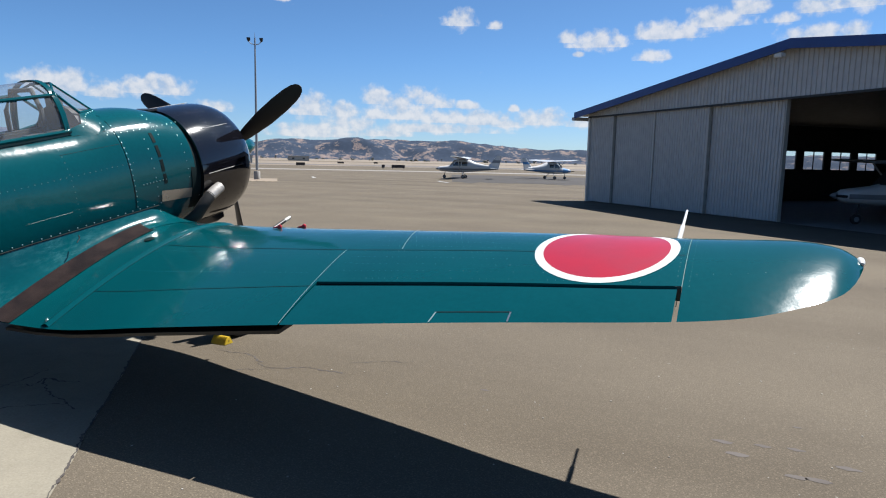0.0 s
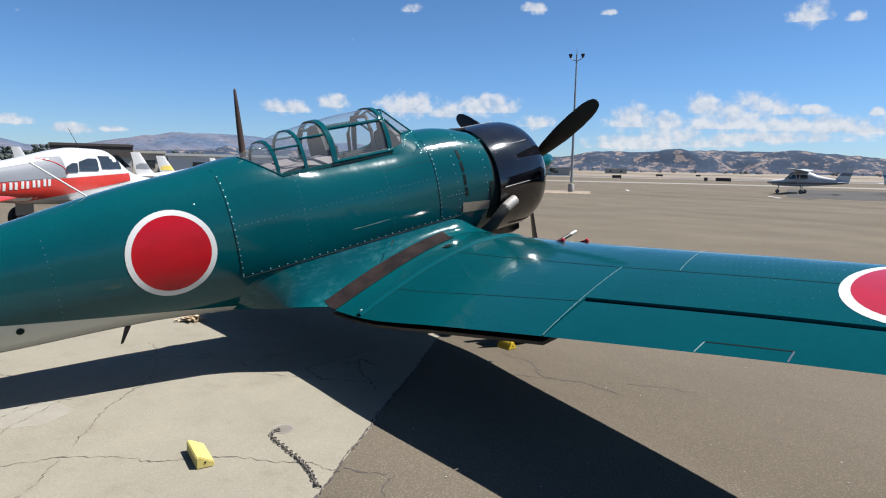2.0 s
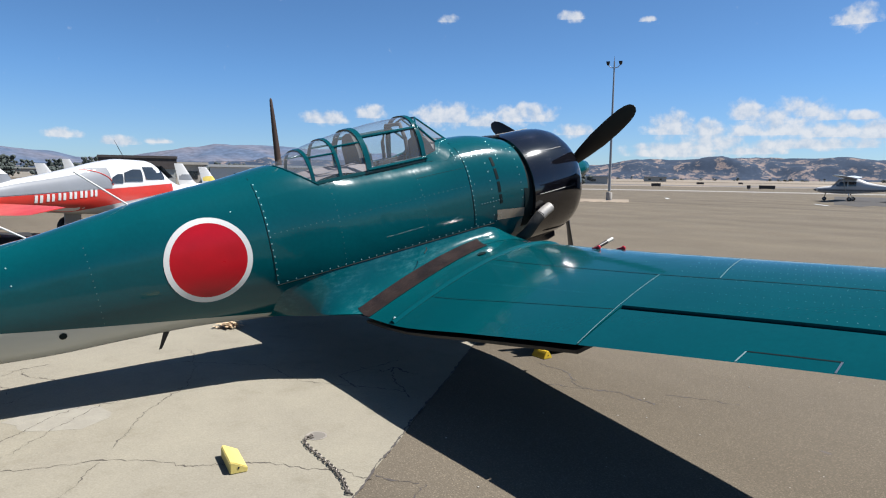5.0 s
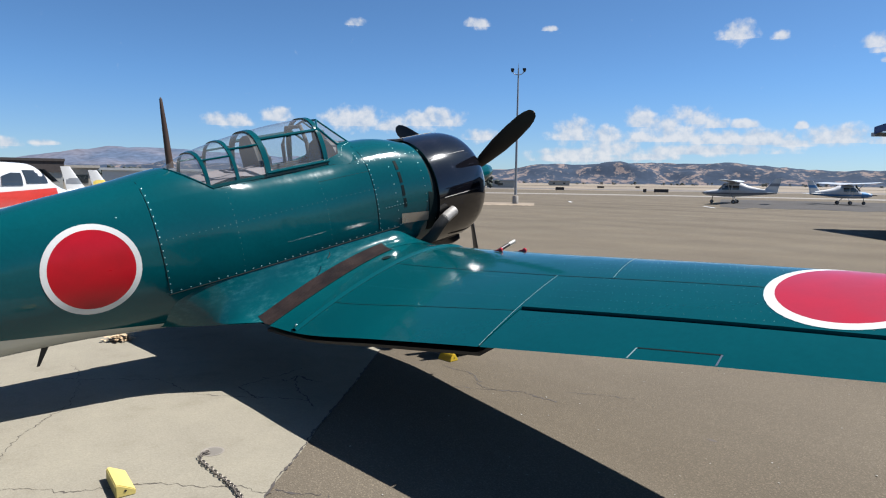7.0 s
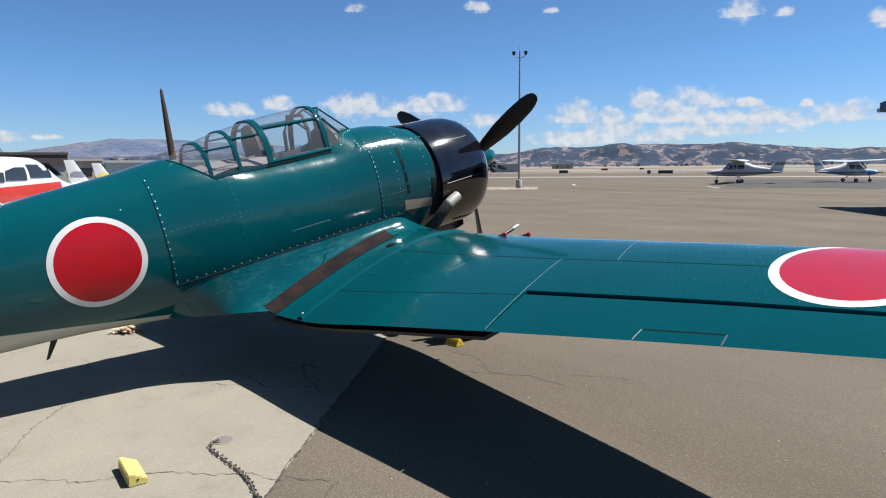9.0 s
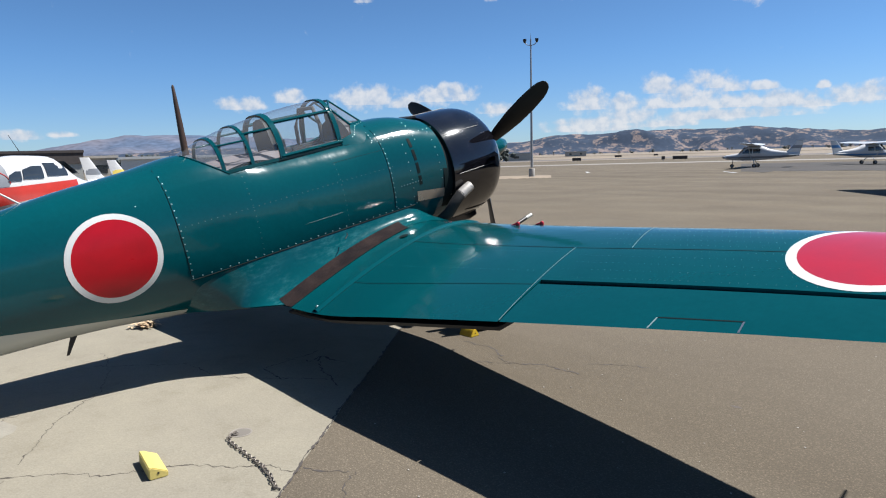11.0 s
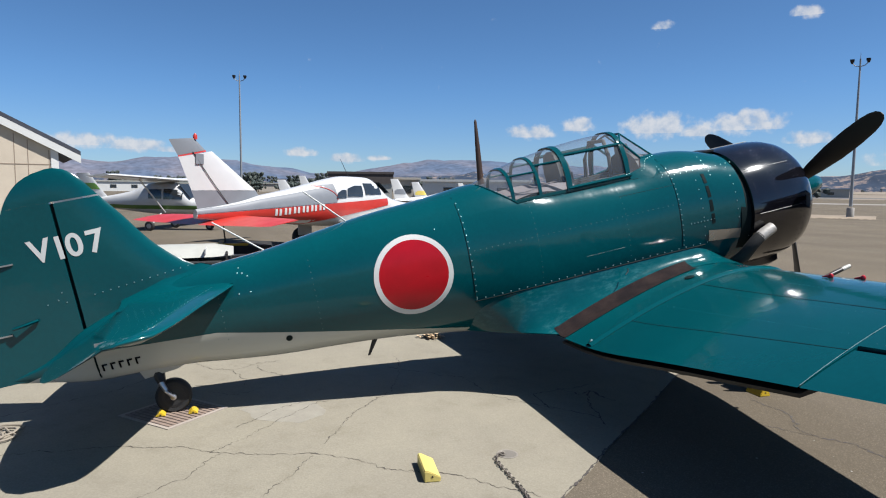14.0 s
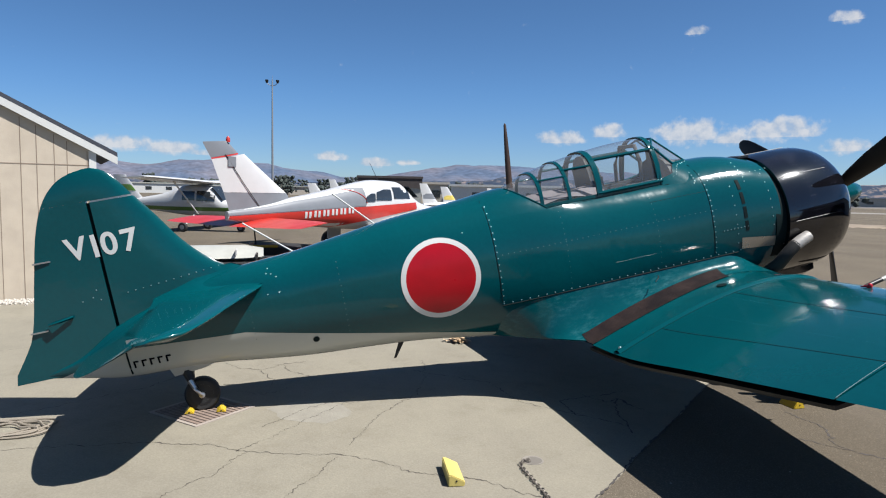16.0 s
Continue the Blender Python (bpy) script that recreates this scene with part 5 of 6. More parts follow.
def light_pole(x, y, h, turn_):
    t = thing("light_pole", pose(x, y, 0, 0, 0, turn_), "tall slim grey apron light pole with twin floodlights", "light pole", "light poles on the apron")
    part("footing", turned([(-0.05, 0.28), (0.70, 0.28), (0.75, 0.25)], "z", 20), CONC2, t)
    part("shaft", tube([(0, 0, 0.85), (0, 0, h * 0.6), (0, 0, h)], [0.125, 0.095, 0.06], 12), POLE, t)
    part("cross_arm", tube([(-0.55, 0, h - 0.30), (-0.34, 0, h - 0.52), (0, 0, h - 0.6), (0.34, 0, h - 0.52), (0.55, 0, h - 0.30)], 0.035, 8), POLE, t)
    for s in (-1, 1):
        part("floodlight", loft([[(s * 0.55 + dx * w, dy * w, h + z) for dx, dy in ((-1, -1), (1, -1), (1, 1), (-1, 1))] for z, w in ((-0.34, 0.07), (-0.2, 0.13), (-0.06, 0.16), (0.0, 0.14))]), DARK, t)
    part("finial", tube([(0, 0, h), (0, 0, h + 0.5)], [0.03, 0.01], 6), POLE, t)


light_pole(-34.0, 48.3, 12.55, 35)
light_pole(-65.6, 1.6, 13.4, 80)

# ---- hangar ----
HW = Vector((9.2, -9.28, 0)).normalized()
HYAW = math.degrees(math.atan2(HW.y, HW.x))
hangar = thing("hangar", pose(-1.449, 36.74, 0, 0, 0, HYAW), "pale grey corrugated hangar with dark blue roof trim", "hangar")
HALF, EAVE, APEX, DEEP = 13.2, 4.72, 6.40, 24.0


def sheet(x0, x1, z0, top, y, thick=0.05, pitch=0.30, deep=0.035):
    """Trapezoid-ribbed sheet between x0 and x1; top(x) is its upper edge."""
    bm = bmesh.new()
    xs, n = [], int(round((x1 - x0) / pitch))
    p = (x1 - x0) / n
    for k in range(n):
        xs += [(x0 + p * k, 0), (x0 + p * (k + 0.62), 0), (x0 + p * (k + 0.70), deep), (x0 + p * (k + 0.92), deep)]
    xs.append((x1, 0))
    lo = [bm.verts.new((x, y - d, z0)) for x, d in xs]
    hi = [bm.verts.new((x, y - d, top(x))) for x, d in xs]
    lo2, hi2 = [bm.verts.new((x, y + thick, z0)) for x, d in xs], [bm.verts.new((x, y + thick, top(x))) for x, d in xs]
    for k in range(len(xs) - 1):
        bm.faces.new((lo[k], lo[k + 1], hi[k + 1], hi[k]))
        bm.faces.new((lo2[k + 1], lo2[k], hi2[k], hi2[k + 1]))
        bm.faces.new((lo[k + 1], lo[k], lo2[k], lo2[k + 1]))
        bm.faces.new((hi[k], hi[k + 1], hi2[k + 1], hi2[k]))
    bm.faces.new((lo[0], hi[0], hi2[0], lo2[0]))
    bm.faces.new((lo[-1], lo2[-1], hi2[-1], hi[-1]))
    return bm


gable = lambda x: EAVE + (APEX - EAVE) * (1 - abs(x - HALF) / HALF)
DOOR_H = 4.55
part("gable_wall", sheet(0.0, 2 * HALF, DOOR_H, gable, 0.0, pitch=0.2), GALVANISED, hangar, smooth=False)
for k, (a, c) in enumerate(((0.0, 2.1), (2.1, 5.4), (5.4, 8.9), (8.9, 12.78))):
    d = part("sliding_door", sheet(a + 0.02, c - 0.02, 0.03, lambda x: DOOR_H + 0.02, 0.10 + 0.12 * (k % 2), pitch=0.16, deep=0.03), GALVANISED, hangar, "pale ribbed sliding hangar door leaf", smooth=False)
    part("door_edge", boxes(((c - 0.02, 0.05, 0.03), (c + 0.015, 0.20, DOOR_H))), GREY_PAINT, d)
part("door_track", boxes(((-0.1, -0.06, DOOR_H - 0.03), (2 * HALF, 0.0, DOOR_H + 0.05))), DARK, hangar)
part("corner_post", boxes(((-0.12, -0.02, 0), (0.0, 0.3, EAVE))), WHITE, hangar)
# walls coloured far darker than the outer sheet, for the dim interior
INSIDE = material("hangar_dim_inside", (0.077, 0.07315, 0.0693), 0.9)
# side wall with a band of windows
W0, WIN, POST = 13.6, 1.75, 0.65
piers = [(0.3, W0)] + [(W0 + (WIN + POST) * k + WIN, W0 + (WIN + POST) * (k + 1)) for k in range(4)] + [(W0 + (WIN + POST) * 4, DEEP)]
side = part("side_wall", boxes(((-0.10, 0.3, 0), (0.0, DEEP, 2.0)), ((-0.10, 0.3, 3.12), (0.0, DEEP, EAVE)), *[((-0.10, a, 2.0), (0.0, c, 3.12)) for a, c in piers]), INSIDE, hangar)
for k in range(4):
    a = W0 + (WIN + POST) * k
    part("window_bar", boxes(((-0.07, a + WIN / 2 - 0.03, 2.0), (-0.03, a + WIN / 2 + 0.03, 3.12))), DARK, side)
    pane = part("window_pane", loft([[(-0.05, a, 2.0), (-0.05, a, 3.12)], [(-0.05, a + WIN, 2.0), (-0.05, a + WIN, 3.12)]], closed=False, caps=False), glass, side)
    pane.visible_shadow = False
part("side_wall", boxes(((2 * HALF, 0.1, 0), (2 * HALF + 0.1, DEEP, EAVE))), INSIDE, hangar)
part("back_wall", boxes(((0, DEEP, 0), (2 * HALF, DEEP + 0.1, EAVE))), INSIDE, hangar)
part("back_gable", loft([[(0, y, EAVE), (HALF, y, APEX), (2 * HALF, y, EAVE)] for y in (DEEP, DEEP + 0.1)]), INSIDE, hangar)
for s in (1, -1):
    rows = []
    for y in (-0.45, DEEP + 0.3):
        e, r = HALF - s * (HALF + 0.8), HALF
        ze = EAVE - 0.8 * (APEX - EAVE) / HALF
        rows.append([(e, y, ze + 0.02), (r, y, APEX + 0.02), (r, y, APEX + 0.16), (e, y, ze + 0.16)])
    part("roof_slope", loft(rows), GALVANISED, hangar)
    rows = [[(HALF - s * (HALF + 0.82), y, EAVE - 0.2 + 0.0), (HALF, y, APEX - 0.16), (HALF, y, APEX + 0.19), (HALF - s * (HALF + 0.82), y, EAVE + 0.13)] for y in (-0.52, -0.45)]
    part("roof_trim", loft(rows), BLUE_TRIM, hangar, "dark blue metal roof edge")
part("gutter_end", boxes(((-1.05, -0.52, EAVE - 0.30), (-0.75, 0.6, EAVE - 0.12)), bevel=0.02), GALVANISED, hangar)
part("security_light", boxes(((12.75, -0.75, 5.95), (13.1, -0.5, 6.1)), bevel=0.03), WHITE, hangar)
flat("hangar_floor", [Vector((-1.449, 36.74, 0)) + HW * a + Vector((-HW.y, HW.x, 0)) * c for a, c in ((0, 0.2), (26.4, 0.2), (26.4, 24), (0, 24))], material("hangar_floor", (0.1694, 0.1617, 0.154), 0.6), "smooth grey hangar floor", "floor", 0.008)

# ---- shed at the tail ----
shed = thing("shed", pose(-7.1, -2.43, 0, 0, 0, 15), "tan wooden shed with white trim and dark roof", "shed")
RISE = 0.536
wall_top = lambda d: 2.68 + RISE * d
DEPTH = 5.0
peak = 3.2
pts = [(0, 0), (0, 2.68), (-peak, wall_top(peak)), (-2 * peak, 2.68), (-2 * peak, 0)]
bm = loft([[(x, y, z) for y, z in pts] for x in (-0.12, 0.0)])
part("gable_wall", bm, TAN_WALL, shed, smooth=False)
part("side_wall", boxes(((-DEPTH, -0.12, 0), (-0.12, 0.0, 2.68))), TAN_WALL, shed)
part("side_wall", boxes(((-DEPTH, -2 * peak, 0), (-0.12, -2 * peak + 0.12, 2.68))), TAN_WALL, shed)
GROOVE = material("siding_groove", (0.2002, 0.154, 0.1155), 0.9)
k = 0
y = -0.12
while y > -2 * peak + 0.1:
    w = 0.012
    h = wall_top(-y) if y > -peak else wall_top(2 * peak + y)
    part("siding_groove", boxes(((0.0, y - w, 0.02), (0.003, y, h - 0.06))), GROOVE, shed)
    y -= (0.32, 0.20, 0.27, 0.24)[k % 4]
    k += 1
part("sheet_joint", boxes(((0.0, -2 * peak, 2.42), (0.004, 0, 2.435))), GROOVE, shed)
part("corner_trim", boxes(((-0.05, -0.10, 0), (0.02, 0.02, 2.70)), bevel=0.004), WHITE, shed)
for s in (1, -1):
    ya, yb = (0.37, -peak) if s == 1 else (-2 * peak - 0.37, -peak)
    za, zb = wall_top(-0.37) + 0.10, wall_top(peak) + 0.10
    part("roof_slope", loft([[(x, ya, za + 0.02), (x, yb, zb + 0.02), (x, yb, zb + 0.10), (x, ya, za + 0.10)] for x in (0.08, -DEPTH - 0.3)]), material("dark_shingles", (0.035, 0.04, 0.055), 0.9, bump=0.5, bump_scale=20), shed, "dark shingle roof")
    part("fascia", loft([[(x, ya, za - 0.12), (x, yb, zb - 0.12), (x, yb, zb + 0.018), (x, ya, za + 0.018)] for x in (0.08, 0.03)]), WHITE, shed, "white painted fascia board")
DOOR_BLUE = material("pale_door", (0.4774, 0.5082, 0.539), 0.4)
door = part("shed_door", boxes(((0.0, -2.75, 0.06), (0.02, -1.82, 2.14)), bevel=0.004), DOOR_BLUE, shed, "pale painted shed door")
part("door_frame", boxes(((0.0, -1.82, 0.0), (0.035, -1.70, 2.26)), ((0.0, -2.87, 0.0), (0.035, -2.75, 2.26)), ((0.0, -2.75, 2.14), (0.035, -1.82, 2.26))), WHITE, shed)
part("door_lock", turned([(0.02, 0.03), (0.06, 0.03), (0.075, 0.012)], "x", 14), SILVER, door).location = (0, -1.92, 1.02)
part("door_lever", tube([(0.02, -1.92, 0.90), (0.07, -1.92, 0.90), (0.075, -2.02, 0.89)], 0.012, 8), SILVER, door)
# gravel at its foot
bm = bmesh.new()
rg = random.Random(2)
for _ in range(1500):
    d = rg.random() * 4 - 0.4
    o = abs(rg.gauss(0.18, 0.16)) + 0.03
    x, y = -7.1 + d * 0.259 + o * 0.966, -2.43 - d * 0.966 + o * 0.259
    r = rg.uniform(0.012, 0.035)
    vs = bmesh.ops.create_icosphere(bm, subdivisions=1, radius=r, matrix=Matrix.Translation((x, y, r * 0.5)))["verts"]
tagged(obj("gravel", bm, material("pale_gravel", (0.4235, 0.385, 0.3311), 0.9, second=(0.2695, 0.2464, 0.2156), scale=40), False), "pale gravel strip along the shed wall", "gravel", kind="stuff")

# ---- other aircraft ----
WHITE_GLOSS = material("aircraft_white", (0.455, 0.455, 0.45), 0.3, mottle=0.05, coat=0.3)
AIR_RED = material("aircraft_red", (0.40, 0.026, 0.018), 0.35, mottle=0.15)
AIR_GREY = material("aircraft_grey", (0.15, 0.16, 0.175), 0.4, mottle=0.1)
AIR_GREEN = material("aircraft_green", (0.0693, 0.1463, 0.0231), 0.4)
AIR_BLUE = material("aircraft_blue", (0.0385, 0.154, 0.3234), 0.4)
PANE = material("dark_pane", (0.02, 0.025, 0.03), 0.08, spec=0.8)


def body_rings(rows, n=20, p=2.4):
    """Sections (y, half width, bottom, top) of a small fuselage."""
    out = []
    for y, w, z0, z1 in rows:
        ring = []
        for k in range(n):
            a = 2 * math.pi * k / n
            c, s = math.cos(a), math.sin(a)
            ring.append((w * math.copysign(abs(c) ** (2 / p), c), y, (z0 + z1) / 2 + (z1 - z0) / 2 * math.copysign(abs(s) ** (2 / p), s)))
        out.append(ring)
    return out


def slab(root_le, root_te, tip_le, tip_te, thick0, thick1, n=8):
    """A flying surface from root to tip."""
    rows = []
    for k in range(n + 1):
        f = k / n
        a, b = Vector(root_le).lerp(Vector(tip_le), f), Vector(root_te).lerp(Vector(tip_te), f)
        th = thick0 + (thick1 - thick0) * f
        if k == n:
            mid = (a + b) / 2
            a, b, th = a.lerp(mid, 0.12), b.lerp(mid, 0.12), th * 0.5
        up = [a.lerp(b, t) + Vector((0, 0, th * (foil(t)[0] - 0.1 * t))) for t in (0, .03, .1, .25, .45, .7, 1)]
        lo = [a.lerp(b, t) + Vector((0, 0, th * foil(t)[1] * 0.8)) for t in (.7, .45, .25, .1, .03)]
        rows.append(up + lo)
    return loft(rows)


def upright(rows, th):
    """A fin: rows of (z, leading y, trailing y) and, where the row slopes, the rise of its leading end."""
    out = []
    for i, (z, a, b, *rise) in enumerate(rows):
        lift = rise[0] if rise else 0.0
        out.append([((1 if k <= 6 else -1) * th * (1 - 0.5 * i / len(rows)) * foil(t)[0] * 0.8 if 0 < k and k != 6 else 0, a + (b - a) * t, z + lift * (1 - t))
                    for k, t in enumerate([0, .05, .15, .3, .5, .75, 1, .75, .5, .3, .15, .05])])
    return loft(out)


def wheel(parent, x, y, r, w, name="wheel"):
    t = part(name, turned([(-w * .5, r * .55), (-w * .55, r * .85), (-w * .3, r), (w * .3, r), (w * .55, r * .85), (w * .5, r * .55)], "x", 24), RUBBER, parent)
    t.location = (x, y, r)
    part("hub", turned([(-w * .56, r * .1), (-w * .56, r * .5), (w * .56, r * .5), (w * .56, r * .1)], "x", 16), AIR_GREY, t)
    return t


def side_panel(rows_fn, ys, z0, z1, out, s):
    """A painted band lying on the fuselage side."""
    return loft([[(s * (rows_fn(y, z) + out), y, z) for z in np.linspace(z0(y), z1(y), 5)] for y in ys], closed=False, caps=False)


# twin-engine low-wing airplane, tail at the origin end, nose along +y
twin = thing("twin_engine_plane", pose(-11.5, -0.35, 0, 0, 0, 42) @ Matrix.Diagonal((1, 1.12, 1, 1)), "white, grey and red twin-engine low-wing plane with a swept fin", "airplane")
tz = smooth_fn([0, 1.2, 1.9, 2.76, 3.85, 4.6, 5.3, 6.25, 6.7, 7.0, 7.6, 9.0], [1.46, 1.64, 1.80, 1.95, 2.17, 2.33, 2.42, 2.40, 2.15, 1.92, 1.66, 1.45])
bz = smooth_fn([0, 1.2, 2.6, 4.0, 5.0, 6.3, 9.0], [1.22, 1.10, 0.98, 0.85, 0.80, 0.80, 0.95])
hw = smooth_fn([0, 1.2, 2.6, 4.0, 5.0, 6.3, 7.6, 9.0], [0.07, 0.22, 0.38, 0.52, 0.60, 0.62, 0.55, 0.15])


def twin_x(y, z):
    m, h = (tz(y) + bz(y)) / 2, (tz(y) - bz(y)) / 2
    return hw(y) * (1 - min(abs(z - m) / h, 0.999) ** 2.4) ** (1 / 2.4)


part("fuselage", loft(body_rings([(y, hw(y), bz(y), tz(y)) for y in np.linspace(0, 9.0, 90)], 64)), WHITE_GLOSS, twin)
for s in (1, -1):
    part("grey_panel", side_panel(twin_x, np.linspace(0.0, 4.45, 24), lambda y: 1.35 + 0.052 * y, lambda y: tz(y) - 0.003 - 0.16 * max(0, (y - 3.6)), 0.012, s), AIR_GREY, twin)
    part("red_stripe", side_panel(twin_x, np.linspace(0.02, 6.9, 36), lambda y: max(bz(y) + 0.03, 1.05 - 0.03 * y + 0.175 * max(y - 3.4, 0)), lambda y: 1.33 + 0.052 * y, 0.014, s), AIR_RED, twin)
    edge_pts_ = [(3.7 + 0.78 * math.sin(f * 1.571), 2.10 - 0.44 * f ** 1.6) for f in np.linspace(0, 1, 12)]
    part("pin_stripe", tube([(s * (twin_x(y, z) + 0.010), y, z) for y, z in edge_pts_], 0.016, 5), AIR_RED, twin)
    for ya, yb, za, zb, lean in ((4.52, 4.86, 1.72, 1.98, 0.10), (4.94, 5.60, 1.76, 2.12, 0.06), (5.70, 6.52, 1.82, 2.20, -0.02)):
        rows = [[(s * (twin_x(y, z) + 0.022), y + lean * (1 - (z - za) / (zb - za)) * (1 if y == ya else 0.3) * -1, z) for z in np.linspace(za, zb - (0.10 if y == ya and ya < 5 else 0), 5)] for y in (ya, (ya + yb) / 2, yb)]
        part("side_window", loft(rows, closed=False, caps=False), PANE, twin, "dark cabin window")
    for k in range(6):
        y = 2.22 + k * 0.305
        for dy in (0.0, 0.135):
            part("registration_bar", side_panel(twin_x, np.linspace(y + dy, y + dy + 0.075, 2), lambda yy: 1.235 + 0.024 * k, lambda yy: 1.425 + 0.024 * k, 0.022, s), WHITE_GLOSS, twin)
    part("wing", slab((s * 0.4, 6.5, 0.95), (s * 0.4, 4.7, 0.95), (s * 5.3, 6.0, 1.35), (s * 5.3, 4.9, 1.35), 0.16, 0.09), WHITE_GLOSS, twin)
    part("engine_nacelle", loft(body_rings([(4.6, .12, .95, 1.2), (5.4, .36, .82, 1.36), (6.6, .42, .78, 1.42), (7.3, .36, .85, 1.36), (7.5, .2, .98, 1.25)], 18)), WHITE_GLOSS, twin).location = (s * 1.75, 0, 0)
    part("tip_tank", loft(body_rings([(4.2, .03, 1.3, 1.36), (4.9, .2, 1.15, 1.55), (6.0, .24, 1.12, 1.6), (6.9, .12, 1.25, 1.48), (7.1, .02, 1.34, 1.38)], 16)), WHITE_GLOSS, twin).location = (s * 5.35, 0, 0)
    part("tailplane", slab((s * 0.08, 1.40, 1.25), (s * 0.08, 0.0, 1.08), (s * 2.6, 0.95, 1.25), (s * 2.6, -0.02, 1.12), 0.08, 0.05), AIR_RED, twin, "sun-faded red tailplane")
    wheel(twin, s * 1.75, 5.2, 0.33, 0.2, "main_wheel")
    part("gear_leg", tube([(s * 1.75 - s * 0.15, 5.2, 0.33), (s * 1.7, 5.25, 1.0)], 0.05, 8), AIR_GREY, twin)
    part("gear_door", boxes(((s * 1.55 - 0.01, 4.9, 0.42), (s * 1.55 + 0.01, 5.5, 0.9))), WHITE_GLOSS, twin)
wheel(twin, 0, 8.1, 0.24, 0.15, "nose_wheel")
part("nose_leg", tube([(0, 8.1, 0.24), (0, 8.0, 1.0)], 0.04, 8), AIR_GREY, twin)
fin = part("fin", upright([(1.30, 2.2, 0.10), (1.60, 2.12, 0.04), (1.95, 1.86, -0.08)], 0.16), AIR_GREY, twin, "grey lower fin")
part("fin_upper", upright([(1.954, 1.85, -0.08), (2.78, 0.52, -0.40, 0.19)], 0.12), WHITE_GLOSS, fin)
part("red_band", upright([(2.782, 0.36, -0.40, 0.17), (2.815, 0.335, -0.415, 0.17)], 0.085), AIR_RED, fin)
part("fin_cap", upright([(2.817, 0.33, -0.416, 0.17), (3.16, 0.05, -0.62, 0.09), (3.20, 0.0, -0.63, 0.07)], 0.075), AIR_GREY, fin)
part("rudder_gap", tube([(0.050, -0.05, 2.92), (0.062, 0.42, 2.25), (0.075, 1.05, 1.42)], 0.010, 5), DARK, fin)
# grey patch drawn as the shadow of the rudder counterweight
part("counterweight_shadow", boxes(((0.045, 0.02, 2.62), (0.062, 0.24, 2.88))), AIR_GREY, fin)
part("beacon", turned([(3.27, 0.05), (3.36, 0.05), (3.42, 0.02)], "z", 12), AIR_RED, fin).location = (0, 0.06, -0.03)
part("windscreen", loft([[(0.45 * c_, 6.62, 2.24), (0.5 * c_, 7.15, 1.84)] for c_ in (-1, -0.5, 0, 0.5, 1)], closed=False, caps=False), PANE, twin)
part("whip_aerial", tube([(0.1, 5.5, 2.40), (0.1, 5.1, 2.98)], [0.012, 0.005], 6), DARK, twin)
part("tail_stand", tube([(0.0, 0.8, 1.1), (-0.1, 1.0, 0.02)], 0.02, 6), DARK, twin)


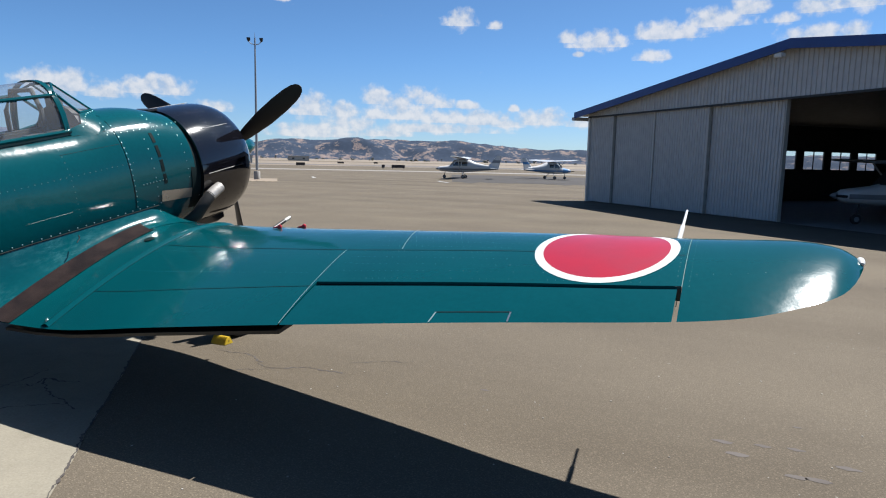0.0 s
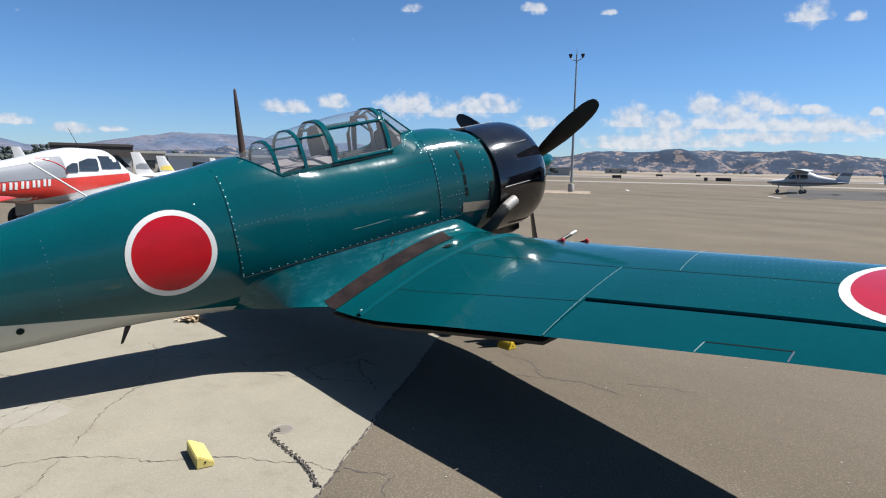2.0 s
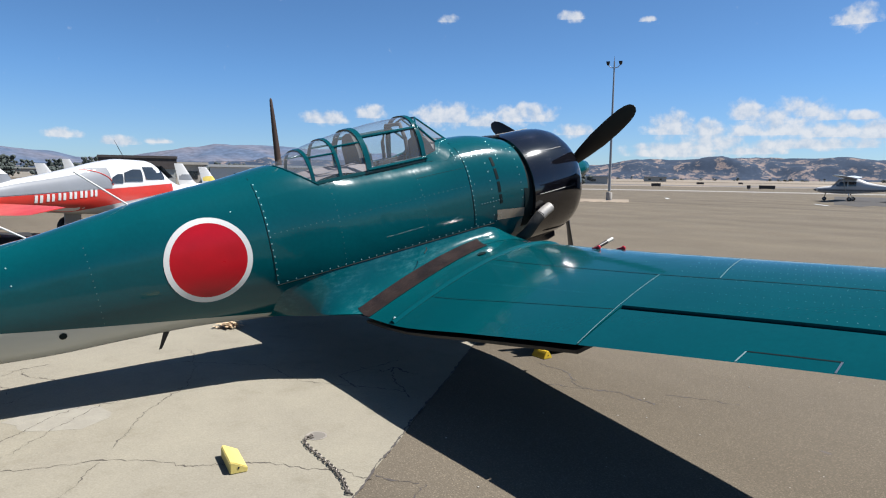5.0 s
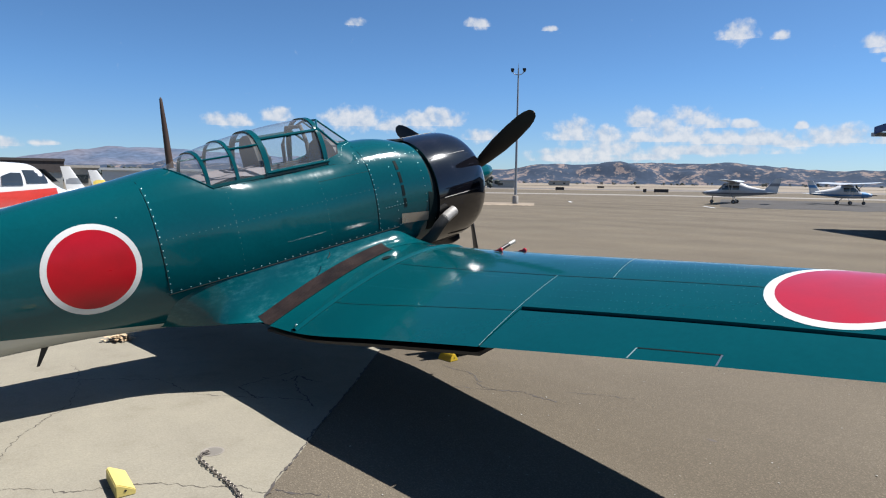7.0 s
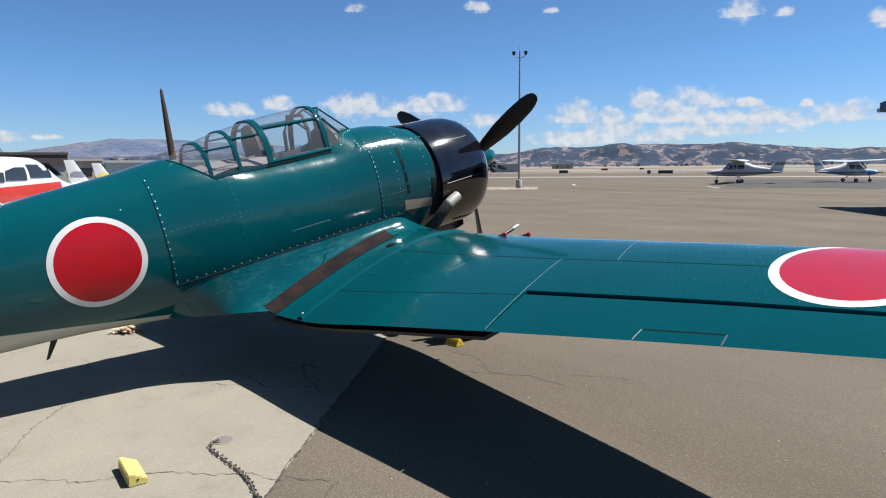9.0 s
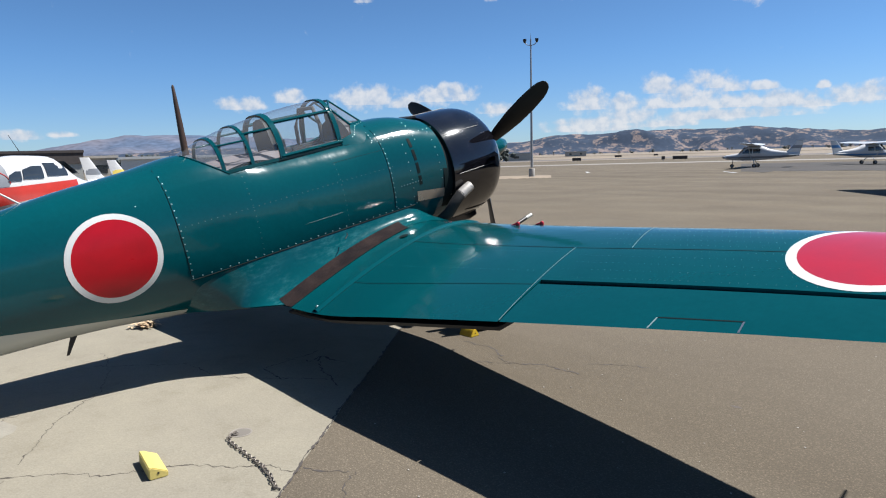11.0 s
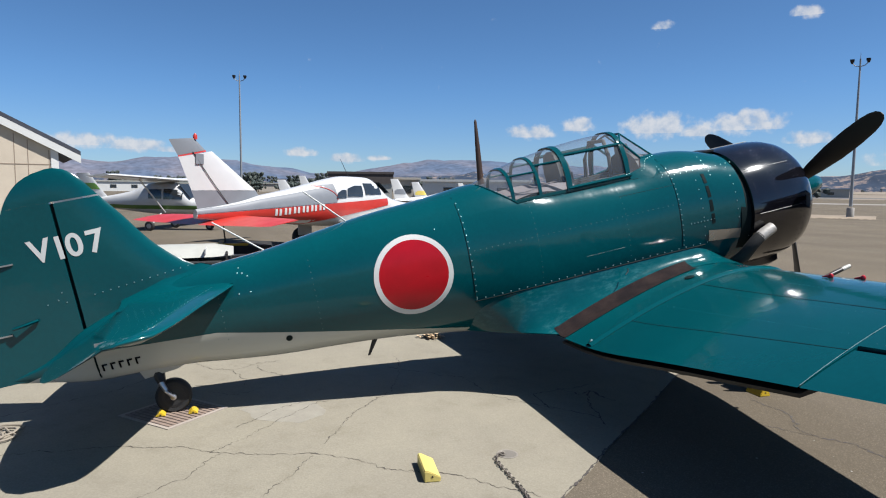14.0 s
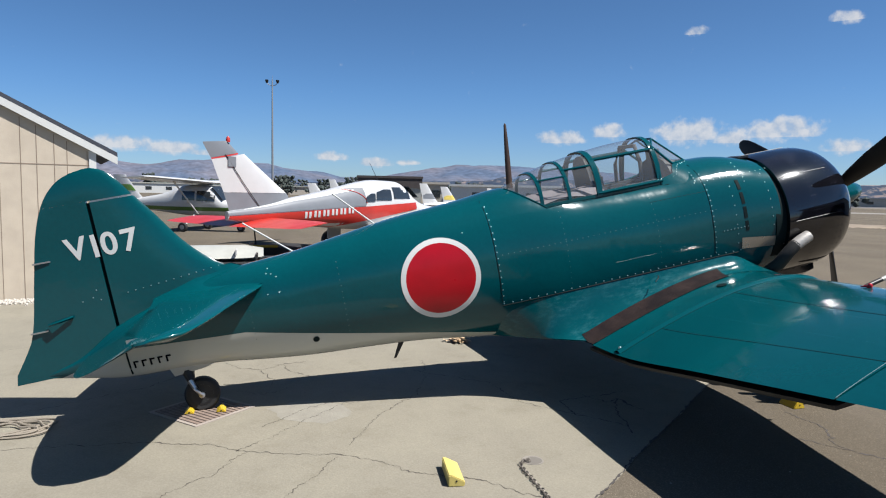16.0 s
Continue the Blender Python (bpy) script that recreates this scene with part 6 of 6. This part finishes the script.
# small high-wing airplane
def high_wing(m, trim, label, strut=True):
    t = thing("high_wing_plane", m, label, "airplane", "high-wing light planes")
    rows = [(0, .06, 1.08, 1.38), (1.4, .22, .95, 1.58), (2.6, .40, .82, 1.84), (3.4, .50, .74, 2.16), (4.3, .54, .70, 2.22), (4.9, .53, .70, 2.14), (5.5, .50, .72, 1.52), (6.4, .42, .78, 1.36), (6.9, .30, .86, 1.26), (7.0, .1, .98, 1.15)]
    fy = [r[0] for r in rows]
    w_, b_, t_ = (smooth_fn(fy, [r[i] for r in rows]) for i in (1, 2, 3))
    xs = lambda y, z: w_(y) * (1 - min(abs(z - (t_(y) + b_(y)) / 2) / ((t_(y) - b_(y)) / 2), 0.999) ** 2.4) ** (1 / 2.4)
    part("fuselage", loft(body_rings([(y, w_(y), b_(y), t_(y)) for y in np.linspace(0, 7.0, 34)], 20)), WHITE_GLOSS, t)
    for s in (1, -1):
        part("wing", slab((s * 0.0, 5.0, 2.30), (s * 0.0, 3.4, 2.24), (s * 5.4, 4.85, 2.46), (s * 5.4, 3.7, 2.40), 0.19, 0.14), WHITE_GLOSS, t)
        part("side_stripe", side_panel(xs, np.linspace(0.3, 6.7, 24), lambda y: 0.98 + 0.10 * max(2.6 - y, 0) / 2.6 - 0.02, lambda y: 1.14 + 0.06 * max(2.6 - y, 0) / 2.6, 0.006, s), trim, t)
        part("side_window", side_panel(xs, np.linspace(3.5, 4.15, 4), lambda y: 1.45, lambda y: 1.88, 0.010, s), PANE, t)
        part("side_window", side_panel(xs, np.linspace(4.25, 5.15, 4), lambda y: 1.42, lambda y: 1.90 - 0.25 * max(y - 4.7, 0), 0.010, s), PANE, t)
        part("wing_strut", tube([(s * 0.5, 4.3, 0.82), (s * 2.6, 4.35, 2.30)], 0.035, 8), WHITE_GLOSS, t)
        part("tailplane", slab((s * 0.05, 1.0, 1.2), (s * 0.05, 0.05, 1.2), (s * 1.65, 0.75, 1.2), (s * 1.65, 0.05, 1.2), 0.06, 0.04), WHITE_GLOSS, t)
        wheel(t, s * 1.15, 3.9, 0.22, 0.15, "main_wheel")
        part("gear_leg", tube([(s * 0.4, 4.1, 0.8), (s * 1.1, 3.92, 0.24)], [0.05, 0.03], 8), WHITE_GLOSS, t)
    part("fin", upright([(1.3, 1.9, -0.05), (1.55, 1.15, -0.08), (1.8, 0.92, -0.14), (2.62, 0.28, -0.38)], 0.1), WHITE_GLOSS, t)
    part("fin_flash", upright([(1.85, 0.86, -0.16), (2.15, 0.62, -0.25)], 0.105), trim, t)
    wheel(t, 0, 6.2, 0.19, 0.13, "nose_wheel")
    part("nose_leg", tube([(0, 6.2, 0.19), (0, 6.1, 0.9)], 0.035, 8), DARK, t)
    part("windscreen", loft([[(0.42 * c_, 4.95, 2.14), (0.45 * c_, 5.52, 1.50)] for c_ in (-1, -.5, 0, .5, 1)], closed=False, caps=False), PANE, t)
    part("spinner", turned([(6.95, 0.13), (7.1, 0.1), (7.22, 0.02)], "y", 16), trim, t).location = (0, 0, 1.06)
    part("propeller", boxes(((-0.9, 7.02, 1.01), (0.9, 7.05, 1.11)), bevel=0.01), DARK, t)
    return t


high_wing(pose(-28.6, -6.1, 0, 0, 0, -24), AIR_GREEN, "white and green high-wing light plane parked on the apron")
high_wing(Matrix.Translation((-19.9, 74.6, 0)) @ Matrix.Rotation(radians(105), 4, "Z") @ Matrix.Scale(1.05, 4), AIR_GREY, "white high-wing light plane with grey stripes, far across the apron")
c2 = high_wing(Matrix.Translation((-18.6, 80.6, 0)) @ Matrix.Rotation(radians(-42), 4, "Z"), AIR_BLUE, "white high-wing light plane with a blue nose, far across the apron")
part("blue_nose", loft(body_rings([(5.6, .505, .715, 1.50), (6.4, .425, .775, 1.365), (6.9, .305, .855, 1.265)], 20), caps=False), AIR_BLUE, c2)
inside = Vector((-1.449, 36.74, 0)) + HW * 16.4 + Vector((-HW.y, HW.x, 0)) * 8.5
high_wing(Matrix.Translation(inside) @ Matrix.Rotation(radians(HYAW + 155), 4, "Z"), AIR_GREY, "white light plane parked in the dark hangar")

# tails of planes parked farther off
def far_tail(x, y, turn_, h, col, label):
    t = thing("parked_plane", pose(x, y, 0, 0, 0, turn_), label, "airplane", "planes parked in the far row")
    part("fuselage", loft(body_rings([(0, .06, h * .42, h * .5), (2.5, .4, h * .30, h * .58), (4.2, .55, h * .26, h * .72), (5.6, .5, h * .28, h * .55), (6.8, .2, h * .36, h * .48)], 14)), WHITE_GLOSS, t)
    part("fin", upright([(h * .45, 1.3, 0), (h * .6, .9, -.1), (h, .2, -.35)], .1), WHITE_GLOSS, t)
    part("fin_flash", upright([(h * .62, .86, -.1), (h * .75, .65, -.16)], .105), col, t)
    for s in (1, -1):
        part("wing", slab((s * .3, 5.0, h * .36), (s * .3, 3.5, h * .36), (s * 4.8, 4.7, h * .46), (s * 4.8, 3.6, h * .46), .14, .08), WHITE_GLOSS, t)
        part("tailplane", slab((s * .05, 1, h * .47), (s * .05, 0, h * .47), (s * 1.6, .7, h * .47), (s * 1.6, 0, h * .47), .06, .04), WHITE_GLOSS, t)
        wheel(t, s * 1.2, 4.2, 0.22, 0.14)
        part("gear_leg", tube([(s * 1.2, 4.2, .22), (s * 1.1, 4.2, h * .34)], .04, 6), AIR_GREY, t)
    wheel(t, 0, 6.2, .2, .13)
    part("nose_leg", tube([(0, 6.2, .2), (0, 6.1, h * .36)], .04, 6), AIR_GREY, t)


FLASH = material("yellow_flash", (0.5544, 0.4235, 0.0924), 0.4)
for px_, yaw, d, turn_, h, col, lab in ((0, 74.4, 47, 10, 2.45, FLASH, "white parked light plane with a yellow tail flash"), (0, 76.2, 43, 15, 2.6, AIR_GREY, "white parked light plane with a plain white fin"),
                                        (0, 84.1, 60, 5, 3.0, AIR_GREY, "white and grey parked light plane, far off"), (0, 70.5, 62, 20, 2.5, AIR_RED, "white parked light plane with a red tail flash"), (0, 85.8, 46, 8, 2.5, AIR_GREY, "white parked light plane beside a grey-finned one")):
    x, y, _ = toward(yaw, d)
    far_tail(x, y, turn_, h, col, lab)

# ---- far buildings and airfield clutter ----
def building(yaw, d, w, h, deep, mat, label, roof=None, fascia=0.0):
    x, y, _ = toward(yaw, d)
    t = thing("airfield_building", pose(x, y, 0, 0, 0, yaw), label, "building", "low buildings round the airfield")
    part("block", boxes(((-w / 2, 0, 0), (w / 2, deep, h))), mat, t)
    part("roof", boxes(((-w / 2 - .3, -.3, h), (w / 2 + .3, deep + .3, h + .35))), roof or GREY_PAINT, t)
    if fascia:
        part("fascia", boxes(((-w / 2 - .2, -.2, h - fascia), (w / 2 + .2, -.02, h))), BROWN, t)
    n = max(int(w / 6), 1)
    for k in range(n):
        xx = -w / 2 + w * (k + .5) / n
        part("window", boxes(((xx - .9, -0.05, h * .35), (xx + .9, 0.02, h * .7))), PANE, t)


BROWN = material("dark_brown_cladding", (0.055, 0.045, 0.042), 0.8)
CREAM = material("cream_wall", (0.4235, 0.385, 0.3311), 0.8)
building(79.2, 105, 9.9, 4.1, 12, GREY_PAINT, "grey airfield building with dark flat roof edge", BROWN, 1.5)
building(75.3, 108, 4.3, 3.3, 9, CREAM, "cream airfield building with flat roof", CREAM)
building(69.2, 104, 17, 3.0, 12, WHITE, "long low white airfield building", WHITE)
for yaw, d, w, h in ((82, 230, 18, 2.6), (86, 245, 22, 2.8), (90, 255, 14, 2.6), (94, 240, 18, 2.6), (98, 230, 24, 3), (79, 255, 16, 2.8), (41.5, 240, 10, 2.4), (36.5, 520, 16, 3.2)):
    building(yaw, d, w, h, 10, (WHITE, CREAM, GREY_PAINT)[int(w) % 3], "low pale building at the airfield edge")
SIGN = material("dark_sign", (0.03, 0.025, 0.025), 0.6)
for yaw, d, w in ((28.1, 150, 3.0), (29.4, 150, 0.7), (36.4, 170, 2.2), (23.5, 190, 1.5), (33.0, 260, 2.5), (30, 300, 1.8)):
    x, y, _ = toward(yaw, d)
    t = thing("airfield_sign", pose(x, y, 0, 0, 0, yaw), "dark low airfield guidance sign in dry grass", "sign", "guidance signs beside the runway")
    part("panel", boxes(((-w / 2, 0, 0.25), (w / 2, 0.25, 0.95)), bevel=0.03), SIGN, t)
    part("leg", boxes(((-w / 2 + .2, .08, 0), (-w / 2 + .3, .16, .26))), POLE, t)
    part("leg", boxes(((w / 2 - .3, .08, 0), (w / 2 - .2, .16, .26))), POLE, t)

# ---- low thing behind the tail: a white float wing lying on a dark cart ----
x, y, _ = toward(94.6, 16.0)
cart = thing("flat_cart", pose(x, y, 0, 0, 0, 90), "dark flat cart carrying a dull white wing panel", "cart")
part("deck", boxes(((-1.9, -0.9, 0.28), (2.2, 0.9, 0.40)), bevel=0.02), RUBBER, cart)
part("skirt", boxes(((-1.8, -0.8, 0.0), (2.1, 0.8, 0.28))), DARK, cart)
panel = part("wing_panel", slab((-2.1, 0.75, 0.52), (-2.1, -0.7, 0.46), (1.35, 0.6, 0.60), (1.35, -0.55, 0.52), 0.30, 0.24), GREY_PAINT, cart, "dull white wing panel")
for px_ in (-1.1, -0.2, 0.75):
    part("panel_rib", boxes(((px_ - 0.012, -0.66, 0.56), (px_ + 0.012, 0.55, 0.675))), GALVANISED, panel)
part("end_fitting", boxes(((1.3, -0.75, 0.42), (1.7, -0.35, 0.52)), bevel=0.02), DARK, cart)
for s in (-1, 1):
    part("cart_rail", tube([(s * 1.2, -0.85, 0.40), (s * 1.2, -0.85, 0.56), (s * 1.2, 0.85, 0.56), (s * 1.2, 0.85, 0.40)], 0.03, 8), DARK, cart)
tow = toward(88.7, 18.0)
bar = thing("tow_dolly", pose(tow[0], tow[1], 0, 0, 0, 88), "low black dolly with a yellow rim", "dolly")
part("frame", boxes(((-0.75, -0.7, 0.10), (0.65, 0.7, 0.56)), bevel=0.03), RUBBER, bar)
for wx in (-0.55, 0.45):
    for wy in (-0.55, 0.55):
        part("castor", turned([(wx - 0.03, 0.06), (wx - 0.03, 0.10), (wx + 0.03, 0.10), (wx + 0.03, 0.06)], "x", 14), RUBBER, bar).location = (0, wy, 0.10)
part("rim", boxes(((-0.72, -0.70, 0.56), (0.05, -0.55, 0.62)), ((-0.72, -0.55, 0.56), (-0.60, 0.6, 0.61)), bevel=0.015), YELLOW, bar)

# ---- chocks, tie-down, rope, grate ----
def chock(m, l, w, h, mat, label, group="", wedge=None):
    t = thing("wheel_chock", m, label, "wheel chock", group)
    prof = wedge or [(-w / 2, 0), (w / 2, 0), (w / 2, h * .18), (w * .12, h), (-w * .12, h), (-w / 2, h * .18)]
    b = loft([[(x, y, z) for y, z in prof] for x in (-l / 2, l / 2)])
    bmesh.ops.bevel(b, geom=list(b.edges), offset=0.006, segments=2, affect="EDGES")
    part("block", b, mat, t)
    part("rope_eye", turned([(l / 2 - 0.004, 0.007), (l / 2 + 0.003, 0.007)], "x", 12), DARK, t).location = (0, 0, h * .45)
    return t


chock(pose(1.93, 1.872, 0.006, 0, 0, -7), 0.33, 0.12, 0.09, YELLOW_PALE, "faded pale yellow wheel chock lying on the concrete", wedge=[(-0.058, 0), (0.060, 0), (0.062, 0.036), (-0.038, 0.086), (-0.058, 0.082)])
chock(pose(1.10, 5.66, 0.0, 0, 0, 0), 0.20, 0.13, 0.085, YELLOW, "bright yellow wheel chock at the main wheel")
for y in (-0.125, 0.15):
    chock(pose(0.08, y + 0.02, 0.013, 0, 0, 0), 0.15, 0.08, 0.034, YELLOW, "small yellow chock against the tail wheel", "small chocks at the tail wheel")
steel = material("rusty_steel", (0.16, 0.14, 0.12), 0.55, 0.6, bump=0.3, bump_scale=60)
anchor = thing("tie_down_anchor", pose(1.79, 2.56, 0.006), "sunken round tie-down anchor in the concrete", "tie-down")
part("cup", turned([(0.0012, 0.085), (0.003, 0.085), (0.003, 0.074), (0.0012, 0.07)], "z", 28), material("cup_rim", (0.19, 0.17, 0.145), 0.85), anchor)
part("pit", turned([(0.001, 0.072), (0.002, 0.072)], "z", 24), material("pit_dirt", (0.125, 0.112, 0.096), 0.95), anchor)
part("ring_bolt", tube([(0.022 * math.cos(a) + 0.01, 0.022 * math.sin(a) - 0.05, 0.010) for a in np.linspace(0, 6.2832, 15)], 0.006, 8), steel, anchor)
chain = thing("tie_down_chain", pose(0, 0, 0.006), "rusty grey steel chain lying from the tie-down anchor", "chain")
way_pts = smooth_fn([0, 0.07, 0.15, 0.28, 0.55, 0.8, 1.0], [1.79, 1.81, 1.90, 2.05, 2.375, 2.58, 2.78])
way_y = smooth_fn([0, 0.07, 0.15, 0.28, 0.55, 0.8, 1.0], [2.51, 2.472, 2.42, 2.416, 2.41, 2.385, 2.33])
bm = tube([(0.014 * math.cos(a), 0.026 * math.sin(a), 0) for a in np.linspace(0, 2 * math.pi, 13)], 0.0045, 6)
link_ob = part("chain_link", bm, steel, chain)
for k in range(36):
    f = k / 35
    p = Vector((way_pts(f) + 0.003 * math.sin(k * 1.3), way_y(f) + 0.003 * math.cos(k * 1.1), 0.012))
    q = Vector((way_pts(min(f + .02, 1)), way_y(min(f + .02, 1)), 0))
    ang = math.atan2(q.y - p.y, q.x - p.x) - math.pi / 2
    o = link_ob if k == 0 else new("chain_link", link_ob.data)
    o.parent = chain
    o.matrix_basis = Matrix.Translation(p) @ Matrix.Rotation(ang, 4, "Z") @ Matrix.Rotation(radians(50 if k % 2 else -35), 4, "Y")
rope_pts = []
for k in range(150):
    a = k * 0.21
    r = 0.20 + 0.06 * math.sin(k * 0.13) + 0.03 * math.sin(k * 0.71)
    rope_pts.append((0.2 + 0.9 * r * math.cos(a) + 0.0008 * k, -1.55 + 1.5 * r * math.sin(a), 0.016 + 0.00012 * k + 0.006 * math.sin(k * 0.9)))
tagged(obj("rope", tube(rope_pts, 0.010, 6), material("old_rope", (0.2079, 0.1771, 0.1386), 0.95, bump=0.5, bump_scale=150)), "heap of old grey-brown rope on the concrete", "rope")
# drain grate under the tail wheel
grate = thing("drain_grate", pose(0.02, 0.0, 0.006, 0, 0, 43), "rusty metal drain grate set into the concrete", "drain grate")
RUST = material("rusty_grate", (0.2002, 0.1463, 0.1155), 0.8, second=(0.1463, 0.1078, 0.08855), scale=12, bump=0.3, bump_scale=60)
part("grate_frame", boxes(((-0.335, -0.335, 0.0), (0.335, -0.30, 0.007)), ((-0.335, 0.30, 0.0), (0.335, 0.335, 0.007)), ((-0.335, -0.30, 0.0), (-0.30, 0.30, 0.007)), ((0.30, -0.30, 0.0), (0.335, 0.30, 0.007))), material("pale_grate_frame", (0.2618, 0.2233, 0.1925), 0.85), grate)
# thin flat plate between the bars, darker than bars and frame
part("grate_pit", boxes(((-0.30, -0.30, 0.0), (0.30, 0.30, 0.002))), material("pit_plate", (0.085, 0.066, 0.055), 0.95), grate)
bm = boxes(((-0.30, -0.0165, 0.002), (0.30, 0.0165, 0.007)))
first = part("grate_bar", bm, RUST, grate, smooth=False)
for k in range(12):
    o = first if k == 0 else new("grate_bar", first.data)
    o.parent = grate
    o.location = (0, -0.27 + 0.049 * k, 0)
# leaf litter under the belly
bm = bmesh.new()
rg = random.Random(8)
for _ in range(150):
    x, y = -2.18 + rg.gauss(0, 0.06), 3.16 + rg.gauss(0, 0.06)
    a = rg.uniform(0, 6.28)
    l = rg.uniform(0.02, 0.05)
    z = 0.010 + rg.random() * 0.07
    bm.faces.new([bm.verts.new((x + l * math.cos(a + t), y + l * 0.6 * math.sin(a + t), z + 0.01 * rg.random())) for t in (0, 1.8, 3.3, 4.9)])
tagged(obj("dead_leaves", bm, material("dead_leaves", (0.46, 0.33, 0.20), 0.9), False), "little heap of dead brown leaves on the concrete", "leaves", kind="stuff")
# loose stones and chips on the asphalt
bm = bmesh.new()
rg = random.Random(21)
for _ in range(240):
    x, y = rg.uniform(2.2, 9.0), rg.uniform(2.6, 11.0)
    if (Vector((x, y, 0)) - NEAR).dot(EDGE) < 0.1:
        continue
    r = rg.uniform(0.003, 0.009)
    bmesh.ops.create_icosphere(bm, subdivisions=1, radius=r, matrix=Matrix.Translation((x, y, r * 0.6)) @ Matrix.Diagonal((1, rg.uniform(0.6, 1.4), 0.35, 1)))
tagged(obj("stone_chips", bm, material("stone_chips", (0.30, 0.28, 0.25), 0.9, second=(0.20, 0.185, 0.16), scale=9), False), "scattered pale stone chips on the asphalt apron", "stones", kind="stuff")
